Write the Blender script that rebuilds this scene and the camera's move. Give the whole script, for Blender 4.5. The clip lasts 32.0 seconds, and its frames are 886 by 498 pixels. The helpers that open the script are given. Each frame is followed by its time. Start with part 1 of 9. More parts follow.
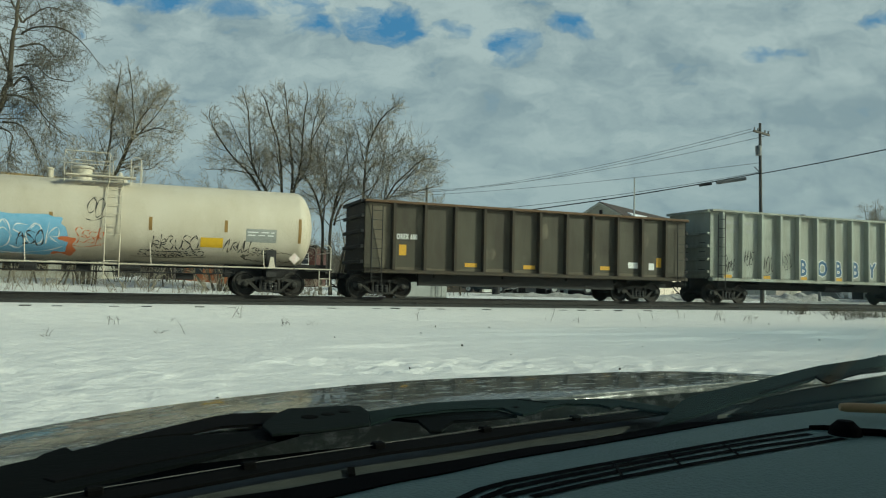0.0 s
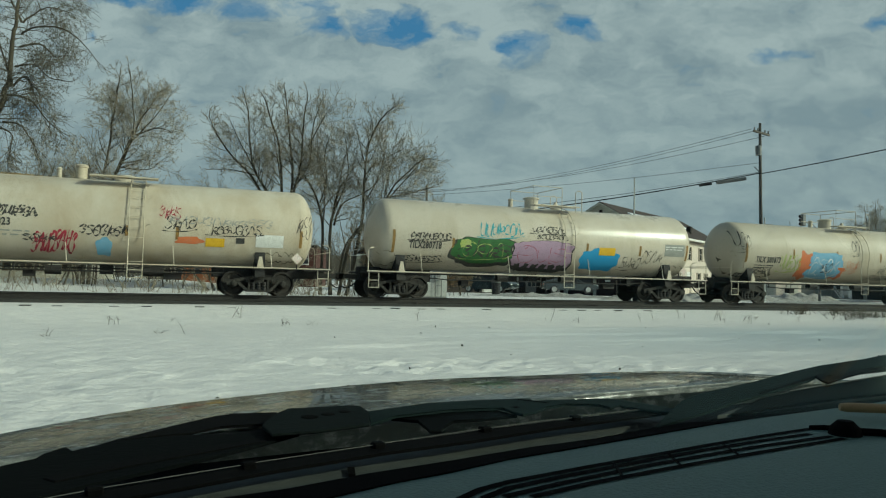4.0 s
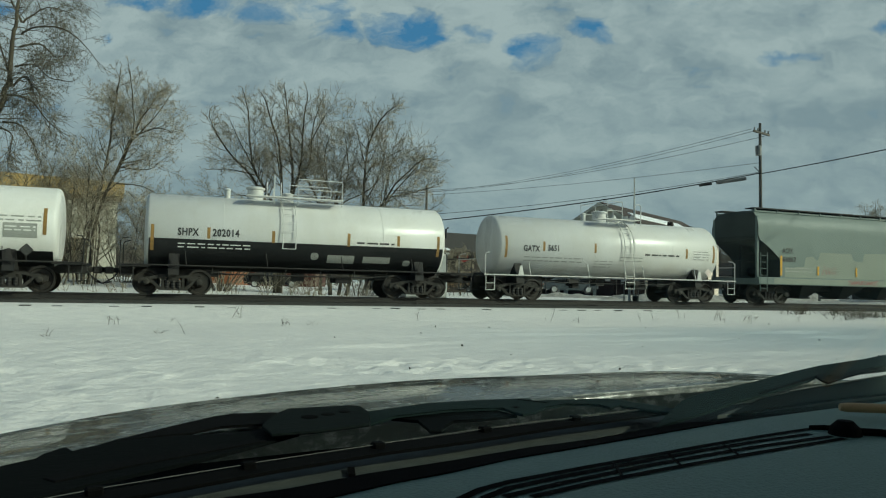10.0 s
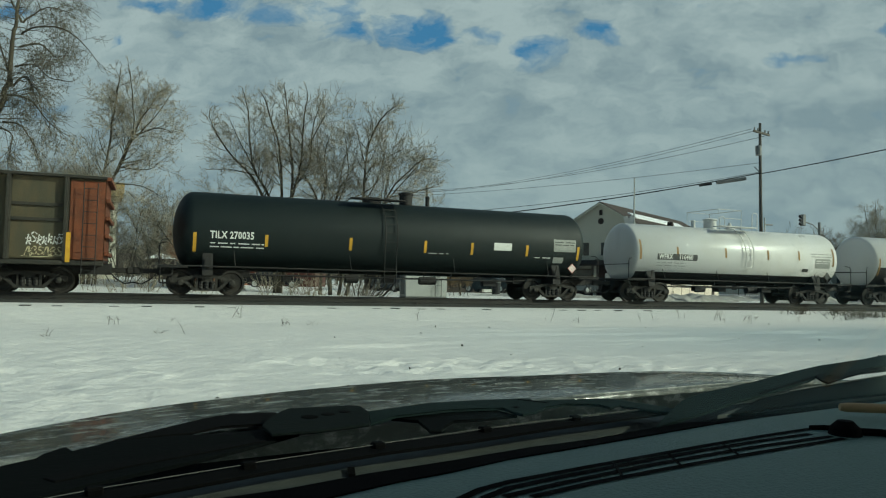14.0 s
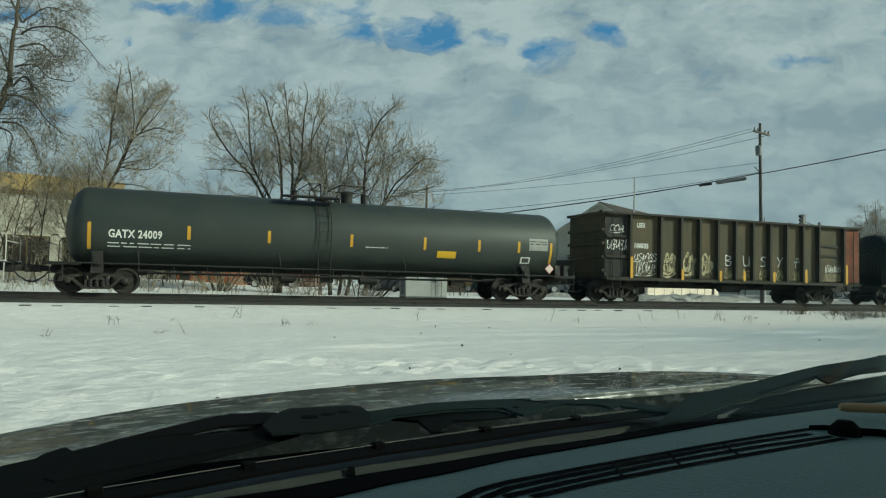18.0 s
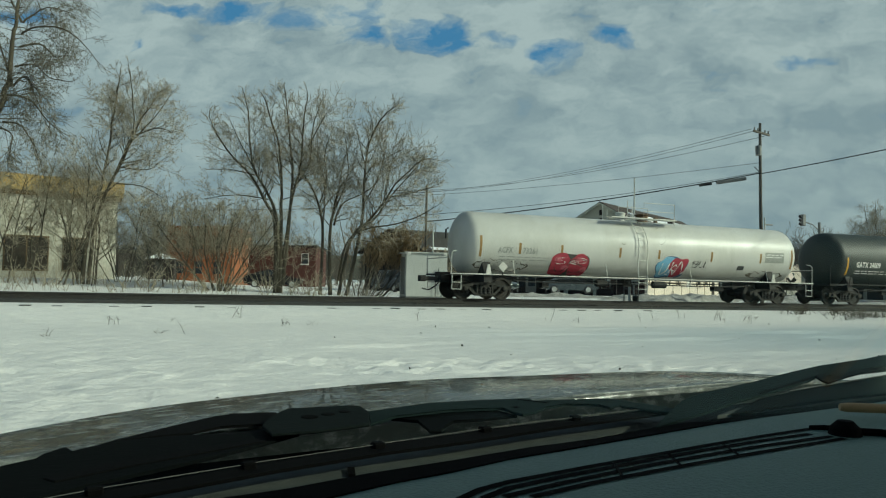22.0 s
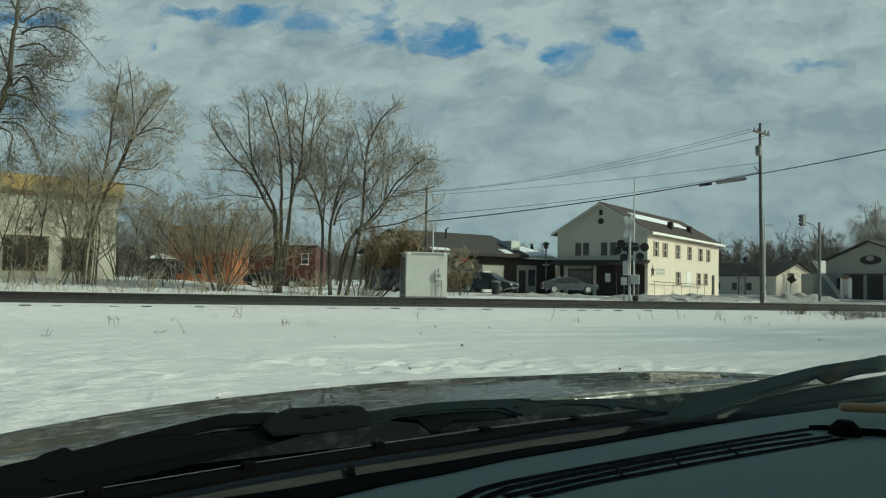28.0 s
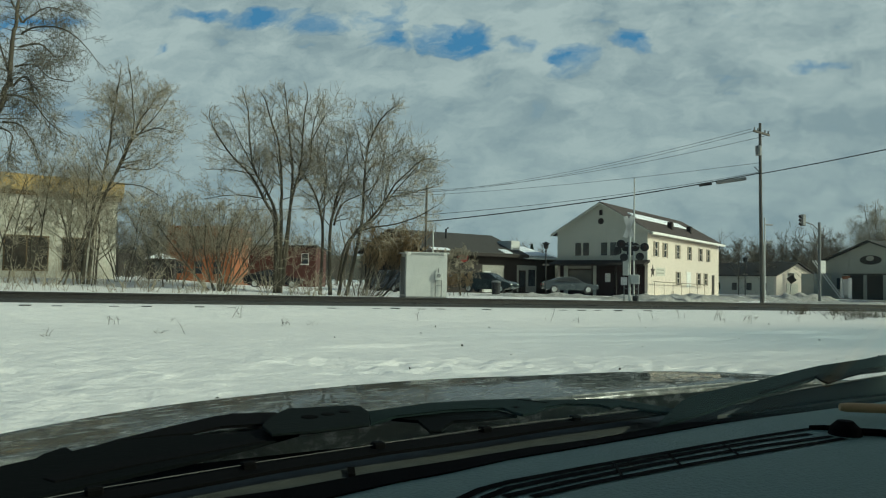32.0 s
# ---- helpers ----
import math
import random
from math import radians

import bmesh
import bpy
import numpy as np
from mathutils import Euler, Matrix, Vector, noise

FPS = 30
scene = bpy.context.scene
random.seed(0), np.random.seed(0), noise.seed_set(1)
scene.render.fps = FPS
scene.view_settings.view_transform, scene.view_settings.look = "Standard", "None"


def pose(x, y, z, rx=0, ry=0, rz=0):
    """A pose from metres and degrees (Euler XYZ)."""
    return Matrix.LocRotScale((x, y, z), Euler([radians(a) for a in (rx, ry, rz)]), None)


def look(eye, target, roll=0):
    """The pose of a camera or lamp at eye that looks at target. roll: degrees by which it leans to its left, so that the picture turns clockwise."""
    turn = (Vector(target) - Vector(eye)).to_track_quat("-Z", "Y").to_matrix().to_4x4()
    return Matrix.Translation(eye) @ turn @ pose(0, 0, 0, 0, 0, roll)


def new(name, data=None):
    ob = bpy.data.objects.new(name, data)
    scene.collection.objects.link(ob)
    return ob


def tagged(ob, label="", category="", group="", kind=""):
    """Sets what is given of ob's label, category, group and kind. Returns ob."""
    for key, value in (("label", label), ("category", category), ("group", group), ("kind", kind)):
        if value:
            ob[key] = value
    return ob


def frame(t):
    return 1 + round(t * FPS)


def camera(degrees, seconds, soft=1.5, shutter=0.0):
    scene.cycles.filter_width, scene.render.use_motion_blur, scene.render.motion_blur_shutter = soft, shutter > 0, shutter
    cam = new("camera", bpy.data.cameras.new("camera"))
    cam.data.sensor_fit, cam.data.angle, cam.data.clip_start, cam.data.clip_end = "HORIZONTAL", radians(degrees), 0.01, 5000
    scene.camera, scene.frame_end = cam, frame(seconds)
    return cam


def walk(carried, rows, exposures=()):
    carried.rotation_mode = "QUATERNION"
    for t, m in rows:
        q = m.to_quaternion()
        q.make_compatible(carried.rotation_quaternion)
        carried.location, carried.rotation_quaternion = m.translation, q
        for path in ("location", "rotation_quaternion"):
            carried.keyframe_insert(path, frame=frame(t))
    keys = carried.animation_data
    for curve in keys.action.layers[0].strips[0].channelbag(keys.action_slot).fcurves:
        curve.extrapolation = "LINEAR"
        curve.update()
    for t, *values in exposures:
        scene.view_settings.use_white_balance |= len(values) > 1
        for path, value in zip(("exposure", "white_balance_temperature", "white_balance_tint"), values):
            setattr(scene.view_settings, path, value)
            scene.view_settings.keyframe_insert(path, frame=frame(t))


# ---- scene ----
# camera: held still inside the parked car, looking across the snow at the railway
cam = camera(62.0, 32.0, soft=1.15)
EYE = Vector((0.0, 0.0, 1.45))
YAW, TILT, LEAN = radians(21.41), radians(2.5), 1.0
AIM = Vector((math.sin(YAW) * math.cos(TILT), math.cos(YAW) * math.cos(TILT), math.sin(TILT)))
HOLD = look(EYE, EYE + AIM * 10, LEAN)
walk(cam, [(0, HOLD), (32, HOLD)], [(t, e, 6130 if 2 < t < 22 else 6190, -8) for t, e in ((0, -0.03), (1, -0.1), (3, -0.24), (7, -0.2), (10, -0.24), (12, -0.26), (14, -0.18), (18, -0.04), (20, -0.14), (23, -0.1), (26, -0.07), (32, -0.08))])

# ---- light: winter sun from behind on the right, sky with broken cloud ----
SUN_AT = Vector((0.78, -0.56, 0.50)).normalized()
world = bpy.data.worlds.new("winter_sky")
scene.world = world
world.use_nodes = True
wn = world.node_tree
for n in list(wn.nodes):
    wn.nodes.remove(n)
w_out = wn.nodes.new("ShaderNodeOutputWorld")
w_bg = wn.nodes.new("ShaderNodeBackground")
w_sky = wn.nodes.new("ShaderNodeTexSky")
w_sky.sky_type = 'NISHITA'
w_sky.sun_disc = False
w_sky.sun_elevation = math.asin(SUN_AT.z)
w_sky.sun_rotation = math.atan2(SUN_AT.x, SUN_AT.y)
w_sky.dust_density = 2.0
w_bg.inputs[1].default_value = 0.085
wn.links.new(w_sky.outputs[0], w_bg.inputs[0])
wn.links.new(w_bg.outputs[0], w_out.inputs[0])
sun = new("sun", bpy.data.lights.new("sun", 'SUN'))
sun.data.energy, sun.data.angle, sun.data.color = 3.4, radians(1.2), (1.0, 0.93, 0.79)
sun.matrix_world = look(SUN_AT * 100, (0, 0, 0))


# ---- materials ----
def surf(name, base, second=None, rough=0.7, metal=0.0, scale=3.0, mix=0.5, bump=0.15, fine=40.0, streak=1.0, spec=0.4):
    """Paint, stone, metal: two colours mixed by broad stains and by a fine grain, with fine relief."""
    m = bpy.data.materials.new(name)
    m.use_nodes = True
    t = m.node_tree
    b = t.nodes["Principled BSDF"]
    b.inputs["Metallic"].default_value = metal
    b.inputs["Specular IOR Level"].default_value = spec
    co = t.nodes.new("ShaderNodeTexCoord")
    mp = t.nodes.new("ShaderNodeMapping")
    mp.inputs["Scale"].default_value = (1, 1, 1 / streak)
    t.links.new(co.outputs["Object"], mp.inputs[0])
    big = t.nodes.new("ShaderNodeTexNoise")
    big.inputs["Scale"].default_value, big.inputs["Detail"].default_value = scale, 6
    big.inputs["Roughness"].default_value = 0.65
    t.links.new(mp.outputs[0], big.inputs[0])
    small = t.nodes.new("ShaderNodeTexNoise")
    small.inputs["Scale"].default_value, small.inputs["Detail"].default_value = fine, 3
    t.links.new(mp.outputs[0], small.inputs[0])
    ramp = t.nodes.new("ShaderNodeValToRGB")
    ramp.color_ramp.elements[0].position, ramp.color_ramp.elements[1].position = 0.5 - 0.3 * mix, 0.85 - 0.2 * mix
    second = second or tuple(c * 0.7 for c in base)
    ramp.color_ramp.elements[0].color = (*base, 1)
    ramp.color_ramp.elements[1].color = (*second, 1)
    t.links.new(big.outputs[0], ramp.inputs[0])
    grain = t.nodes.new("ShaderNodeMix")
    grain.data_type, grain.blend_type = 'RGBA', 'MULTIPLY'
    grain.inputs[0].default_value = 0.35
    gr = t.nodes.new("ShaderNodeMapRange")
    gr.inputs[1].default_value, gr.inputs[2].default_value, gr.inputs[3].default_value, gr.inputs[4].default_value = 0.25, 0.75, 0.6, 1.25
    t.links.new(small.outputs[0], gr.inputs[0])
    t.links.new(ramp.outputs[0], grain.inputs["A"])
    t.links.new(gr.outputs[0], grain.inputs["B"])
    t.links.new(grain.outputs["Result"], b.inputs["Base Color"])
    rr = t.nodes.new("ShaderNodeMapRange")
    rr.inputs[3].default_value, rr.inputs[4].default_value = max(0.04, rough - 0.12), min(1, rough + 0.12)
    t.links.new(big.outputs[0], rr.inputs[0])
    t.links.new(rr.outputs[0], b.inputs["Roughness"])
    if bump:
        bp = t.nodes.new("ShaderNodeBump")
        bp.inputs["Strength"].default_value, bp.inputs["Distance"].default_value = bump, 0.02
        t.links.new(small.outputs[0], bp.inputs["Height"])
        t.links.new(bp.outputs[0], b.inputs["Normal"])
    return m


# ---- building blocks ----
def part(name, bm, material, parent=None, label="", smooth=None):
    """Links a bmesh as one mesh object under a thing or under a part."""
    me = bpy.data.meshes.new(name)
    bmesh.ops.recalc_face_normals(bm, faces=bm.faces)
    bm.to_mesh(me)
    bm.free()
    me.materials.append(material)
    if smooth:
        me.shade_smooth()
        me.set_sharp_from_angle(angle=radians(smooth))
    ob = new(name, me)
    ob.parent = parent
    if label:
        ob["label"] = label
    return ob


def again(ob, parent, m=None):
    """Another piece on the same mesh."""
    o = new(ob.name.split(".")[0], ob.data)
    o.parent = parent
    if m is not None:
        o.matrix_basis = m
    return o


def thing(name, label, category, at=None, group="", kind=""):
    e = new(name)
    e.empty_display_size = 0.3
    if at is not None:
        e.matrix_basis = at
    return tagged(e, label, category, group, kind)


def box(bm, x0, x1, y0, y1, z0, z1, bevel=0.0):
    v = [bm.verts.new(p) for p in ((x0, y0, z0), (x1, y0, z0), (x1, y1, z0), (x0, y1, z0), (x0, y0, z1), (x1, y0, z1), (x1, y1, z1), (x0, y1, z1))]
    fs = [bm.faces.new([v[i] for i in q]) for q in ((3, 2, 1, 0), (4, 5, 6, 7), (0, 1, 5, 4), (1, 2, 6, 5), (2, 3, 7, 6), (3, 0, 4, 7))]
    if bevel:
        es = list({e for f in fs for e in f.edges})
        bmesh.ops.bevel(bm, geom=es, offset=bevel, segments=1, affect='EDGES')
    return bm


def bx(*a, **k):
    return box(bmesh.new(), *a, **k)


def prism(bm, outline, y0, y1, axis="y"):
    """An outline of (a, b) pairs pushed from y0 to y1 along an axis: y keeps (x, z), x keeps (y, z), z keeps (x, y)."""
    def at(p, d):
        return {"y": (p[0], d, p[1]), "x": (d, p[0], p[1]), "z": (p[0], p[1], d)}[axis]
    a = [bm.verts.new(at(p, y0)) for p in outline]
    b = [bm.verts.new(at(p, y1)) for p in outline]
    bm.faces.new(a)
    bm.faces.new(b[::-1])
    for i in range(len(a)):
        j = (i + 1) % len(a)
        bm.faces.new((a[i], b[i], b[j], a[j]))
    return bm


def tube(bm, pts, r, n=6, r1=None, closed_ends=True):
    """A round bar along points, from radius r to r1."""
    pts = [Vector(p) for p in pts]
    r1 = r if r1 is None else r1
    rings = []
    for i, p in enumerate(pts):
        d = (pts[min(i + 1, len(pts) - 1)] - pts[max(i - 1, 0)]).normalized()
        u = d.cross(Vector((0, 0, 1)) if abs(d.z) < 0.9 else Vector((1, 0, 0))).normalized()
        w = d.cross(u)
        q = r + (r1 - r) * i / max(1, len(pts) - 1)
        rings.append([bm.verts.new(p + (u * math.cos(a) + w * math.sin(a)) * q) for a in (2 * math.pi * k / n for k in range(n))])
    for a, b in zip(rings, rings[1:]):
        for k in range(n):
            bm.faces.new((a[k], a[(k + 1) % n], b[(k + 1) % n], b[k]))
    if closed_ends:
        bm.faces.new(rings[0][::-1])
        bm.faces.new(rings[-1])
    return bm


def lathe(bm, profile, axis="x", at=(0, 0, 0), n=32):
    """A profile of (along, radius) turned about an axis through at."""
    at = Vector(at)
    rings = []
    for s, r in profile:
        ring = []
        for k in range(n if r > 1e-5 else 1):
            a = 2 * math.pi * k / n
            c, d = r * math.cos(a), r * math.sin(a)
            ring.append(bm.verts.new(at + Vector({"x": (s, c, d), "y": (c, s, d), "z": (c, d, s)}[axis])))
        rings.append(ring)
    for a, b in zip(rings, rings[1:]):
        for k in range(n):
            j = (k + 1) % n
            q = [a[k % len(a)], a[j % len(a)], b[j % len(b)], b[k % len(b)]]
            q = list(dict.fromkeys(q))
            if len(q) > 2:
                bm.faces.new(q)
    for ring in (rings[0], rings[-1]):
        if len(ring) > 1:
            bm.faces.new(ring)
    return bm


def words(name, text, size, material, parent, place, stretch=1.0, bold=0.0, label="", spread=1.0):
    """Lettering as a mesh; place maps (along, up) of the written line to a point."""
    cu = bpy.data.curves.new(name, 'FONT')
    cu.body, cu.size, cu.resolution_u = text, size, 2
    cu.offset, cu.space_character = bold, spread
    ob = new(name, cu)
    me = bpy.data.meshes.new_from_object(ob.evaluated_get(bpy.context.evaluated_depsgraph_get()))
    bpy.data.objects.remove(ob)
    for v in me.vertices:
        v.co = place(v.co.x * stretch, v.co.y)
    me.materials.clear()
    me.materials.append(material)
    o = new(name, me)
    o.parent = parent
    if label:
        o["label"] = label
    return o


SNOW = surf("snow", (0.85, 0.825, 0.785), (0.68, 0.67, 0.655), 0.75, scale=2.4, bump=0.95, fine=13, mix=0.5, spec=0.25)
# a lane across the snow, mixed towards a bluish grey to the right
t = SNOW.node_tree
b = t.nodes["Principled BSDF"]
s_co = t.nodes.new("ShaderNodeTexCoord")
s_xyz = t.nodes.new("ShaderNodeSeparateXYZ")
s_no = t.nodes.new("ShaderNodeTexNoise")
s_no.inputs["Scale"].default_value, s_no.inputs["Detail"].default_value = 1.0, 5
s_mp = t.nodes.new("ShaderNodeMapping")
s_mp.inputs["Scale"].default_value = (0.25, 1.5, 1.0)
t.links.new(s_co.outputs["Object"], s_mp.inputs[0])
t.links.new(s_mp.outputs[0], s_no.inputs[0])
t.links.new(s_co.outputs["Object"], s_xyz.inputs[0])


def snode(op, a, c, d=None):
    n = t.nodes.new("ShaderNodeMapRange" if op == "RANGE" else "ShaderNodeMath")
    if op != "RANGE":
        n.operation = op
    for k, v in enumerate((a, c, d)):
        if isinstance(v, bpy.types.NodeSocket):
            t.links.new(v, n.inputs[k])
        elif v is not None:
            n.inputs[k].default_value = v
    return n.outputs[0]


lane = snode("ABSOLUTE", snode("SUBTRACT", s_xyz.outputs[1], 15.3), None)
lane = snode("MULTIPLY_ADD", s_no.outputs[0], 4.0, lane)
lane = snode("MULTIPLY", snode("RANGE", lane, 7.5, 4.0), snode("RANGE", s_xyz.outputs[0], 5.0, 17.0))
s_mix = t.nodes.new("ShaderNodeMix")
s_mix.data_type = 'RGBA'
s_mix.inputs["B"].default_value = (0.50, 0.55, 0.57, 1)
t.links.new(lane, s_mix.inputs[0])
t.links.new(b.inputs["Base Color"].links[0].from_socket, s_mix.inputs["A"])
t.links.new(s_mix.outputs["Result"], b.inputs["Base Color"])
# wind-drawn ripples along the open snow
s_rip = t.nodes.new("ShaderNodeTexNoise")
s_rip.inputs["Scale"].default_value, s_rip.inputs["Detail"].default_value, s_rip.inputs["Roughness"].default_value = 1.0, 5, 0.6
s_rmp = t.nodes.new("ShaderNodeMapping")
s_rmp.inputs["Scale"].default_value = (1.1, 4.2, 1.0)
t.links.new(s_co.outputs["Object"], s_rmp.inputs[0])
t.links.new(s_rmp.outputs[0], s_rip.inputs[0])
s_bmp = t.nodes.new("ShaderNodeBump")
s_bmp.inputs["Strength"].default_value, s_bmp.inputs["Distance"].default_value = 0.6, 0.09
t.links.new(s_rip.outputs[0], s_bmp.inputs["Height"])
t.links.new(b.inputs["Normal"].links[0].from_socket, s_bmp.inputs["Normal"])
t.links.new(s_bmp.outputs[0], b.inputs["Normal"])
# near-black for the glass border, and for shade painted in gaps and slots
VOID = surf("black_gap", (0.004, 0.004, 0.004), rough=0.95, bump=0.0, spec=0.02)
BALLAST = surf("ballast", (0.055, 0.054, 0.048), (0.03, 0.03, 0.027), 0.95, scale=4, bump=0.9, fine=30)
RAIL = surf("rail_steel", (0.045, 0.042, 0.038), (0.03, 0.028, 0.026), 0.7, metal=0.2, scale=4, bump=0.2)
TIE = surf("tarred_timber", (0.05, 0.044, 0.038), (0.03, 0.028, 0.025), 0.9, scale=6, bump=0.5)
BLACK_STEEL = surf("black_steel", (0.018, 0.018, 0.018), (0.032, 0.028, 0.024), 0.75, scale=2.5, bump=0.2)
TRUCK_STEEL = surf("truck_steel", (0.042, 0.039, 0.033), (0.026, 0.024, 0.021), 0.85, scale=3, bump=0.3)
WHEEL_STEEL = surf("wheel_steel", (0.026, 0.024, 0.021), (0.045, 0.038, 0.030), 0.7, metal=0.1, scale=5, bump=0.2)
YELLOW = surf("reflective_yellow", (0.62, 0.36, 0.03), (0.48, 0.25, 0.02), 0.5, scale=6, bump=0.05)
DULL_YELLOW = surf("dull_reflective_strip", (0.30, 0.175, 0.045), (0.19, 0.115, 0.04), 0.6, scale=6, bump=0.05)
GRIME = surf("caked_road_grime", (0.17, 0.15, 0.105), (0.075, 0.068, 0.05), 0.85, scale=3, mix=0.7, streak=3, bump=0.1)
WHITE_PAINT = surf("white_lettering", (0.78, 0.78, 0.74), (0.6, 0.6, 0.56), 0.6, scale=8, bump=0.0)
BLACK_PAINT = surf("black_lettering", (0.03, 0.03, 0.03), (0.07, 0.07, 0.065), 0.6, scale=8, bump=0.0)
# dark hopper fittings; shade under the car and in its ends is painted in
DARK_AND_SHADE = surf("dark_paint_and_shade", (0.035, 0.040, 0.036), (0.022, 0.024, 0.022), 0.8, scale=2, bump=0.2)
BAND_BLACK = surf("black_jacket_paint", (0.010, 0.011, 0.012), (0.018, 0.019, 0.019), 0.6, scale=1.5, bump=0.05, spec=0.25)
# hopper paint darkened: the shade on the car's ends is in this colour
END_SHADE = surf("shaded_hopper_end", (0.055, 0.066, 0.060), (0.035, 0.040, 0.036), 0.8, scale=1.5, mix=0.6, bump=0.1)


# ---- the train ----
TRACK_Y, RAIL_Z, GRADE = 29.0, 0.80, -0.0065
DIP = math.degrees(math.atan(-GRADE))


def rolled(t):
    """Metres that the train has gone, counted from 14 s."""
    t -= 14.0
    return 8.869 * t - 0.00459 * t * t - 0.000189 * t ** 3


def on_track(s):
    return pose(s, TRACK_Y, RAIL_Z + GRADE * s, 0, DIP, 0)


wheelsets = []
cars = []
WHEEL_R = 0.457
_truck = {}


def truck(car, x):
    """A three-piece freight truck: two side frames, bolster, springs, two wheelsets, bearing caps."""
    e = new("truck")
    e.parent = car
    e.matrix_basis = pose(x, 0, 0)
    if not _truck:
        bm = bmesh.new()
        prism(bm, [(-1.15, 0.40), (-1.15, 0.58), (-0.72, 0.66), (-0.36, 0.74), (0.36, 0.74), (0.72, 0.66), (1.15, 0.58), (1.15, 0.40), (1.02, 0.40), (0.98, 0.50), (0.70, 0.54), (0.36, 0.62), (-0.36, 0.62), (-0.70, 0.54), (-0.98, 0.50), (-1.02, 0.40)], -0.07, 0.07)
        prism(bm, [(-0.46, 0.16), (0.46, 0.16), (0.42, 0.25), (-0.42, 0.25)], -0.07, 0.07)
        for s in (-1, 1):
            prism(bm, [(s * 0.72, 0.56), (s * 0.84, 0.53), (s * 0.46, 0.18), (s * 0.38, 0.25)], -0.06, 0.06)
            prism(bm, [(s * 0.30, 0.24), (s * 0.38, 0.24), (s * 0.38, 0.63), (s * 0.30, 0.63)], -0.06, 0.06)
        _truck["f"] = part("side_frame", bm, TRUCK_STEEL)
        bm = bmesh.new()
        for dx in (-0.2, 0.0, 0.2):
            lathe(bm, [(0.22, 0.075), (0.27, 0.09), (0.32, 0.075), (0.37, 0.09), (0.42, 0.075), (0.47, 0.09), (0.52, 0.075)], "z", (dx, 0, 0), 8)
        _truck["s"] = part("spring_group", bm, BLACK_STEEL)
        _truck["b"] = part("bolster", bx(-0.2, 0.2, -1.05, 1.05, 0.45, 0.70, bevel=0.03), TRUCK_STEEL)
        _truck["c"] = part("bearing_cap", lathe(bmesh.new(), [(0, 0.0), (0, 0.07), (0.02, 0.105), (0.16, 0.115), (0.17, 0)], "y", (0, 0, 0), 14), TRUCK_STEEL, smooth=40)
        bm = bmesh.new()
        for s in (-1, 1):
            pr = [(0.66, 0.08), (0.66, 0.20), (0.70, 0.39), (0.685, 0.47), (0.715, 0.47), (0.72, 0.457), (0.80, 0.452), (0.80, 0.39), (0.745, 0.36), (0.74, 0.2), (0.80, 0.16), (0.82, 0.09), (0.82, 0.0)]
            lathe(bm, [(s * a, r) for a, r in pr], "y", (0, 0, 0), 28)
        lathe(bm, [(-0.98, 0), (-0.98, 0.07), (-0.6, 0.085), (0.6, 0.085), (0.98, 0.07), (0.98, 0)], "y", (0, 0, 0), 10)
        for s in (-1, 1):
            for k in range(4):
                a = k * math.pi / 2
                lathe(bm, [(s * 0.745, 0.0), (s * 0.75, 0.035), (s * 0.757, 0)], "y", (0.28 * math.cos(a), 0, 0.28 * math.sin(a)), 6)
        _truck["w"] = part("wheelset", bm, WHEEL_STEEL, smooth=35)
        _truck["first"] = True
    def put(key, m):
        if _truck.get(key + "_used"):
            return again(_truck[key], e, m)
        _truck[key + "_used"] = True
        _truck[key].parent, _truck[key].matrix_basis = e, m
        return _truck[key]
    for y in (-1.0, 1.0):
        put("f", pose(0, y, 0))
        put("s", pose(0, y * 1.02, 0))
        for dx in (-0.89, 0.89):
            put("c", pose(dx, y * 1.06, WHEEL_R, 0, 0, 180 if y > 0 else 0) @ pose(0, -0.1, 0))
    put("b", pose(0, 0, 0))
    for dx in (-0.89, 0.89):
        wheelsets.append((put("w", pose(dx, 0, WHEEL_R)), dx))
    return e


def coupler(car, x, s):
    bm = bmesh.new()
    box(bm, min(0, s * 0.75), max(0, s * 0.75), -0.09, 0.09, 0.74, 0.92, bevel=0.02)
    box(bm, *sorted((s * 0.55, s * 0.85)), -0.16, 0.14, 0.70, 0.96, bevel=0.04)
    ob = part("coupler", bm, TRUCK_STEEL, car)
    ob.matrix_basis = pose(x, 0, 0)
    bm = bmesh.new()
    tube(bm, [(0, -0.35, 0.78), (s * 0.2, -0.36, 0.55), (s * 0.5, -0.33, 0.36), (s * 0.8, -0.28, 0.42)], 0.028)
    part("brake_hose", bm, BLACK_STEEL, car).matrix_basis = pose(x, 0, 0)


def start_car(name, label, centre):
    e = thing(name, label, "freight car", on_track(centre), group="freight cars of the train")
    cars.append((e, centre))
    return e


class Shell:
    """The side of a tank that faces the road: maps along and height to its surface."""
    def __init__(self, zc, r, ends=None):
        self.zc, self.r, self.ends = zc, r, ends

    def at(self, x, z, off=0.006):
        r = self.r
        if self.ends:
            x0, x1, d = self.ends
            into = max(x0 + d - x, x - x1 + d, 0.0) / d
            r *= math.sqrt(max(0.05, 1 - into * into))
        d = max(-0.99, min(0.99, (z - self.zc) / r))
        return Vector((x, -(r + off) * math.sqrt(1 - d * d), self.zc + (r + off) * d))


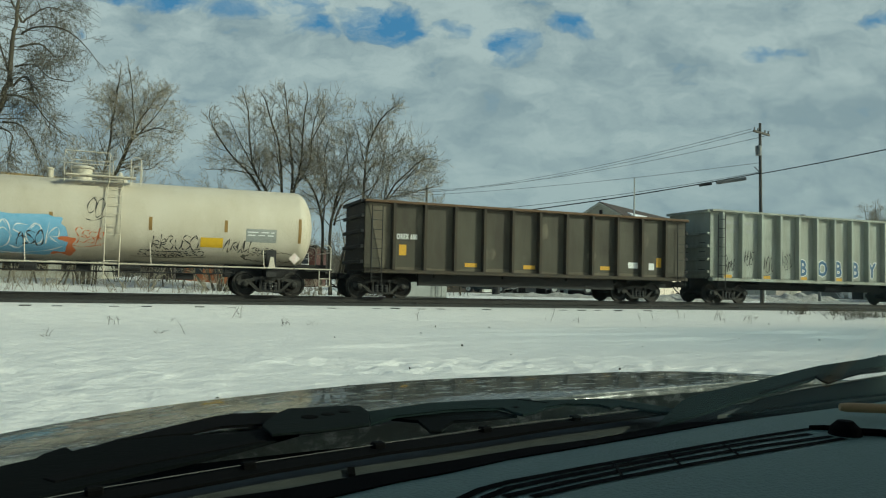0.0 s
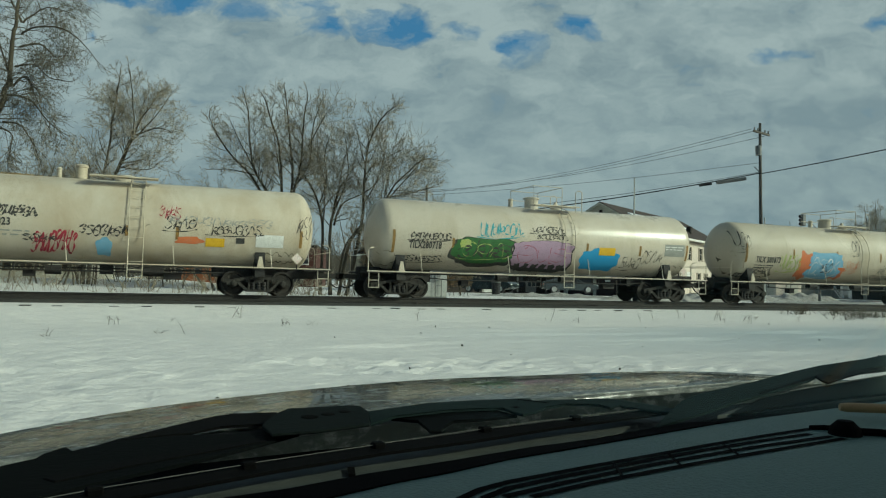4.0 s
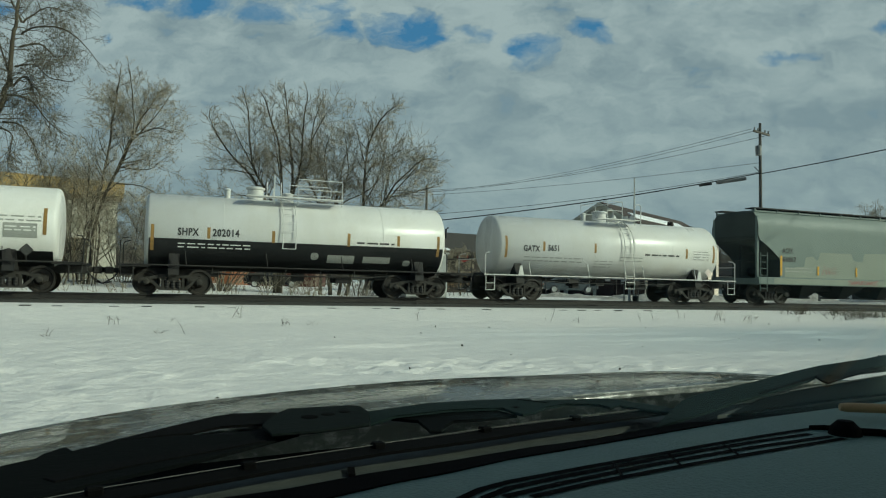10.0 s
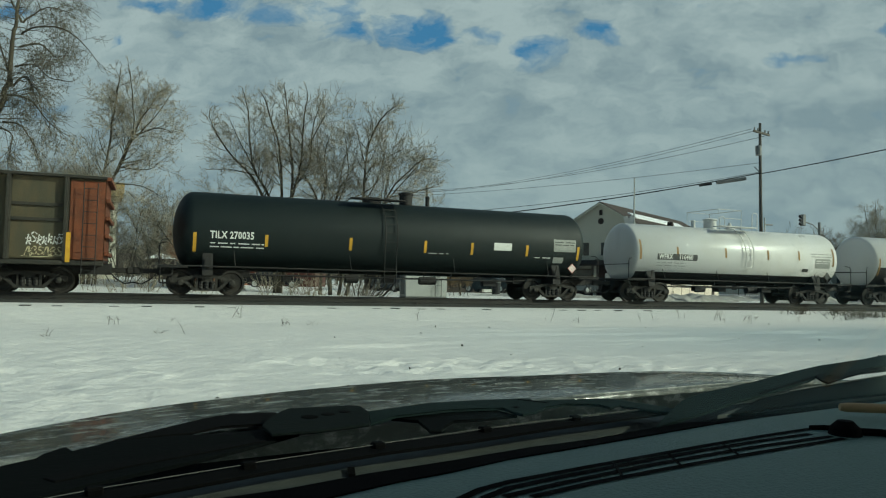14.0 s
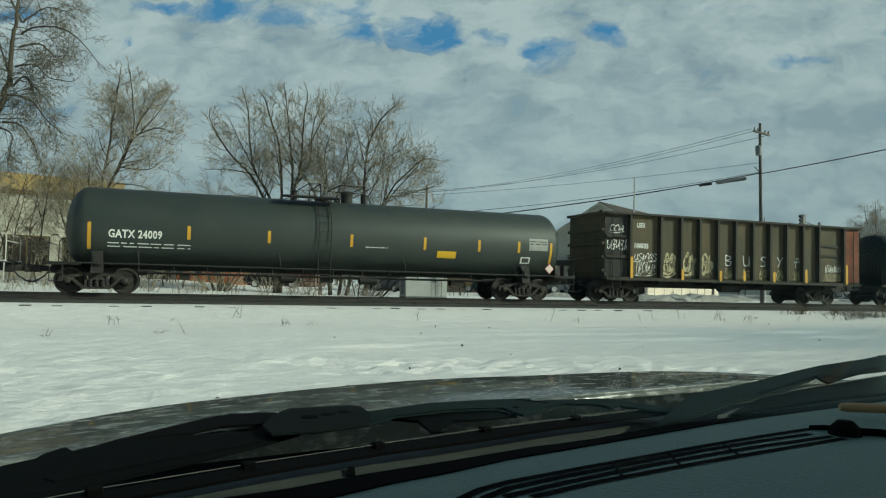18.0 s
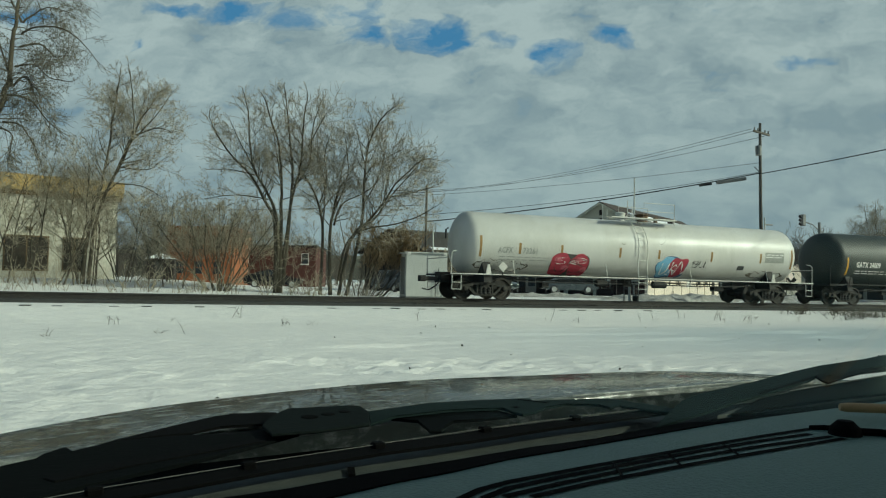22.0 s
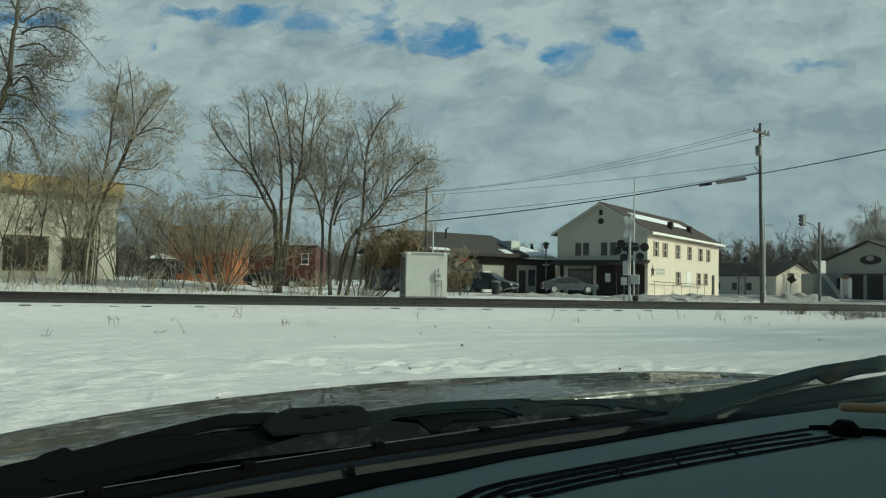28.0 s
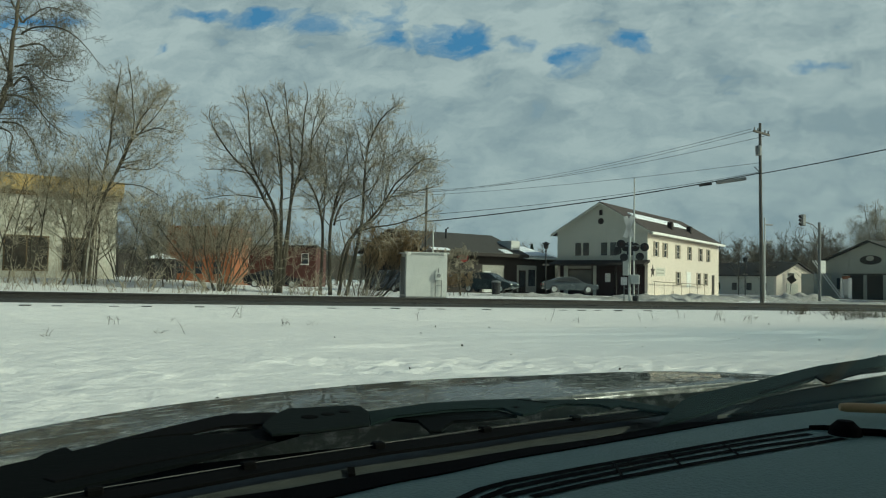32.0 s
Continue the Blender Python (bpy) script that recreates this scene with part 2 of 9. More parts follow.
def decal(name, car, material, sh, x0, x1, z0, z1, off=0.006, label="", slant=0.0):
    """A painted rectangle that follows the shell."""
    bm = bmesh.new()
    nz = max(1, int((z1 - z0) / 0.12) + 1)
    nx = max(1, int((x1 - x0) / 0.4)) if isinstance(sh, Shell) else 1
    g = [[bm.verts.new(sh.at(x0 + (x1 - x0) * i / nx + slant * (k / nz), z0 + (z1 - z0) * k / nz, off)) for i in range(nx + 1)] for k in range(nz + 1)]
    for k in range(nz):
        for i in range(nx):
            bm.faces.new((g[k][i], g[k][i + 1], g[k + 1][i + 1], g[k + 1][i]))
    return part(name, bm, material, car, label)


def lettering(car, sh, text, x, z, size, material, stretch=1.15):
    words("lettering", text, size * 1.14, material, car, lambda a, b: sh.at(x + a, z + b, 0.016), stretch * 0.80, size * 0.035, spread=1.08)


def small_print(car, sh, x, z, material, rows, width, size=0.07, gap=1.7, seed=1):
    """Writing too small to read: rows of plain bars."""
    rnd = random.Random(seed)
    bm = bmesh.new()
    size *= 0.8
    gap /= 0.8
    for r in range(rows):
        a = x
        while a < x + width:
            w = rnd.uniform(0.12, 0.45)
            b = min(a + w, x + width)
            zz = z - r * size * gap
            q = [bm.verts.new(sh.at(p, h, 0.008)) for p, h in ((a, zz), (b, zz), (b, zz + size), (a, zz + size))]
            bm.faces.new(q)
            a = b + rnd.uniform(0.05, 0.12)
    part("small_print", bm, material, car)


def blob(car, sh, material, cx, cz, w, h, off=0.009, seed=1, lobes=9, rough=0.18, name="graffiti", boxy=0.75):
    """A sprayed patch with a lobed, uneven outline."""
    rnd = random.Random(seed)
    ph = [rnd.uniform(0, 6.28) for _ in range(4)]
    n = 48
    bm = bmesh.new()
    rings = []
    for k in range(1, 7):
        ring = []
        for i in range(n):
            a = 2 * math.pi * i / n
            q = 1 + rough * (0.6 * math.sin(lobes * a + ph[0]) + 0.5 * math.sin((lobes // 2 + 1) * a + ph[1]) + 0.4 * math.sin(3 * a + ph[2]))
            c, s = math.cos(a), math.sin(a)
            e = boxy
            c, s = math.copysign(abs(c) ** e, c), math.copysign(abs(s) ** e, s)
            ring.append(bm.verts.new(sh.at(cx + w / 2 * c * q * k / 6, cz + h / 2 * s * q * k / 6, off)))
        rings.append(ring)
    bm.faces.new(rings[0])
    for a, b in zip(rings, rings[1:]):
        for i in range(n):
            j = (i + 1) % n
            bm.faces.new((a[i], a[j], b[j], b[i]))
    return part(name, bm, material, car)


def patch(car, sh, material, steps, z0, off=0.004, seed=1, name="repaint"):
    """A rolled-on repaint: flat foot, uneven blocky top; steps are (along, top)."""
    rnd = random.Random(seed)
    bm = bmesh.new()
    low, high = [], []
    for (xa, za), (xb, zb) in zip(steps, steps[1:]):
        for k in range(6):
            u = k / 6
            e = u * u * (3 - 2 * u)
            low.append((xa + (xb - xa) * u, z0))
            high.append((xa + (xb - xa) * u, za + (zb - za) * e + rnd.uniform(-0.025, 0.025)))
    a = [bm.verts.new(sh.at(x, z, off)) for x, z in low]
    b = [bm.verts.new(sh.at(x, z, off)) for x, z in high]
    for i in range(len(a) - 1):
        bm.faces.new((a[i], a[i + 1], b[i + 1], b[i]))
    return part(name, bm, material, car)


def scrawl(car, sh, material, x, z, w, h, strokes=10, seed=1, thick=0.03, off=0.012, name="graffiti"):
    """Sprayed line work that cannot be read: overlapping loops, hooks and flourishes."""
    rnd = random.Random(seed)
    bm = bmesh.new()

    def run(pts, wide):
        path = []
        q = [pts[0]] + pts + [pts[-1]]
        for i in range(len(pts) - 1):
            p0, p1, p2, p3 = q[i:i + 4]
            for k in range(6):
                u = k / 6
                path.append(tuple(0.5 * (2 * p1[c] + (p2[c] - p0[c]) * u + (2 * p0[c] - 5 * p1[c] + 4 * p2[c] - p3[c]) * u * u + (3 * p1[c] - p0[c] - 3 * p2[c] + p3[c]) * u ** 3) for c in (0, 1)))
        path.append(pts[-1])
        prev = None
        for k, (a, b) in enumerate(path):
            p, r = path[max(0, k - 1)], path[min(len(path) - 1, k + 1)]
            d = Vector((r[0] - p[0], r[1] - p[1]))
            d = (d.normalized() if d.length > 1e-6 else Vector((1, 0))) * wide / 2 * (0.7 + 0.5 * math.sin(k * 0.7 + seed))
            pair = (bm.verts.new(sh.at(a - d.y, b + d.x, off)), bm.verts.new(sh.at(a + d.y, b - d.x, off)))
            if prev:
                bm.faces.new((prev[0], prev[1], pair[1], pair[0]))
            prev = pair

    n = max(2, int(strokes * 0.7))
    cell = w / n
    tilt = rnd.uniform(0.05, 0.3)
    for i in range(n):
        cx, kind = x + cell * (i + 0.5), rnd.randrange(6)
        hh = h * rnd.uniform(0.65, 1.0)
        z0 = z + (h - hh) * rnd.random()
        def at(a, b):
            return (cx + cell * (0.62 * a + rnd.uniform(-0.08, 0.08)) + tilt * hh * (b - 0.5), z0 + hh * (b + rnd.uniform(-0.06, 0.06)))
        if kind == 0:
            shape = [(0.4, 0.85), (-0.2, 1), (-0.8, 0.5), (-0.3, 0), (0.6, 0.1), (0.8, 0.6), (0.2, 1), (-0.4, 0.8)]
        elif kind == 1:
            shape = [(0.7, 0.9), (-0.3, 1), (-0.7, 0.75), (0.1, 0.52), (0.7, 0.25), (0, 0), (-0.8, 0.12)]
        elif kind == 2:
            shape = [(-0.8, 0), (-0.5, 0.8), (0.0, 1), (0.3, 0.5), (0.6, 0), (1.3, 0.2)]
        elif kind == 3:
            shape = [(-0.7, 1), (-0.6, 0.3), (-0.1, 0.0), (0.5, 0.3), (0.6, 1), (0.7, 0.1), (1.2, 0.0)]
        elif kind == 4:
            shape = [(-0.9, 0.6), (-0.2, 0.95), (0.5, 0.8), (0.0, 0.5), (0.6, 0.3), (0.1, 0), (-0.8, 0.1)]
        else:
            shape = [(-0.3, 1), (-0.4, 0.0), (-0.1, 0.55), (0.6, 0.7), (0.7, 0.3), (-0.2, 0.35), (0.9, -0.05)]
        run([at(a, b) for a, b in shape], thick)
        if rnd.random() < 0.35:
            run([at(-0.8, rnd.uniform(0.3, 0.6)), at(0.1, rnd.uniform(0.4, 0.7)), at(1.0, rnd.uniform(0.3, 0.6))], thick * 0.8)
    if rnd.random() < 0.5:
        run([(x - 0.1 * w, z - 0.08 * h), (x + 0.3 * w, z - 0.16 * h), (x + 0.8 * w, z - 0.05 * h), (x + 1.05 * w, z + 0.1 * h)], thick * 0.8)
    return part(name, bm, material, car)


STROKES = {"B": [[(0, 0), (0, 1), (0.7, 0.85), (0.6, 0.6), (0.05, 0.5), (0.8, 0.35), (0.6, 0.05), (0, 0)]],
           "U": [[(0, 1), (0.05, 0.2), (0.4, 0), (0.8, 0.2), (0.85, 1), (0.9, 0.0)]],
           "S": [[(0.8, 0.9), (0.4, 1), (0.05, 0.75), (0.7, 0.4), (0.6, 0.05), (0, 0.1)]],
           "Y": [[(0, 1), (0.4, 0.55)], [(0.85, 1), (0.4, 0.5), (0.1, 0)]],
           "F": [[(0.3, 0), (0.4, 1)], [(0.0, 0.55), (0.9, 0.65)], [(0.4, 1), (0.8, 0.9)]]}


def sprayed(car, sh, material, ch, x, z, w, h, thick):
    """One letter in thin sprayed strokes."""
    bm = bmesh.new()
    for line in STROKES[ch]:
        for (a0, b0), (a1, b1) in zip(line, line[1:]):
            d = Vector((a1 - a0, b1 - b0)).normalized() * thick / 2
            bm.faces.new([bm.verts.new(sh.at(x + w * a + p, z + h * b + q, 0.014)) for a, b, p, q in ((a0, b0, -d.y, d.x), (a0, b0, d.y, -d.x), (a1, b1, d.y, -d.x), (a1, b1, -d.y, d.x))])
    return part("graffiti", bm, material, car)


def placard(car, x, z, y, tint, edge):
    """A diamond-shaped hazard placard in its holder."""
    s = 0.19
    b = part("placard", prism(bmesh.new(), [(x - s * 1.15, z), (x, z - s * 1.15), (x + s * 1.15, z), (x, z + s * 1.15)], y, y + 0.02), edge, car)
    part("placard_face", prism(bmesh.new(), [(x - s, z), (x, z - s), (x + s, z), (x, z + s)], y - 0.006, y), tint, b)
    bm = bmesh.new()
    tube(bm, [(x, y + 0.03, z - 0.1), (x, y + 0.03, 1.0)], 0.02)
    part("placard_post", bm, BLACK_STEEL, car)


def ladder(car, x, w, y0, y1, z0, z1, material, rungs, name="ladder", r=0.02):
    bm = bmesh.new()
    for s in (-1, 1):
        tube(bm, [(x + s * w / 2, y0, z0), (x + s * w / 2, y1, z1)], r)
    for i in range(rungs):
        u = (i + 0.5) / rungs
        y, z = y0 + (y1 - y0) * u, z0 + (z1 - z0) * u
        tube(bm, [(x - w / 2, y, z), (x + w / 2, y, z)], r * 0.7)
    return part(name, bm, material, car)


def tank_car(name, label, s0, s1, z0, z1, t0, t1, e0, e1, shell, fit_mat, dome, frame_mat=None, band=None, rail_mat=None, bulge=0.24, cage=1, jacket=False, low_mat=None, turned=False, span=1.6, tops=None, frames=None):
    """A tank car: shell with dished heads, saddles, stub sills, side rail, ladder, platform with fittings, trucks, couplers."""
    c = (t0 + t1) / 2
    car = start_car(name, label, c)
    x0, x1, q0, q1 = s0 - c, s1 - c, e0 - c, e1 - c
    zc, r = (z0 + z1) / 2, (z1 - z0) / 2
    frame_mat = frame_mat or BLACK_STEEL
    rail_mat = rail_mat or fit_mat
    low_mat = low_mat or rail_mat
    d = bulge * r * 2
    sh = Shell(zc, r, None if jacket else (x0, x1, d))
    prof = [(x0 + d * (1 - math.cos(k / 8 * math.pi / 2)), r * math.sin(k / 8 * math.pi / 2)) for k in range(9)]
    rings = [x0 + d + (x1 - x0 - 2 * d) * k / 5 for k in range(1, 5)]
    if jacket:
        # insulated jacket: flat ends with a rounded rim
        prof = [(x0 - 0.02, 0), (x0, r * 0.82), (x0 + 0.05, r * 0.95), (x0 + 0.14, r)]
        body = prof + [(x1 - 0.14, r), (x1 - 0.05, r * 0.95), (x1, r * 0.82), (x1 + 0.02, 0)]
    else:
        body = prof + [(x1 + x0 - a, b) for a, b in prof[::-1]]
    tank = part("tank_shell", lathe(bmesh.new(), body, "x", (0, 0, zc), 64), shell, car, smooth=40)
    bm = bmesh.new()
    for xs in rings:
        lathe(bm, [(xs - 0.02, r - 0.01), (xs - 0.02, r + 0.004), (xs + 0.02, r + 0.004), (xs + 0.02, r - 0.01)], "x", (0, 0, zc), 64)
    part("weld_seam", bm, shell, tank, smooth=40)
    if band:
        zb = band
        bm = bmesh.new()
        a0 = math.asin((zb - zc) / r)
        n = 24
        for xs0, xs1 in ((x0 + (0.14 if jacket else d), x1 - (0.14 if jacket else d)),):
            va = [[bm.verts.new((x, -(r + 0.007) * math.cos(a), zc + (r + 0.007) * math.sin(a))) for a in (a0 - (math.pi + 2 * a0) * k / n for k in range(n + 1))] for x in (xs0, xs1)]
            for k in range(n):
                bm.faces.new((va[0][k], va[0][k + 1], va[1][k + 1], va[1][k]))
        part("painted_band", bm, BAND_BLACK, tank, "black lower half of the tank", smooth=40)
    # stub sills, bolsters and end platforms
    for s, q, t in ((-1, q0, t0 - c), (1, q1, t1 - c)):
        bm = bmesh.new()
        box(bm, *sorted((q, t - s * 1.6)), -0.35, 0.35, 0.68, z0 + 0.12, bevel=0.02)
        part("stub_sill", bm, frame_mat, car)
        bm = bmesh.new()
        prism(bm, [(-1.35, 0.72), (1.35, 0.72), (1.30, 1.0), (r * 0.8, zc - r * 0.55), (0.6, z0 + 0.02), (-0.6, z0 + 0.02), (-r * 0.8, zc - r * 0.55), (-1.30, 1.0)], t - 0.18, t + 0.18, "x")
        part("saddle", bm, frame_mat, car)
        bm = bmesh.new()
        box(bm, *sorted((q, q - s * 1.0)), -1.42, 1.42, 0.98, 1.04)
        part("end_platform", bm, frame_mat, car)
        bm = bmesh.new()
        for y in (-1.40, 1.40):
            tube(bm, [(q - s * 0.05, y, 1.04), (q - s * 0.05, y, 1.85), (q - s * 0.12, y * 0.97, 1.95), (q - s * 0.30, y * 0.9, 1.98)], 0.020)
        tube(bm, [(q - s * 0.02, -1.4, 1.70), (q - s * 0.02, 1.4, 1.70)], 0.018)
        part("end_railing", bm, low_mat, car)
        bm = bmesh.new()
        for y in (-1.42, 1.42):
            for xx in (q - s * 0.08, q - s * 0.48):
                tube(bm, [(xx, y, 1.0), (xx, y, 0.42)], 0.018)
            for zz in (0.42, 0.70):
                tube(bm, [(q - s * 0.08, y, zz), (q - s * 0.48, y, zz)], 0.018)
        part("step", bm, low_mat, car)
        bm = bmesh.new()
        for y in (-1, 1):
            prism(bm, [(t - 0.13, 1.03), (t + 0.13, 1.03), (t + 0.05, 1.46), (t - 0.05, 1.46)], *sorted((y * 1.36, y * 1.40)))
        part("gusset_plate", bm, low_mat, car)
        coupler(car, q, s)
        truck(car, t)
    # long side rails with brackets
    for y in (-1.42, 1.42):
        bm = bmesh.new()
        tube(bm, [(q0, y, 1.05), (q1, y, 1.05)], 0.028)
        n = 4
        for k in range(n):
            xx = x0 + (x1 - x0) * (k + 0.5) / n
            tube(bm, [(xx, y, 1.06), (xx - 0.06, y * 0.93, zc - r * 0.52)], 0.018)
        part("side_rail", bm, low_mat, car)
    bm = bmesh.new()
    for xx, w in ((-1.9, 0.5), (1.2, 0.7)):
        lathe(bm, [(xx, 0), (xx, 0.16), (xx + w, 0.16), (xx + w, 0)], "x", (0, -0.5, z0 - 0.20), 12)
    tube(bm, [(t0 - c + 1.2, -0.25, z0 - 0.12), (t1 - c - 1.2, -0.25, z0 - 0.12)], 0.03)
    box(bm, -0.22, 0.22, -0.22, 0.22, z0 - 0.32, z0 + 0.05)
    part("brake_rigging", bm, BLACK_STEEL, car)
    bm = bmesh.new()
    pa, pb = t0 - c + 1.3, t1 - c - 1.3
    tube(bm, [(pa, -1.0, 0.84), (pa + 0.8, -1.05, 0.78), (pb - 0.8, -1.05, 0.78), (pb, -1.0, 0.84)], 0.028)
    n = max(4, int((pb - pa) / 1.1))
    for k in range(n + 1):
        xx = pa + (pb - pa) * k / n
        tube(bm, [(xx, -1.05, 0.78), (xx + 0.03, -1.05, 1.02)], 0.018)
    for xx, w in ((pa + 1.4, 0.35), (pb - 2.0, 0.6)):
        box(bm, xx, xx + w, -1.0, -0.7, 0.55, 0.80, bevel=0.02)
    part("brake_pipe", bm, BLACK_STEEL, car)
    # ladder that follows the shell up to the platform
    xd = dome - c
    for side in (-1, 1):
        bm = bmesh.new()
        for dx in (-0.24, 0.24):
            pts = [(xd + dx, side * 1.46, 0.55), (xd + dx, side * 1.46, 1.1)]
            for k in range(9):
                a = radians(-20 + 12.5 * k)
                pts.append((xd + dx, side * (r + 0.10) * math.cos(a), zc + (r + 0.10) * math.sin(a)))
            tube(bm, pts[2:] if band else pts, 0.020)
        for k in range(0 if band else 3):
            tube(bm, [(xd - 0.24, side * 1.46, 0.58 + 0.28 * k), (xd + 0.24, side * 1.46, 0.58 + 0.28 * k)], 0.015)
        for k in range(8):
            a = radians(-20 + 13 * k)
            y, z = side * (r + 0.10) * math.cos(a), zc + (r + 0.10) * math.sin(a)
            tube(bm, [(xd - 0.24, y, z), (xd + 0.24, y, z)], 0.015)
        part("ladder", bm, rail_mat, car)
    # top platform, railing, manway, valves
    pw = 1.25
    bm = bmesh.new()
    for y in (-0.95, 0.95):
        box(bm, xd - pw - 0.3, xd + pw + (0.8 if cage == 3 else -0.6), y - 0.28, y + 0.28, z1 + 0.02, z1 + 0.06)
    part("top_walkway", bm, rail_mat, car)
    if cage == 3:
        bm = bmesh.new()
        for y in (-1.0, 1.0):
            tube(bm, [(xd + 0.35, y, z1 - 0.2), (xd + 0.35, y, z1 + 0.78), (xd + 2.05, y, z1 + 0.78), (xd + 2.05, y, z1 - 0.2)], 0.02)
            tube(bm, [(xd + 0.35, y, z1 + 0.4), (xd + 2.05, y, z1 + 0.4)], 0.016)
            for xx in (xd - 0.55, xd - 0.3):
                tube(bm, [(xx, y, z1 - 0.2), (xx, y, z1 + (0.85 if xx < xd - 0.4 else 0.6))], 0.02)
        part("top_railing", bm, rail_mat, car)
    elif cage:
        high = 0.85 if cage == 1 else 0.55
        bm = bmesh.new()
        for y in (-1.1, 1.1):
            for fa, fb in frames or ((-span, -0.2),):
                tube(bm, [(xd + fa, y, z1 - 0.2), (xd + fa, y, z1 + high), (xd + fb, y, z1 + high), (xd + fb, y, z1 - 0.2)], 0.02)
                tube(bm, [(xd + fa, y, z1 + high * 0.5), (xd + fb, y, z1 + high * 0.5)], 0.015)
        for fa, fb in frames or ((-span, -0.2),):
            for xx in (xd + fa, xd + fb):
                tube(bm, [(xx, -1.1, z1 + high), (xx, 1.1, z1 + high)], 0.018)
        part("top_railing", bm, rail_mat, car)
        bm = bmesh.new()
        for y in () if frames else (-1.1, 1.1):
            tube(bm, [(xd + 0.48, y, z1 - 0.2), (xd + 0.48, y, z1 + high * 0.8), (xd + 0.56, y, z1 + high * 0.9), (xd + 0.72, y, z1 + high * 0.9), (xd + 0.80, y, z1 + high * 0.8), (xd + 0.80, y, z1 - 0.2)], 0.02)
        if frames:
            bm.free()
        else:
            part("grab_hoop", bm, rail_mat, car)
    if tops is None:
        tops = ((0.95, 0.33, 0.40), (-0.25, 0.24, 0.42), (1.75, 0.11, 0.28)) if turned else ((-0.7 * span, 0.36, 0.52), (0.1, 0.25, 0.34), (-span - 0.55, 0.12, 0.38))
    for k, (dx, rr, hh) in enumerate(tops):
        name = ("manway", "valve_housing", "relief_valve", "relief_valve")[k]
        mat = rail_mat if turned and k == 1 else fit_mat
        prof = [(z1 - 0.14, rr * 0.85), (z1 + hh * 0.72, rr * 0.85), (z1 + hh * 0.74, rr), (z1 + hh * 0.86, rr), (z1 + hh * 0.95, rr * 0.6), (z1 + hh, 0)]
        if k == 1 and not turned and cage == 1:
            prof = [(z1 - 0.14, rr), (z1 + 0.06, rr), (z1 + hh * 0.6, rr * 0.45), (z1 + hh, rr * 0.2), (z1 + hh + 0.02, 0)]
        part(name, lathe(bmesh.new(), prof, "z", (xd + dx, 0, 0), 20), mat, car, smooth=35)
    return car, sh, c


def marks(car, sh, c, rows, tint=None):
    """Yellow reflective strips: (train metre, low, high)."""
    for s, a, b in rows:
        decal("reflective_strip", car, tint or YELLOW, sh, s - c - 0.055, s - c + 0.055, a, b, 0.008)


class Flat:
    """A flat car side at y, facing the road."""
    def __init__(self, y):
        self.y = y

    def at(self, x, z, off=0.006):
        return Vector((x, self.y - off, z))


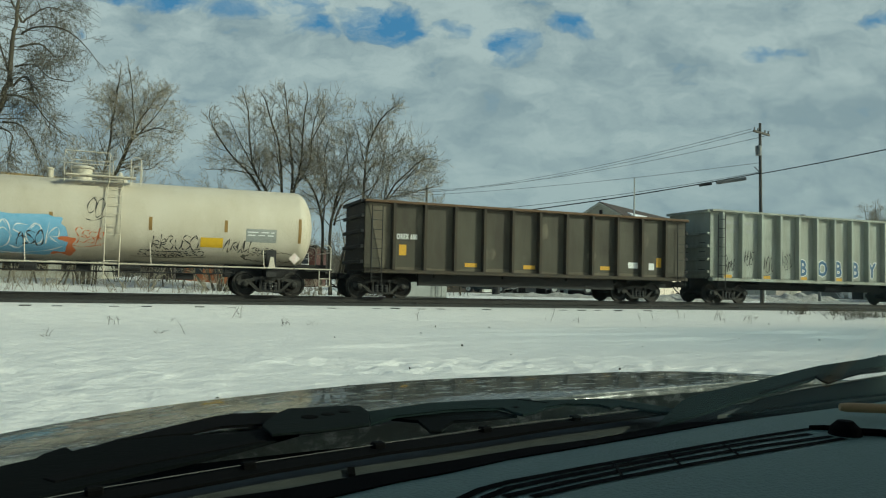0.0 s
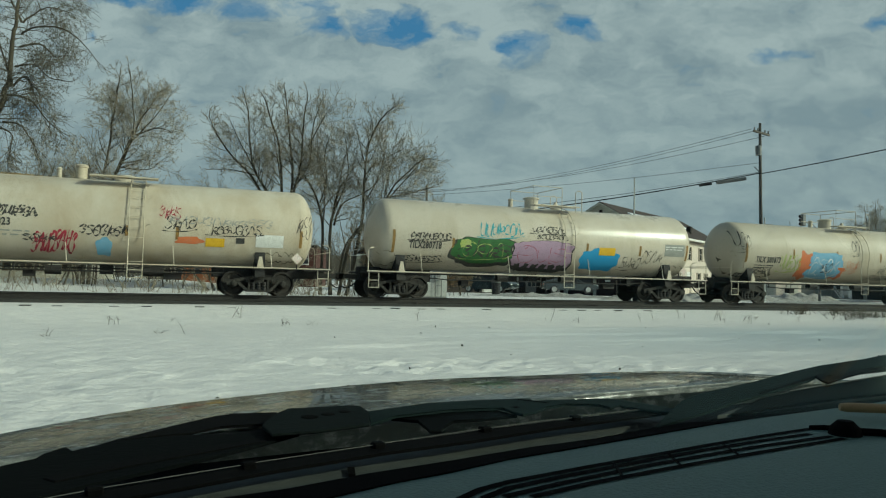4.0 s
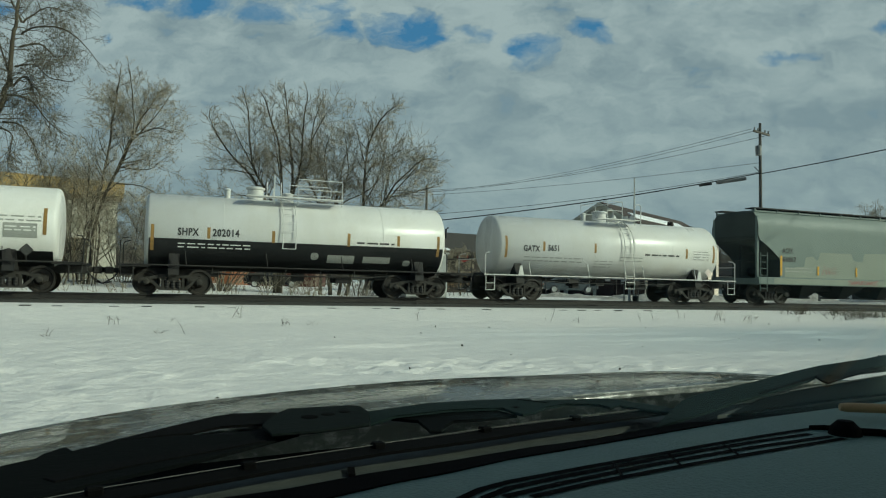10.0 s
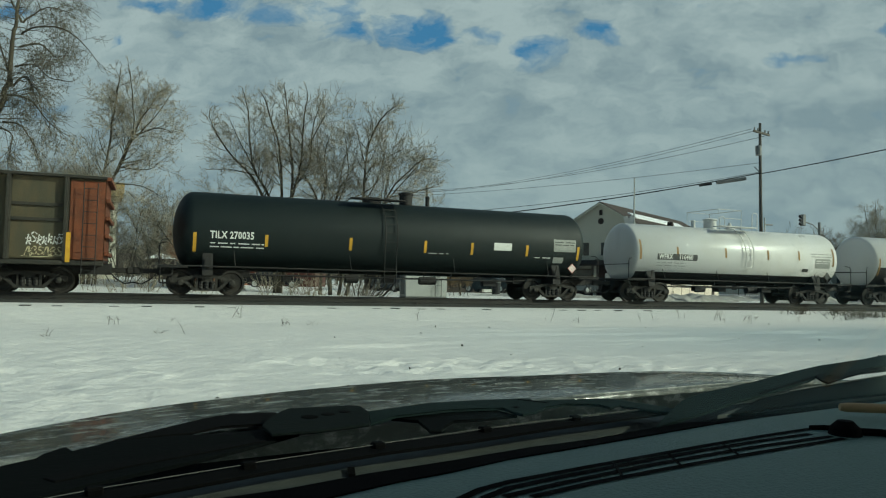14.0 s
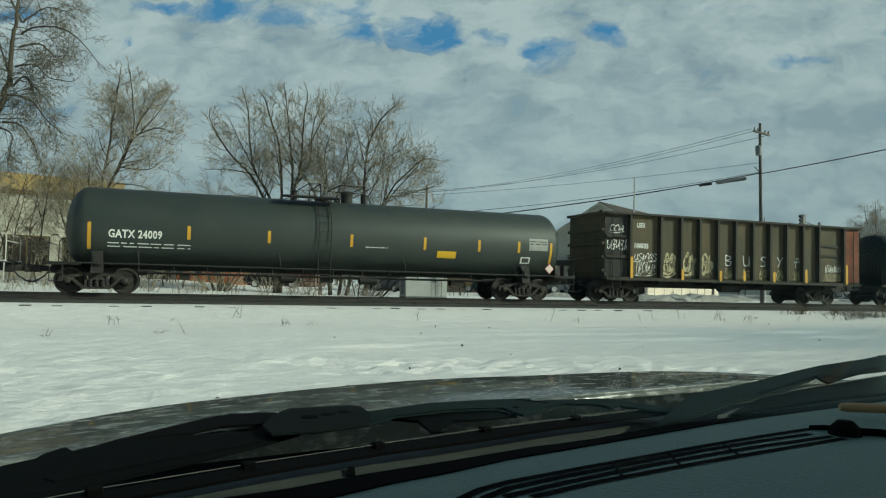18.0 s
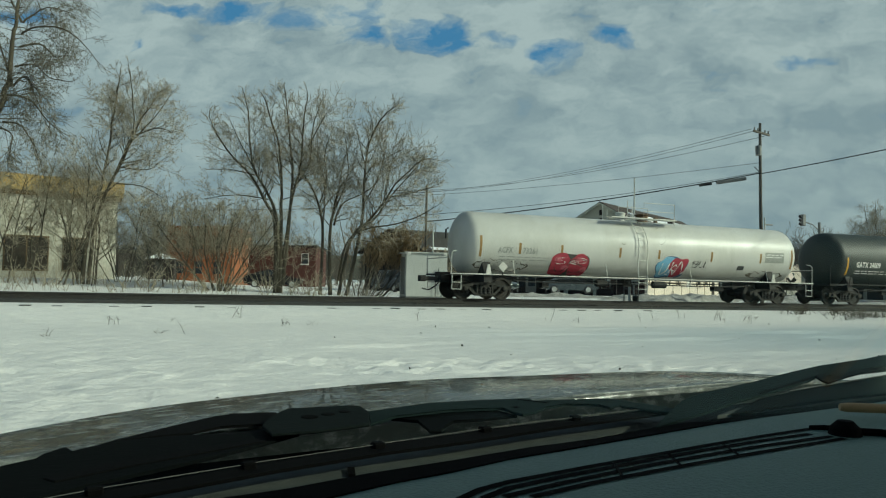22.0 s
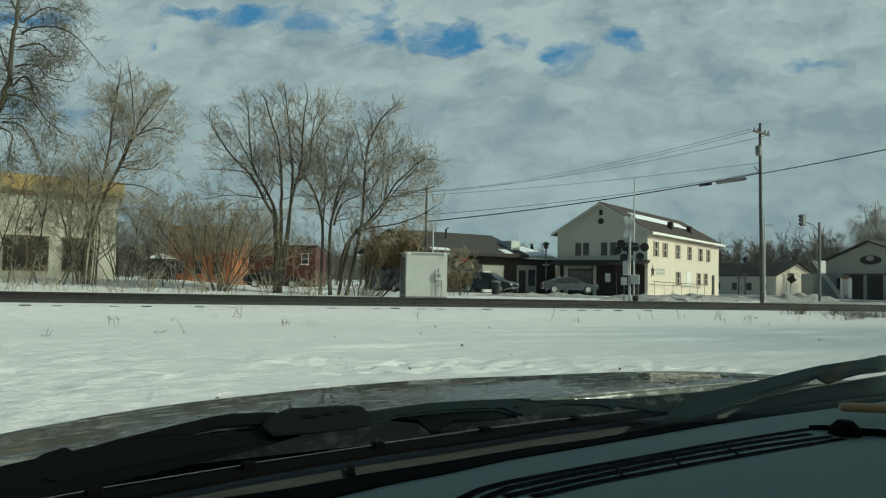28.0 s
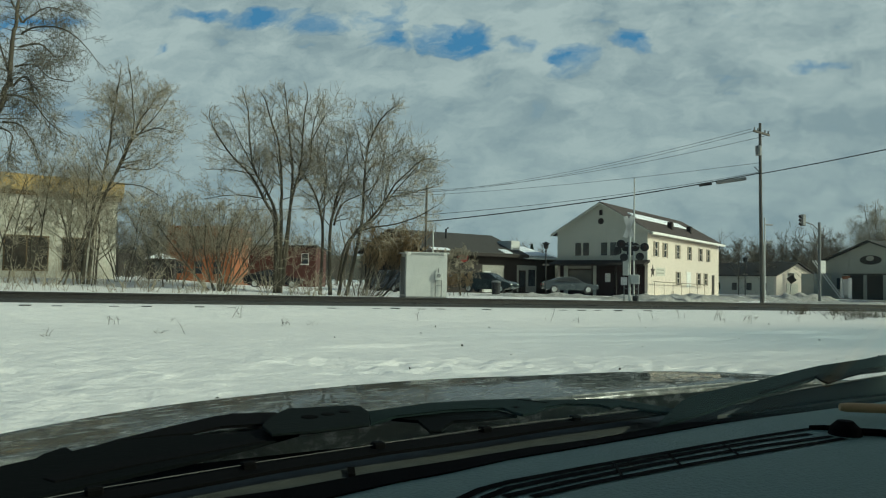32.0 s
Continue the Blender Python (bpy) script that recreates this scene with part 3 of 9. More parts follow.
def gondola(name, label, s0, s1, z0, z1, t0, t1, paint, ribs, rib_mat=None, end_mat=None, deep=0.13, rib_at=None):
    """An open high-sided gondola: thick side sheets, ribs, top chord, side sill, ribbed ends, floor, trucks."""
    c = (t0 + t1) / 2
    car = start_car(name, label, c)
    x0, x1 = s0 - c, s1 - c
    rib_mat = rib_mat or paint
    end_mat = end_mat or paint
    hw = 1.45
    for y in (-1, 1):
        part("side_sheet", bx(x0, x1, *sorted((y * hw, y * (hw - 0.03))), z0 + 0.1, z1 - 0.05), paint, car)
        part("top_chord", bx(x0 - 0.03, x1 + 0.03, *sorted((y * (hw + deep * 0.9), y * (hw - 0.08))), z1 - 0.10, z1, bevel=0.015), rib_mat, car)
        part("side_sill", bx(x0, x1, *sorted((y * (hw + deep * 0.8), y * (hw - 0.10))), z0, z0 + 0.16, bevel=0.015), rib_mat, car)
        first = None
        for xx in ([s - c for s in rib_at] if rib_at else [x0 + 0.06 + (x1 - x0 - 0.12) * k / (ribs - 1) for k in range(ribs)]):
            if first is None:
                bm = bmesh.new()
                prism(bm, [(-0.075, 0), (0.075, 0), (0.055, deep), (-0.055, deep)], z0 + 0.16, z1 - 0.10, "z")
                for v in bm.verts:
                    if y < 0:
                        v.co.y = -v.co.y
                first = part("rib", bm, rib_mat, car)
                first.matrix_basis = pose(xx, y * hw, 0)
            else:
                again(first, car, pose(xx, y * hw, 0))
    for s, x in ((-1, x0), (1, x1)):
        part("end_sheet", bx(*sorted((x, x - s * 0.03)), -hw, hw, z0 + 0.1, z1 - 0.05), end_mat, car)
        bm = bmesh.new()
        for zz in (z0 + 0.35, z0 + 0.95, z0 + 1.55, z0 + 2.15):
            if zz < z1 - 0.3:
                box(bm, *sorted((x + s * 0.002, x + s * 0.14)), -hw, hw, zz, zz + 0.14, bevel=0.02)
        box(bm, *sorted((x + s * 0.002, x + s * 0.16)), -hw - 0.05, hw + 0.05, z1 - 0.12, z1 - 0.002)
        part("end_stiffener", bm, end_mat, car)
        ladder(car, x - s * 0.45, 0.42, -hw - deep - 0.05, -hw - deep - 0.05, z0 - 0.35, z1 - 0.25, BLACK_STEEL, 8)
        bm = bmesh.new()
        for k in range(6):
            zz = z0 + 0.1 + k * 0.42
            tube(bm, [(x + s * 0.2, -1.35, zz), (x + s * 0.2, -0.95, zz)], 0.018)
        part("end_ladder", bm, BLACK_STEEL, car)
        coupler(car, x + s * 0.15, s)
        truck(car, (t0 if s < 0 else t1) - c)
    part("floor", bx(x0, x1, -hw, hw, z0 + 0.1, z0 + 0.2), BLACK_STEEL, car)
    part("centre_sill", bx(x0 - 0.2, x1 + 0.2, -0.3, 0.3, 0.66, z0 + 0.1), BLACK_STEEL, car)
    bm = bmesh.new()
    n = 5
    for k in range(1, n):
        xx = x0 + (x1 - x0) * k / n
        box(bm, xx - 0.08, xx + 0.08, -1.35, 1.35, z0 - 0.12, z0 + 0.1)
    lathe(bm, [(-1.0, 0), (-1.0, 0.2), (0.2, 0.2), (0.2, 0)], "x", (0.8, -0.9, z0 - 0.22), 12)
    part("cross_bearer", bm, BLACK_STEEL, car)
    return car, Flat(-hw), c


def hopper_car(name, label, s0, s1, z0, z1, t0, t1, paint):
    """A covered hopper with curved sides, roof walk, slope sheets at the ends and discharge gates."""
    c = (t0 + t1) / 2
    car = start_car(name, label, c)
    x0, x1 = s0 - c, s1 - c
    hw = 1.6
    zr = z1 - 0.22
    # body side: bulged panel, cut back at the ends by the slope sheets
    def width(z):
        u = (z - z0) / (zr - z0)
        return hw - 0.03 * u - 0.32 * max(0.0, (u - 0.80) / 0.20) ** 2
    nz = 14
    bm = bmesh.new()
    rows = []
    for k in range(nz + 1):
        z = z0 + 0.32 + (zr - z0 - 0.32) * k / nz
        # side panel outline: set back low down at the ends
        u = (z - z0) / (zr - z0)
        back = 1.35 if u < 0.36 else 1.35 * max(0.0, 1 - (u - 0.36) / 0.26) ** 0.8
        rows.append((z, width(z), x0 + 0.05 + back, x1 - 0.05 - back))
    ring = [[bm.verts.new((a, -w, z)), bm.verts.new((b, -w, z)), bm.verts.new((b, w, z)), bm.verts.new((a, w, z))] for z, w, a, b in (rows)]
    ring.append([bm.verts.new((x0 + 0.1, -0.55, zr + 0.10)), bm.verts.new((x1 - 0.1, -0.55, zr + 0.10)), bm.verts.new((x1 - 0.1, 0.55, zr + 0.10)), bm.verts.new((x0 + 0.1, 0.55, zr + 0.10))])
    # end faces go to a darker mesh that carries their shade as colour
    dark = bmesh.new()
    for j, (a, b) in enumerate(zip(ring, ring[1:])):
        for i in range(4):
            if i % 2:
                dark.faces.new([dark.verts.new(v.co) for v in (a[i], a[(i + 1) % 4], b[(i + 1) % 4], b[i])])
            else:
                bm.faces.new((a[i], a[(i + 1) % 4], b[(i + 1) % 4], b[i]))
    bm.faces.new(ring[0][::-1])
    bm.faces.new(ring[-1])
    part("hopper_body", bm, paint, car, smooth=30)
    part("slope_sheet", dark, END_SHADE, car, "end and slope sheets with shade put into their colour", smooth=30)
    for y in (-1, 1):
        part("side_sill", bx(x0 + 0.05, x1 - 0.05, *sorted((y * (hw + 0.03), y * (hw - 0.12))), z0, z0 + 0.36, bevel=0.02), paint, car)
        part("top_rail", bx(x0 + 0.02, x1 - 0.02, *sorted((y * 1.30, y * 1.16)), zr + 0.0, zr + 0.10, bevel=0.02), paint, car)
        bm = bmesh.new()
        box(bm, x0 + 0.02, x1 - 0.02, *sorted((y * 1.38, y * 0.75)), z1 - 0.05, z1)
        part("roof_walk", bm, BLACK_STEEL, car)
        bm = bmesh.new()
        for k in range(13):
            xx = x0 + 0.1 + (x1 - x0 - 0.2) * k / 12
            box(bm, xx - 0.03, xx + 0.03, *sorted((y * 1.34, y * 1.26)), zr + 0.05, z1 - 0.05)
        part("walk_bracket", bm, paint, car)
    bm = bmesh.new()
    for k in range(8):
        xx = x0 + 1.4 + (x1 - x0 - 2.8) * k / 7
        box(bm, xx - 0.55, xx + 0.55, -0.42, 0.42, zr + 0.08, zr + 0.2, bevel=0.03)
    part("roof_hatch", bm, paint, car)
    for s, x in ((-1, x0), (1, x1)):
        # end sheet post, ladder, slope sheet stiffener, end sill
        bm = bmesh.new()
        for y in (-1.45, 1.45):
            box(bm, *sorted((x - s * 0.04, x - s * 0.16)), y - 0.06, y + 0.06, z0 + 0.3, zr - 0.2)
        part("corner_post", bm, paint, car)
        ladder(car, x - s * 0.36, 0.42, -1.62, -1.62, z0 - 0.35, z0 + 1.55, paint, 6)
        bm = bmesh.new()
        for k in range(9):
            zz = z0 + 0.3 + k * 0.38
            tube(bm, [(x + s * 0.06, -1.4, zz), (x + s * 0.06, -0.95, zz)], 0.018)
        part("end_ladder", bm, DARK_AND_SHADE, car)
        part("end_sill", bx(*sorted((x - s * 0.05, x - s * 0.3)), -1.5, 1.5, z0 - 0.02, z0 + 0.3, bevel=0.02), paint, car)
        part("end_bulkhead", bx(*sorted((x - s * 0.25, x - s * 1.6)), -0.25, -0.15, z0 + 0.28, z0 + 1.9), DARK_AND_SHADE, car)
        part("end_platform", bx(*sorted((x - s * 0.3, x - s * 2.0)), -1.45, 1.45, z0 + 0.22, z0 + 0.28), BLACK_STEEL, car)
        bm = bmesh.new()
        lathe(bm, [(-0.45, 0), (-0.42, 0.24), (0.42, 0.24), (0.45, 0)], "y", (x - s * 0.9, -0.35, z0 + 0.62), 16)
        part("brake_cylinder", bm, BLACK_STEEL, car, smooth=40)
        coupler(car, x - s * 0.1, s)
        truck(car, (t0 if s < 0 else t1) - c)
    part("centre_sill", bx(x0 + 0.1, x1 - 0.1, -0.3, 0.3, 0.66, z0 + 0.2), BLACK_STEEL, car)
    L = (t1 - t0) - 2.6
    for k in range(4):
        xx = -L / 2 + L * (k + 0.5) / 4
        bm = bmesh.new()
        top = [bm.verts.new((xx + a, b, z0 + 0.1)) for a, b in ((-0.85, -1.3), (0.85, -1.3), (0.85, 1.3), (-0.85, 1.3))]
        low = [bm.verts.new((xx + a, b, 0.36)) for a, b in ((-0.28, -0.5), (0.28, -0.5), (0.28, 0.5), (-0.28, 0.5))]
        for i in range(4):
            bm.faces.new((top[i], top[(i + 1) % 4], low[(i + 1) % 4], low[i]))
        bm.faces.new(low)
        bm.faces.new(top[::-1])
        # chute colour includes the shade beneath the car
        h = part("discharge_hopper", bm, DARK_AND_SHADE, car)
        part("gate", bx(xx - 0.38, xx + 0.38, -0.6, 0.6, 0.28, 0.36, bevel=0.02), BLACK_STEEL, h)
    return car, Flat(-hw), c


# ---- ground, track ----
def snow_height(x, y):
    """The snow: level round the car, a low bank up to the track, a level town side."""
    base = GRADE * max(-60, min(120, x))
    def step(a, b, v):
        u = max(0.0, min(1.0, (v - a) / (b - a)))
        return u * u * (3 - 2 * u)
    bed = 0.52 + base
    z = bed * (0.25 * step(8, 21.5, y) + 0.75 * step(21.5, 25.6, y))
    z += (0.62 + base - bed) * step(31.5, 33.0, y)
    z += 0.55 * step(36, 46, y) * step(12, 0, x)
    return z * (1.0 if abs(x) < 400 else 1.0)


def axis(near, far, fine, n):
    """Coordinates that are fine near the middle and coarse far away."""
    a = [near[0] + (near[1] - near[0]) * i / fine for i in range(fine + 1)]
    q = [((i / n) ** 3.2) for i in range(1, n + 1)]
    return [near[0] - far * k for k in reversed(q)] + a + [near[1] + far * k for k in q]


gx, gy = axis((-9, 36), 3800, 340, 22), axis((3, 28), 4500, 320, 26)
gv = []


def ruts(x, y):
    """Wheel ruts that sweep across the snow, and a ridge of churned snow along the lane."""
    z = 0.0
    for off, amp in ((0.0, 0.05), (1.7, 0.05), (3.4, 0.03)):
        c = 15.2 + off - 0.0045 * (x - 8) ** 2 + 0.10 * (x - 8) * 0.6
        amp *= max(0.0, 0.55 + 1.3 * noise.noise(Vector((x * 0.35, off * 3.0, 4.0))))
        c += 0.25 * noise.noise(Vector((x * 0.3, off, 8.0)))
        d = (y - c) / 0.22
        z -= amp * math.exp(-d * d) * min(1.0, max(0.0, (x - 1) / 5))
        e = (y - c - 0.42) / 0.2
        z += 0.5 * amp * math.exp(-e * e) * min(1.0, max(0.0, (x - 1) / 5))
    for c, w, amp in ((9.6, 0.8, 0.07), (7.0, 0.5, 0.06), (12.4, 0.4, 0.045), (11.2, 0.3, 0.04)):
        d = (y - c - 0.25 * noise.noise(Vector((x * 0.25, c, 0)))) / w
        z += amp * math.exp(-d * d) * (0.45 + 0.8 * noise.noise(Vector((x * 0.5, c, 2))) + 0.5 * noise.noise(Vector((x * 2.4, y * 2.4, c))))
    return z


# footprints, clods and small drifts in the near snow, kept by half-metre cells
dents = {}
rnd = random.Random(77)
for k in range(1900):
    pick = rnd.random()
    if pick < 0.30:
        px, py = rnd.uniform(-4, 1), rnd.uniform(8, 17)
    elif pick < 0.62:
        px = rnd.uniform(1.5, 10)
        py = (12.4 - 0.365 * px) / 0.93 + rnd.gauss(0, 0.55)
    else:
        px, py = rnd.uniform(-8, 26), rnd.uniform(7, 23)
    rr = rnd.uniform(0.05, 0.11)
    amp = rnd.choice((-1, -1, 1)) * (rnd.uniform(0.025, 0.06) if 0.30 <= pick < 0.62 else rnd.uniform(0.012, 0.040))
    for i in range(int((px - 0.5) // 0.5), int((px + 0.5) // 0.5) + 1):
        for j in range(int((py - 0.5) // 0.5), int((py + 0.5) // 0.5) + 1):
            dents.setdefault((i, j), []).append((px, py, rr, amp))


def dented(x, y):
    z = 0.0
    for px, py, rr, amp in dents.get((int(x // 0.5), int(y // 0.5)), ()):
        d = ((x - px) ** 2 + (1.5 * (y - py)) ** 2) / (rr * rr)
        if d < 6:
            z += amp * math.exp(-d)
    return z


for y in gy:
    for x in gx:
        z = snow_height(x, y)
        near = max(0.0, min(1.0, (25.3 - y) / 3)) * max(0.0, min(1.0, (y + 8) / 8))
        if near > 0 and -60 < x < 90:
            p = Vector((x * 0.22, y * 0.9, 0.0))
            z += near * (0.022 * noise.noise(p) + 0.03 * noise.noise(p * 0.35) + 0.010 * noise.noise(Vector((x * 1.2, y * 2.6, 3))) + 0.013 * noise.noise(Vector((x * 2.6, y * 5.0, 13))))
            left = max(0.0, min(1.0, (3.5 - x) / 4)) * max(0.0, min(1.0, (16 - y) / 3))
            z += left * (0.035 * abs(noise.noise(Vector((x * 1.1, y * 1.3, 9)))) + 0.03 * noise.noise(Vector((x * 3.1, y * 3.3, 5))))
            if 4 < y < 21:
                z += ruts(x, y) + dented(x, y)
        if y > 33:
            z += 0.05 * noise.noise(Vector((x * 0.4, y * 0.4, 7)))
        gv.append((x, y, z))
nx = len(gx)
gf = [(j * nx + i, j * nx + i + 1, (j + 1) * nx + i + 1, (j + 1) * nx + i) for j in range(len(gy) - 1) for i in range(nx - 1)]
me = bpy.data.meshes.new("ground")
me.from_pydata(gv, [], gf)
me.shade_smooth()
me.materials.append(SNOW)
tagged(new("ground", me), "wind-packed snow over level ground", "ground", kind="structure")

track = thing("railway_track", "single railway track on dark ballast with snow between the ties", "track", pose(0, TRACK_Y, RAIL_Z, 0, DIP, 0), kind="structure")
bm = bmesh.new()
prism(bm, [(-3.1, -0.62), (-2.2, -0.20), (2.2, -0.20), (3.1, -0.62)], -420, 420, "x")
part("ballast", bm, BALLAST, track)
bm = bmesh.new()
prism(bm, [(-0.075, -0.18), (0.075, -0.18), (0.07, -0.165), (0.012, -0.14), (0.012, -0.045), (0.036, -0.03), (0.036, 0), (-0.036, 0), (-0.036, -0.03), (-0.012, -0.045), (-0.012, -0.14), (-0.07, -0.165)], -420, 420, "x")
rail_a = part("rail", bm, RAIL, track)
rail_a.matrix_basis = pose(0, -0.7525, 0)
again(rail_a, track, pose(0, 0.7525, 0))
tie = None
rnd = random.Random(4)
for i in range(140):
    m = pose(-14 + i * 0.53, rnd.uniform(-0.05, 0.05), rnd.uniform(-0.02, 0.01), 0, 0, rnd.uniform(-1, 1))
    if tie is None:
        tie = part("tie", bx(-0.115, 0.115, -1.3, 1.3, -0.36, -0.185, bevel=0.01), TIE, track)
        tie.matrix_basis = m
    else:
        again(tie, track, m)

# old tie ends that show through the snow beside the track
rnd = random.Random(9)
stub = None
for i in range(30):
    x = -3.5 + i * 0.83 + rnd.uniform(-0.12, 0.12)
    if rnd.random() < 0.2:
        continue
    m = pose(x, 25.0 + rnd.uniform(-0.06, 0.06), snow_height(x, 25.0) + rnd.uniform(-0.045, 0.005), 0, 0, rnd.uniform(-4, 4))
    if stub is None:
        bm = bx(-0.15, 0.15, -0.11, 0.11, -0.12, 0.02, bevel=0.008)
        stub = part("old_tie_end", bm, TIE)
        stub.matrix_basis = m
    else:
        stub = again(stub, None, m)
    tagged(stub, "dark timber tie end showing through the snow", "timber", group="tie ends beside the track")

# ---- sky: a drifting sheet of broken cloud, far beyond the town ----
CLOUD_Z = 160.0
cm = bpy.data.materials.new("broken_cloud")
cm.use_nodes = True
ct = cm.node_tree
for n in list(ct.nodes):
    ct.nodes.remove(n)


def cnode(kind, op=None, **ins):
    n = ct.nodes.new("ShaderNode" + kind)
    if op:
        n.operation = op
    for k, v in ins.items():
        i = int(k[1:])
        if isinstance(v, bpy.types.NodeSocket):
            ct.links.new(v, n.inputs[i])
        else:
            n.inputs[i].default_value = v
    return n.outputs[0]


c_co = ct.nodes.new("ShaderNodeTexCoord").outputs["Object"]
c_map = ct.nodes.new("ShaderNodeMapping")
c_map.inputs["Rotation"].default_value = (0, 0, YAW)
ct.links.new(c_co, c_map.inputs[0])
c_sep = ct.nodes.new("ShaderNodeSeparateXYZ")
ct.links.new(c_map.outputs[0], c_sep.inputs[0])
# puffs that grow with distance: across and rise as seen from the town
across = cnode("Math", 'DIVIDE', _0=c_sep.outputs[0], _1=c_sep.outputs[1])
rise = cnode("Math", 'DIVIDE', _0=CLOUD_Z, _1=c_sep.outputs[1])
c_com = ct.nodes.new("ShaderNodeCombineXYZ")
ct.links.new(across, c_com.inputs[0])
ct.links.new(rise, c_com.inputs[1])
flat = c_com.outputs[0]


def cnoise(at, sx, sy, detail, rough, shift=0.0):
    n = ct.nodes.new("ShaderNodeTexNoise")
    n.inputs["Scale"].default_value, n.inputs["Detail"].default_value, n.inputs["Roughness"].default_value = 1.0, detail, rough
    ct.links.new(cnode("VectorMath", 'MULTIPLY_ADD', _0=at, _1=(sx, sy, 0), _2=(shift, shift, shift)), n.inputs[0])
    return n


w1 = cnode("VectorMath", 'SUBTRACT', _0=cnoise(flat, 12, 18, 7, 0.6, 3.0).outputs["Color"], _1=(0.5, 0.5, 0.5))
bent = cnode("VectorMath", 'MULTIPLY_ADD', _0=w1, _1=(0.11, 0.062, 0.0), _2=flat)
puff = cnoise(bent, 11, 19, 10, 0.6, 1.0)
wide = cnoise(bent, 3.2, 7.0, 3, 0.45, 7.0)
# blue gaps: (across, rise, half width, half height, depth)
GAPS = [(-0.458, 0.389, 0.04, 0.007, 1.0), (-0.278, 0.379, 0.043, 0.011, 1.0), (-0.209, 0.384, 0.042, 0.0187, 1.1), (-0.186, 0.35, 0.033, 0.0112, 1.04), (-0.09, 0.365, 0.049, 0.015, 1.04), (-0.061, 0.347, 0.038, 0.01, 0.91), (0.079, 0.331, 0.031, 0.017, 1.0), (0.03, 0.352, 0.044, 0.0112, 0.78), (0.179, 0.36, 0.022, 0.0112, 1.1), (-0.502, 0.332, 0.016, 0.0075, 1.04), (-0.37, 0.386, 0.044, 0.0088, 1.04), (0.427, 0.325, 0.038, 0.0088, 0.91), (0.299, 0.398, 0.026, 0.0075, 0.65), (0.403, 0.267, 0.06, 0.0075, 0.39), (-0.608, 0.2, 0.06, 0.0287, 0.45), (-0.705, 0.37, 0.06, 0.0112, 1.1), (-0.78, 0.344, 0.06, 0.0137, 1.1), (0.626, 0.378, 0.049, 0.01, 0.78)]
field = None
for gx0, gy0, gw, gd, gs in GAPS:
    a = cnode("VectorMath", 'SUBTRACT', _0=bent, _1=(gx0, gy0, 0))
    b = cnode("VectorMath", 'MULTIPLY', _0=a, _1=(0.50 / gw, 0.42 / gd, 0))
    l = cnode("VectorMath", 'LENGTH', _0=b)
    l = l.node.outputs["Value"]
    g = cnode("Math", 'SUBTRACT', _0=1.0, _1=l)
    g.node.use_clamp = True
    g = cnode("Math", 'MULTIPLY', _0=g, _1=gs)
    field = g if field is None else cnode("Math", 'MAXIMUM', _0=field, _1=g)
dens = cnode("Math", 'MULTIPLY_ADD', _0=puff.outputs[0], _1=-3.0, _2=cnode("Math", 'MULTIPLY_ADD', _0=field, _1=1.15, _2=1.38))
blue = cnode("MapRange", None, _0=dens, _1=0.28, _2=1.0)
lit = cnode("MapRange", None, _0=cnode("Math", 'MULTIPLY_ADD', _0=wide.outputs[0], _1=0.40, _2=puff.outputs[0]), _1=0.55, _2=0.83)
far = cnode("MapRange", None, _0=rise, _1=0.34, _2=0.07)


def cmix(f, a, b):
    n = ct.nodes.new("ShaderNodeMix")
    n.data_type = 'RGBA'
    ct.links.new(f, n.inputs[0])
    for k, v in (("A", a), ("B", b)):
        if isinstance(v, bpy.types.NodeSocket):
            ct.links.new(v, n.inputs[k])
        else:
            n.inputs[k].default_value = (*v, 1)
    return n.outputs["Result"]


cloud_col = cmix(lit, (0.295, 0.34, 0.395), (0.49, 0.515, 0.552))
sky_col = cmix(blue, cloud_col, (0.085, 0.225, 0.44))
far_col = cmix(lit, (0.30, 0.35, 0.405), (0.415, 0.455, 0.495))
sky_col = cmix(far, sky_col, far_col)
c_em = ct.nodes.new("ShaderNodeEmission")
ct.links.new(sky_col, c_em.inputs[0])
c_out = ct.nodes.new("ShaderNodeOutputMaterial")
ct.links.new(c_em.outputs[0], c_out.inputs[0])
bm = bmesh.new()
q = [bm.verts.new(p) for p in ((-2600, 230, 0), (4200, 230, 0), (4200, 4800, 0), (-2600, 4800, 0))]
bm.faces.new(q)
clouds = part("cloud_backdrop", bm, cm)
clouds.matrix_basis = pose(0, 0, CLOUD_Z)
tagged(clouds, "broken grey-white winter cloud with blue gaps", "sky", kind="structure")


# ---- the town side ----
BLOCK = surf("cream_split_block", (0.58, 0.55, 0.46), (0.42, 0.40, 0.33), 0.9, scale=2.5, mix=0.6, bump=0.6, fine=9)
OCHRE = surf("ochre_metal_fascia", (0.40, 0.28, 0.10), (0.33, 0.22, 0.08), 0.55, scale=2, bump=0.05)
OCHRE_DARK = surf("brown_soffit", (0.13, 0.085, 0.035), (0.09, 0.06, 0.03), 0.7)
BRONZE_GLASS = surf("dark_bronze_glass", (0.035, 0.03, 0.025), (0.05, 0.045, 0.035), 0.15, bump=0.0, spec=0.6)
ORANGE_BRICK = surf("orange_brick", (0.29, 0.105, 0.044), (0.22, 0.085, 0.038), 0.9, scale=3, mix=0.5, bump=0.4, fine=20)
RED_BRICK = surf("red_brick", (0.085, 0.032, 0.024), (0.065, 0.026, 0.02), 0.9, scale=3, mix=0.5, bump=0.4, fine=20)
WHITE_TRIM = surf("white_trim", (0.75, 0.74, 0.70), (0.62, 0.61, 0.57), 0.6, scale=4, bump=0.05)
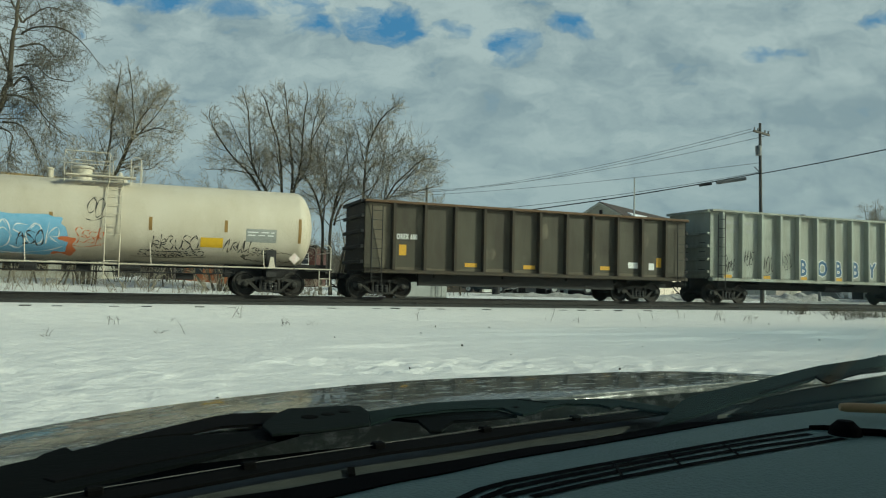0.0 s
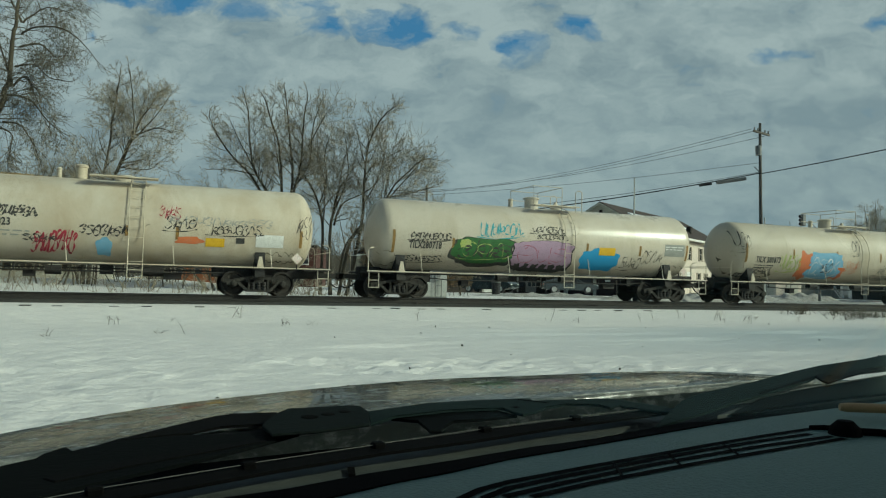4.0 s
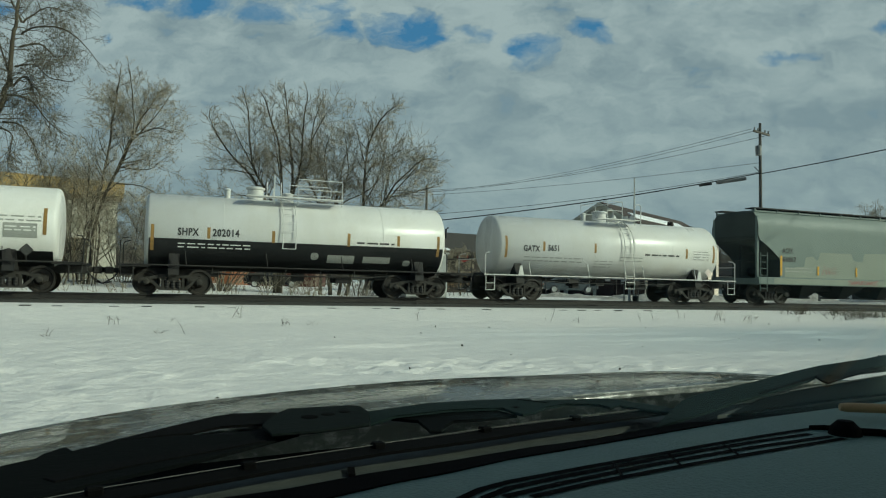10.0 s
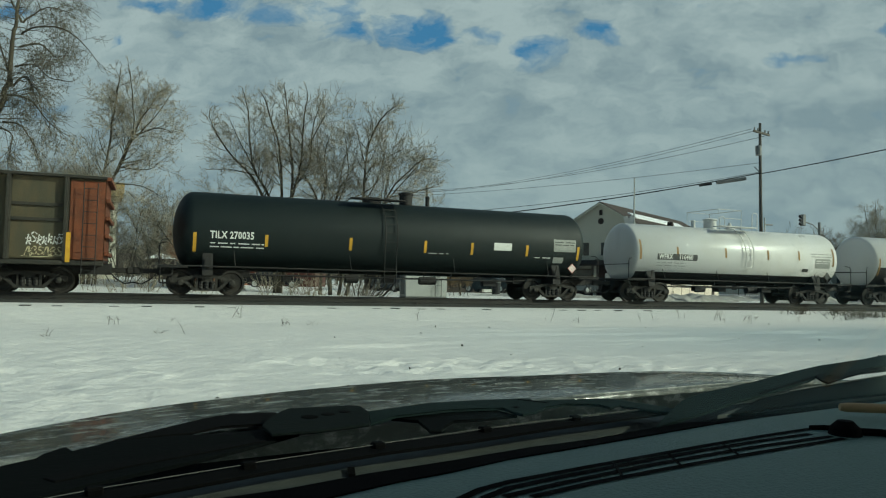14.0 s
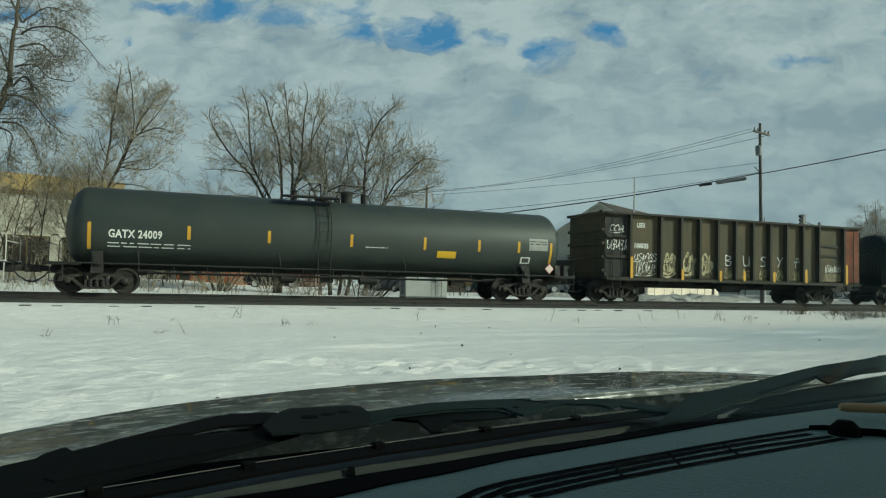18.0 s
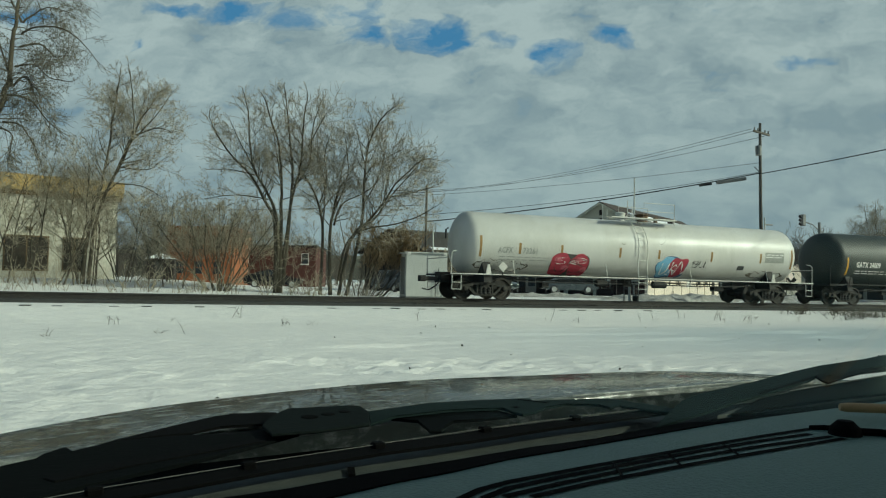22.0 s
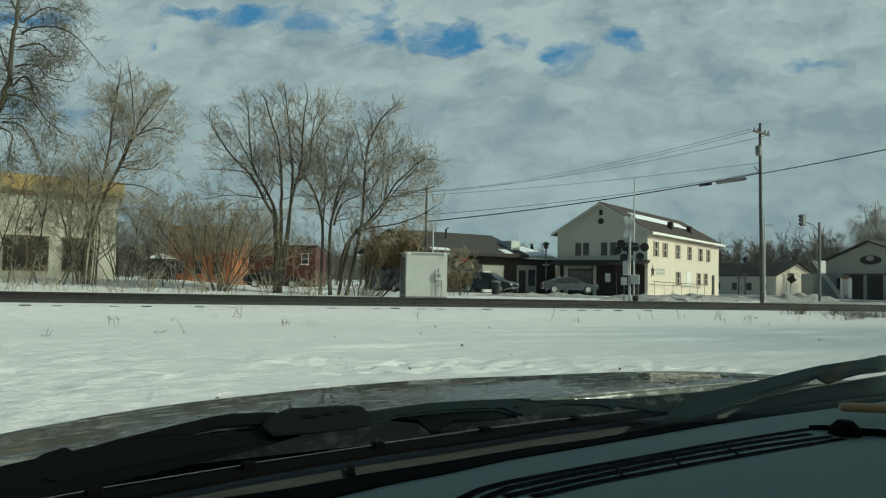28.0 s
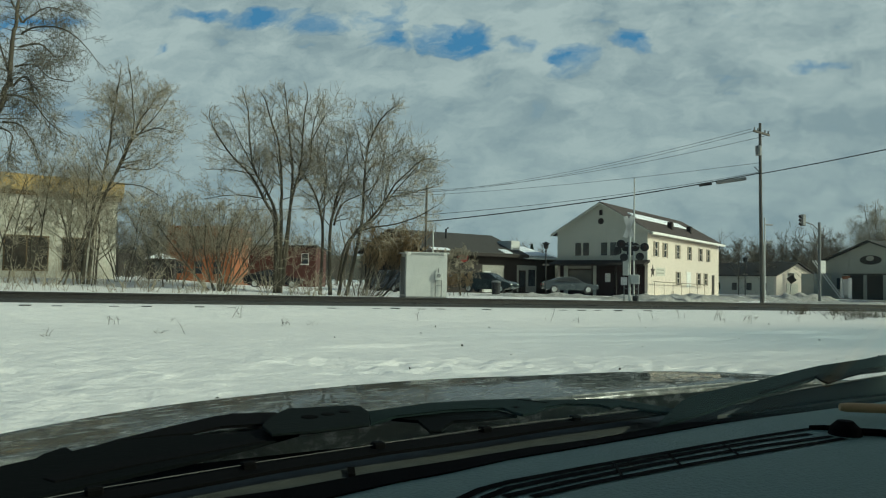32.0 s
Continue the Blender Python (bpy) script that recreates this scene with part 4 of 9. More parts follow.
CREAM_SIDING = surf("cream_siding", (0.66, 0.58, 0.49), (0.60, 0.53, 0.44), 0.65, scale=1.5, mix=0.4, bump=0.05)
# grey for trim and roof; on house walls it paints in the shade
GREY_AND_SHADE = surf("warm_grey_siding_and_shade", (0.52, 0.51, 0.43), (0.46, 0.45, 0.38), 0.7, scale=1.5, mix=0.4, bump=0.05)
# grey boards made darker: the shop gable's shade is in the colour
SHADED_SIDING = surf("shaded_grey_boards", (0.33, 0.335, 0.29), (0.28, 0.285, 0.245), 0.75, scale=1.5, mix=0.4, bump=0.05)
BROWN_ROOF = surf("brown_shingle", (0.068, 0.052, 0.045), (0.05, 0.04, 0.035), 0.9, scale=4, mix=0.6, bump=0.4)
DARK_ROOF = surf("dark_shingle", (0.065, 0.06, 0.052), (0.045, 0.042, 0.038), 0.9, scale=4, mix=0.6, bump=0.4)
DARK_BROWN = surf("dark_brown_boards", (0.022, 0.017, 0.014), (0.033, 0.025, 0.020), 0.8, scale=3, streak=4)
MAROON = surf("maroon_boards", (0.030, 0.014, 0.013), (0.022, 0.013, 0.012), 0.75, scale=3)
SHUTTER = surf("brown_shutter", (0.20, 0.165, 0.115), (0.15, 0.125, 0.09), 0.7, scale=4, bump=0.1)
WINDOW = surf("window_glass", (0.03, 0.035, 0.04), (0.05, 0.055, 0.06), 0.08, bump=0.0, spec=0.7)
GREY_DOOR = surf("grey_beige_door", (0.30, 0.29, 0.25), (0.25, 0.24, 0.21), 0.6, scale=3)
GALV = surf("galvanised_steel", (0.52, 0.53, 0.50), (0.44, 0.45, 0.43), 0.55, metal=0.2, scale=1.5, bump=0.05)
GALV_DARK = surf("grey_steel", (0.20, 0.205, 0.20), (0.15, 0.15, 0.15), 0.55, metal=0.3, scale=3)
POLE_WOOD = surf("weathered_pole_wood", (0.125, 0.115, 0.098), (0.075, 0.069, 0.06), 0.9, scale=2, streak=12, bump=0.3)
CABLE = surf("cable_black", (0.018, 0.018, 0.02), rough=0.6, bump=0)
RED_PAINT = surf("red_paint", (0.40, 0.03, 0.03), rough=0.5, bump=0)
DIRTY_SNOW = surf("ploughed_dirty_snow", (0.52, 0.51, 0.48), (0.22, 0.21, 0.185), 0.9, scale=2.5, mix=0.9, bump=0.9, fine=9)
ROOF_SNOW = surf("roof_snow", (0.80, 0.82, 0.84), (0.74, 0.76, 0.8), 0.8, scale=2, bump=0.3)


def window(house, x0, x1, y, z0, z1, trim=WHITE_TRIM, glass=WINDOW, axis="y", out=-1, mullion=True, shutters=None):
    """A framed window set on a wall that stands across the axis."""
    def slab(a0, a1, b0, b1, d0, d1):
        d0, d1 = sorted((y + out * d0, y + out * d1))
        return bx(a0, a1, d0, d1, b0, b1) if axis == "y" else bx(d0, d1, a0, a1, b0, b1)
    t = 0.07
    w = part("window", slab(x0 - t, x1 + t, z0 - t, z1 + t, 0.0, 0.04), trim, house)
    part("pane", slab(x0, x1, z0, z1, 0.02, 0.05), glass, w)
    if mullion:
        zm = (z0 + z1) / 2
        part("sash_bar", slab(x0, x1, zm - 0.03, zm + 0.03, 0.03, 0.06), trim, w)
    part("sill", slab(x0 - 0.12, x1 + 0.12, z0 - 0.13, z0 - 0.06, 0.0, 0.09), trim, w)
    if shutters:
        for a0, a1 in ((x0 - 0.48, x0 - 0.08), (x1 + 0.08, x1 + 0.48)):
            part("shutter", slab(a0, a1, z0 - 0.05, z1 + 0.05, 0.0, 0.05), shutters, w)
    return w


# cream block building with an ochre fascia
b = thing("commercial_building", "cream split-block shop building with an ochre fascia", "building", pose(-2.4, 54.7, 0.9, 0, 0, 18.5))
part("wall", bx(-24, 0, 0, 0.3, -0.5, 5.75), BLOCK, b)
part("wall", bx(-0.3, 0, 0.3, 14, -0.5, 5.75), BLOCK, b)
part("wall", bx(-24, -0.3, 13.7, 14, -0.5, 5.75), BLOCK, b)
part("wall", bx(-24, -23.7, 0.3, 13.7, -0.5, 5.75), BLOCK, b)
rib = None
part("fascia", bx(-24.3, 0.32, -0.32, 14.3, 5.85, 6.85, bevel=0.02), OCHRE, b, "ochre standing-seam fascia")
part("soffit", bx(-24.2, 0.22, -0.22, 14.2, 5.55, 5.85), OCHRE_DARK, b)
for k in range(60):
    m = pose(-24.1 + k * 0.41, -0.35, 5.87)
    if rib is None:
        rib = part("seam", bx(-0.02, 0.02, 0.0, 0.03, 0, 0.96), OCHRE, b)
        rib.matrix_basis = m
    else:
        again(rib, b, m)
course = None
for k in range(14):
    m = pose(-12, 0, -0.1 + k * 0.405)
    if course is None:
        course = part("block_course", bx(-12, 11.99, -0.035, 0.0, 0.0, 0.385, bevel=0.012), BLOCK, b)
        course.matrix_basis = m
    else:
        again(course, b, m)
for x0, x1 in ((-6.6, -4.2), (-3.25, -2.0), (-11.5, -9.2), (-16.5, -14.2)):
    w = part("window", bx(x0 - 0.08, x1 + 0.08, -0.09, -0.03, 0.75, 3.0), OCHRE_DARK, b)
    part("pane", bx(x0, x1, -0.11, -0.085, 0.85, 2.9), BRONZE_GLASS, w)
    part("mullion", bx((x0 + x1) / 2 - 0.03, (x0 + x1) / 2 + 0.03, -0.13, -0.105, 0.85, 2.9), OCHRE_DARK, w)
part("wall_lamp", bx(-5.5, -5.1, -0.25, -0.035, 3.3, 3.55, bevel=0.03), OCHRE_DARK, b)

# brick buildings behind the trees
b = thing("brick_building", "orange brick two-storey building behind bare shrubs", "building", pose(1.2, 83.2, 0.9, 0, 0, -19))
part("wall", bx(0, 6.9, 0, 9, -0.6, 5.6), ORANGE_BRICK, b)
part("parapet", bx(-0.1, 7.0, -0.1, 9.1, 5.6, 5.95, bevel=0.03), ORANGE_BRICK, b)
for x in (1.1, 3.0, 5.0):
    for z in (0.9, 3.5):
        window(b, x, x + 0.8, 0, z, z + 1.3, ORANGE_BRICK)
b = thing("brick_building", "dark red brick building with white-framed windows", "building", pose(9.9, 88.4, 0.9, 0, 0, -20))
part("wall", bx(-2.2, 8.2, 0, 9, -0.6, 4.2), RED_BRICK, b)
part("parapet", bx(-2.3, 8.3, -0.1, 9.1, 4.2, 4.45, bevel=0.03), DARK_BROWN, b)
for x, z in ((-0.4, 0.5), (-0.4, 2.4), (6.6, 2.3)):
    window(b, x, x + 0.75, 0, z, z + 1.15, WHITE_TRIM)
b = thing("garden_shed", "dark shed with a snow-capped roof", "shed", pose(-0.6, 74, 1.2, 0, 0, -8))
part("wall", bx(0, 2.4, 0, 2, -0.3, 1.9), DARK_BROWN, b)
part("roof", prism(bmesh.new(), [(-0.2, 1.9), (2.6, 1.9), (1.2, 2.4)], -0.2, 2.2), ROOF_SNOW, b)
part("door", bx(0.7, 1.5, -0.03, 0, -0.2, 1.6), DARK_ROOF, b)

# long dark-brown building with a low roof
b = thing("shop_row", "long dark-brown single-storey shop row with a shingled roof", "building", pose(17.2, 58.9, 0.72, 0, 0, 16.5))
part("wall", bx(4.5, 21.3, 0, 0.25, -0.4, 3.3), DARK_BROWN, b)
part("wall", bx(4.5, 4.75, 0.25, 9, -0.4, 3.3), DARK_BROWN, b)
part("wall", bx(21.05, 21.3, 0.25, 9, -0.4, 3.3), DARK_BROWN, b)
part("wall", bx(4.75, 21.05, 8.75, 9, -0.4, 3.3), DARK_BROWN, b)
bm = bmesh.new()
prism(bm, [(-1.0, 3.25), (-1.0, 3.38), (4.4, 5.45), (9.8, 3.38), (9.8, 3.25), (4.4, 5.25)], 4.0, 16.6, "x")
part("roof", bm, DARK_ROOF, b)
bm = bmesh.new()
prism(bm, [(-0.6, 3.0), (-0.6, 3.12), (4.4, 4.45), (9.4, 3.12), (9.4, 3.0), (4.4, 4.3)], 16.6, 21.6, "x")
part("roof", bm, GREY_AND_SHADE, b, "grey metal wing roof with snow")
bm = bmesh.new()
prism(bm, [(0.3, 3.40), (0.3, 3.47), (4.2, 4.50), (4.2, 4.43)], 17.2, 21.0, "x")
part("roof_snow", bm, ROOF_SNOW, b)
for x0, x1, u0, u1 in ((13.6, 14.6, 0.02, 0.2), (5.2, 7.2, 0.03, 0.12)):
    bm = bmesh.new()
    prism(bm, [(-1.0 + 5.4 * u0, 3.39 + 2.07 * u0), (-1.0 + 5.4 * u0, 3.45 + 2.07 * u0), (-1.0 + 5.4 * u1, 3.45 + 2.07 * u1), (-1.0 + 5.4 * u1, 3.39 + 2.07 * u1)], x0, x1, "x")
    part("roof_snow", bm, ROOF_SNOW, b)
part("dormer", bx(15.4, 16.55, 0.2, 2.2, 3.3, 4.75, bevel=0.03), GALV, b)
part("fascia", bx(4.0, 16.6, -1.04, -1.0, 3.08, 3.36), DARK_BROWN, b)
g = part("garage_door", bx(11.6, 14.3, -0.05, -0.002, -0.2, 2.3), GREY_DOOR, b)
for k in range(1, 4):
    part("panel_joint", bx(11.6, 14.3, -0.06, -0.05, -0.2 + k * 0.62, -0.17 + k * 0.62), GALV_DARK, g)
part("side_door", bx(11.8, 12.6, -0.08, -0.055, -0.2, 1.75), GALV, g)
part("shopfront", bx(16.0, 18.6, -0.05, -0.002, -0.2, 2.4), GREY_DOOR, b)
d = part("door", bx(16.2, 17.1, -0.09, -0.05, -0.2, 1.9), DARK_BROWN, b)
part("pane", bx(16.35, 16.95, -0.10, -0.088, 0.3, 1.75), WINDOW, d)
part("arch_window", bx(17.5, 18.4, -0.08, -0.05, 0.4, 2.0), WINDOW, b)
part("sign", bx(8.6, 9.8, -0.09, -0.02, 2.5, 3.1), RED_PAINT, b)
bm = bmesh.new()
tube(bm, [(9.3, 2.6, 4.7), (9.3, 2.6, 5.6), (9.55, 2.6, 5.75)], 0.09, 8)
part("flue", bm, CABLE, b)
bm = bmesh.new()
tube(bm, [(8.4, 3.0, 4.8), (8.4, 3.0, 6.2)], 0.03, 6)
part("vent_pipe", bm, GALV_DARK, b)

# two-storey house: shopfront gable with shade put into its grey, cream long side
b = thing("two_storey_house", "two-storey cream sided house, its gable greyed for shade, with a shop below", "building", pose(41.2, 54.8, 0.75, 0, 0, 33.3))
L, W, E, R = 23.3, 8.9, 5.65, 8.3
part("wall", bx(0, L, 0, 0.25, -0.5, E), CREAM_SIDING, b, "cream sided long wall")
part("wall", bx(0, L, W - 0.25, W, -0.5, E), CREAM_SIDING, b)
part("wall", prism(bmesh.new(), [(0.25, -0.5), (W - 0.25, -0.5), (W - 0.25, E), (W / 2, R - 0.15), (0.25, E)], L - 0.25, L, "x"), CREAM_SIDING, b)
part("wall", prism(bmesh.new(), [(0.0, 2.75), (W, 2.75), (W, E), (W / 2, R - 0.12), (0.0, E)], -0.06, 0.25, "x"), GREY_AND_SHADE, b, "gable siding with its shade put into the grey")
part("shop_wall", bx(0.05, 0.3, 0.25, W - 0.25, -0.5, 2.75), MAROON, b)
lap = None
for k in range(18):
    m = pose(0, 0, 0.1 + k * 0.30)
    if lap is None:
        lap = part("siding_board", bx(0.0, L, -0.018, 0.0, 0.0, 0.285), CREAM_SIDING, b)
        lap.matrix_basis = m
    else:
        again(lap, b, m)
bm = bmesh.new()
prism(bm, [(-0.55, E - 0.36), (-0.55, E - 0.22), (W / 2, R + 0.06), (W + 0.55, E - 0.22), (W + 0.55, E - 0.36), (W / 2, R - 0.10)], -0.4, L + 0.4, "x")
part("roof", bm, BROWN_ROOF, b)
part("gutter", bx(-0.4, L + 0.4, -0.66, -0.52, E - 0.42, E - 0.20), WHITE_TRIM, b)
for y0, z0, y1, z1 in ((-0.55, E - 0.36, W / 2, R - 0.10), (W + 0.55, E - 0.36, W / 2, R - 0.10)):
    part("barge_board", prism(bmesh.new(), [(y0, z0 - 0.12), (y0, z0 + 0.1), (y1, z1 + 0.1), (y1, z1 - 0.12)], -0.46, -0.40, "x"), GREY_AND_SHADE, b)
bm = bmesh.new()
s0, s1 = 0.52, 0.70
za, zb = E - 0.2 + (R - E + 0.25) * s0, E - 0.2 + (R - E + 0.25) * s1
prism(bm, [(-0.55 + 5.0 * s0, za), (-0.55 + 5.0 * s0, za + 0.10), (-0.55 + 5.0 * s1, zb + 0.10), (-0.55 + 5.0 * s1, zb)], 2.6, 18.0, "x")
part("roof_snow", bm, ROOF_SNOW, b)
for x in (9.5, 15.8):
    part("roof_vent", bx(x, x + 0.55, 0.9, 1.4, 5.7, 7.1, bevel=0.05), DARK_BROWN, b)
for x in (1.7, 4.2, 8.0, 11.8, 15.7, 18.6):
    window(b, x + 0.2, x + 0.75, 0.0, 3.35, 4.65, CREAM_SIDING, WINDOW, shutters=SHUTTER)
for x in (8.1, 15.0, 17.6):
    window(b, x + 0.2, x + 0.8, 0.0, 0.75, 2.0, CREAM_SIDING, WINDOW, shutters=SHUTTER)
part("blank_window", bx(11.3, 12.7, -0.05, 0.0, 0.5, 2.1), WHITE_TRIM, b)
part("side_door", bx(20.5, 21.5, -0.05, 0.0, -0.3, 1.9), DARK_BROWN, b)
part("star", prism(bmesh.new(), [(1.25 + (0.62 if k % 2 == 0 else 0.25) * math.sin(k * math.pi / 5), 1.95 + (0.62 if k % 2 == 0 else 0.25) * math.cos(k * math.pi / 5)) for k in range(10)], -0.06, -0.02), DARK_BROWN, b)
part("sign", bx(2.1, 4.6, -0.05, -0.02, 1.55, 2.3), GREY_AND_SHADE, b, "pale sign with lettering too faint to read")
for z in (1.75, 2.05):
    part("sign_bar", bx(2.3, 4.3, -0.06, -0.05, z, z + 0.1), GREY_DOOR, b)
for y in (1.6, 3.2, 4.1, 5.9, 6.7):
    window(b, y - 0.3, y + 0.3, -0.06, 3.35, 4.55, GREY_AND_SHADE, WINDOW, axis="x", mullion=False)
part("gable_vent", lathe(bmesh.new(), [(-0.14, 0), (-0.14, 0.28), (-0.06, 0.30)], "x", (0, W / 2, 6.55), 8), DARK_BROWN, b)
part("gable_vent", bx(-0.12, -0.06, W / 2 - 0.15, W / 2 + 0.15, 7.1, 7.6), DARK_BROWN, b)
part("awning", prism(bmesh.new(), [(-1.5, 2.35), (-1.5, 2.5), (0.05, 2.95), (0.05, 2.70)], -0.2, W + 0.2), DARK_BROWN, b)
part("shop_window", bx(0.0, 0.05, 5.4, 7.7, 0.5, 2.0), WINDOW, b)
part("shop_sign", bx(-0.04, 0.05, 5.4, 7.9, 2.1, 2.4), GREY_DOOR, b)
for y in (5.1, 8.0):
    part("pilaster", bx(-0.06, 0.05, y - 0.2, y + 0.2, -0.4, 2.6), GREY_AND_SHADE, b)
part("shop_door", bx(0.0, 0.05, 3.2, 4.2, -0.4, 2.1), MAROON, b)
part("notice", bx(-0.03, 0.0, 3.5, 4.0, 0.9, 1.7), WHITE_TRIM, b)
for y in (0.6, 2.4, 4.7):
    part("awning_post", bx(-1.42, -1.3, y - 0.06, y + 0.06, -0.5, 2.42), DARK_BROWN, b)
bm = bmesh.new()
tube(bm, [(0.2, -0.5, 1.0), (L * 0.72, -0.5, 0.80)], 0.045)
for k in range(7):
    tube(bm, [(0.4 + k * 2.6, -0.5, -0.4), (0.4 + k * 2.6, -0.5, 0.9)], 0.022)
part("handrail", bm, SHUTTER, b)

# grey gabled building beyond the crossing
b = thing("gabled_building", "grey sided gabled shop with dark doorways", "building", pose(63.7, 55.9, 0.75, 0, 0, 3))
part("wall", prism(bmesh.new(), [(-10.2, -0.4), (0.0, -0.4), (0.0, 3.35), (-5.1, 5.2), (-10.2, 3.35)], 0, 0.3, "x"), SHADED_SIDING, b)
part("wall", bx(0.3, 15, -0.3, 0, -0.4, 3.35), SHADED_SIDING, b)
part("wall", bx(0.3, 15, -10.2, -9.9, -0.4, 3.35), SHADED_SIDING, b)
bm = bmesh.new()
prism(bm, [(0.4, 3.15), (0.4, 3.3), (-5.1, 5.35), (-10.6, 3.3), (-10.6, 3.15), (-5.1, 5.18)], -0.5, 15.3, "x")
part("roof", bm, DARK_ROOF, b)
for y in (-3.6, -5.6, -7.6):
    part("doorway", bx(-0.03, 0.0, y - 0.75, y + 0.85, -0.35, 2.0), DARK_BROWN, b)
for y in (-4.6, -6.6):
    part("door_post", bx(-0.06, 0.0, y - 0.08, y + 0.08, -0.35, 2.0), SHADED_SIDING, b)
part("lintel", bx(-0.05, 0.0, -9.0, -2.2, 2.02, 2.14), DARK_BROWN, b)
part("emblem", lathe(bmesh.new(), [(-0.06, 0), (-0.06, 0.62), (0.0, 0.64)], "x", (0, 0, 0), 20), DARK_BROWN, b, "dark oval emblem").matrix_basis = pose(0, -5.1, 3.45) @ Matrix.Diagonal((1, 1.75, 0.7, 1))
part("emblem_badge", lathe(bmesh.new(), [(-0.09, 0), (-0.09, 0.3), (-0.05, 0.32)], "x", (0, 0, 0), 16), GREY_DOOR, b).matrix_basis = pose(0, -5.1, 3.6) @ Matrix.Diagonal((1, 1.3, 0.8, 1))
part("window", bx(-0.03, 0.0, -2.2, -1.5, 0.6, 1.7), WINDOW, b)
part("lean_to", bx(-2.5, 0.0, -0.9, 0.6, -0.4, 2.1), SHADED_SIDING, b)
bm = bmesh.new()
for y in (-1.9, -2.2):
    tube(bm, [(-2.6, y + 1.1, 3.4), (-1.2, y - 0.9, -0.3)], 0.06)
part("leaning_pole", bm, WHITE_TRIM, b)

# small white house
b = thing("white_house", "small white house with a dark roof and lit gable", "building", pose(76.0, 74.0, 0.75, 0, 0, 8))
part("wall", prism(bmesh.new(), [(0, -0.4), (8.2, -0.4), (8.2, 2.3), (4.1, 4.0), (0, 2.3)], 0, 0.3), CREAM_SIDING, b)
# white wall on the shaded side, its shade put into a greyer colour
part("wall", bx(0, 0.3, 0.3, 12, -0.4, 2.3), GREY_AND_SHADE, b)
part("wall", bx(7.9, 8.2, 0.3, 12, -0.4, 2.3), WHITE_TRIM, b)
bm = bmesh.new()
prism(bm, [(-0.4, 2.1), (-0.4, 2.25), (4.1, 4.15), (8.6, 2.25), (8.6, 2.1), (4.1, 3.98)], -0.4, 12.4)
part("roof", bm, DARK_ROOF, b)
for y in (1.5, 3.8, 6.2, 9.0):
    part("window", bx(-0.03, 0.0, y, y + 0.8, 0.2, 1.2), WINDOW, b)
window(b, 2.3, 3.6, 0, 1.6, 2.6, WHITE_TRIM)
part("garage_door", bx(2.0, 4.4, -0.04, 0.0, -0.3, 1.2), GREY_AND_SHADE, b)

# signal bungalow with its meter
b = thing("signal_bungalow", "pale galvanised railway signal cabinet with a meter on its side", "cabinet", pose(12.45, 37.05, 0.62, 0, 0, -7))
part("body", bx(0, 2.25, 0, 1.7, 0.0, 2.28, bevel=0.015), GALV, b)
part("roof", bx(-0.1, 2.35, -0.1, 1.8, 2.28, 2.36, bevel=0.02), GALV, b)
part("base", bx(0.0, 2.25, 0.02, 1.68, -0.25, 0.0), GALV_DARK, b)
for x in (0.55, 1.1, 1.65):
    part("panel_seam", bx(x - 0.012, x + 0.012, -0.008, 0.0, 0.03, 2.25), GALV, b)
part("door", bx(-0.03, 0.0, 0.3, 1.3, 0.1, 2.1), GALV_DARK, b)
mt = part("meter_box", bx(1.55, 1.95, -0.16, -0.006, 0.88, 1.28, bevel=0.02), GALV, b)
part("meter_dial", lathe(bmesh.new(), [(-0.05, 0), (-0.05, 0.1), (0.0, 0.11)], "y", (1.75, -0.165, 1.12), 14), GALV_DARK, mt)
bm = bmesh.new()
for x in (1.58, 1.92):
    tube(bm, [(x, -0.1, 0.88), (x, -0.1, -0.1)], 0.025)
tube(bm, [(1.58, -0.1, 0.58), (1.92, -0.1, 0.58)], 0.02)
tube(bm, [(1.75, -0.1, 1.28), (1.75, -0.1, 1.5)], 0.03)
part("meter_stand", bm, GALV_DARK, b)
for x in (0.15, 2.1):
    part("roof_lug", bx(x - 0.07, x + 0.07, -0.15, -0.1, 2.2, 2.34), WHITE_TRIM, b)

# crossing signal with a turned crossbuck, lights and a raised gate mast
b = thing("crossing_signal", "railway crossing signal with white crossbuck, dark lamps and bells", "signal", pose(23.3, 32.5, 0.72, 0, 0, -34))
bm = bmesh.new()
tube(bm, [(0, 0, -0.2), (0, 0, 4.2)], 0.07, 10)
part("mast", bm, GALV, b)
bm = bmesh.new()
tube(bm, [(0.22, 0.1, -0.2), (0.22, 0.1, 6.35)], 0.055, 10, 0.04)
part("gate_mast", bm, GALV, b)
for a in (72, 108):
    part("crossbuck_blade", bx(-0.58, 0.58, -0.03, 0.0, -0.12, 0.12), WHITE_TRIM, b).matrix_basis = pose(-0.06, -0.1, 3.75, 0, a, 0)
part("lamp_bar", bx(-0.75, 0.55, -0.05, 0.05, 2.72, 2.80), GALV_DARK, b)
for x, y in ((-0.45, -0.12), (0.28, 0.0), (-0.2, 0.15), (0.75, 0.0)):
    l = part("lamp", lathe(bmesh.new(), [(0.0, 0.0), (0.0, 0.22), (0.03, 0.23), (0.04, 0.13), (0.16, 0.11), (0.2, 0)], "y", (x, y, 2.70 if x > -0.3 else 2.85), 20), CABLE, b)
    part("lens", lathe(bmesh.new(), [(-0.06, 0), (-0.045, 0.10), (-0.01, 0.11)], "y", (x, y, 2.70 if x > -0.3 else 2.85), 14), MAROON, l)
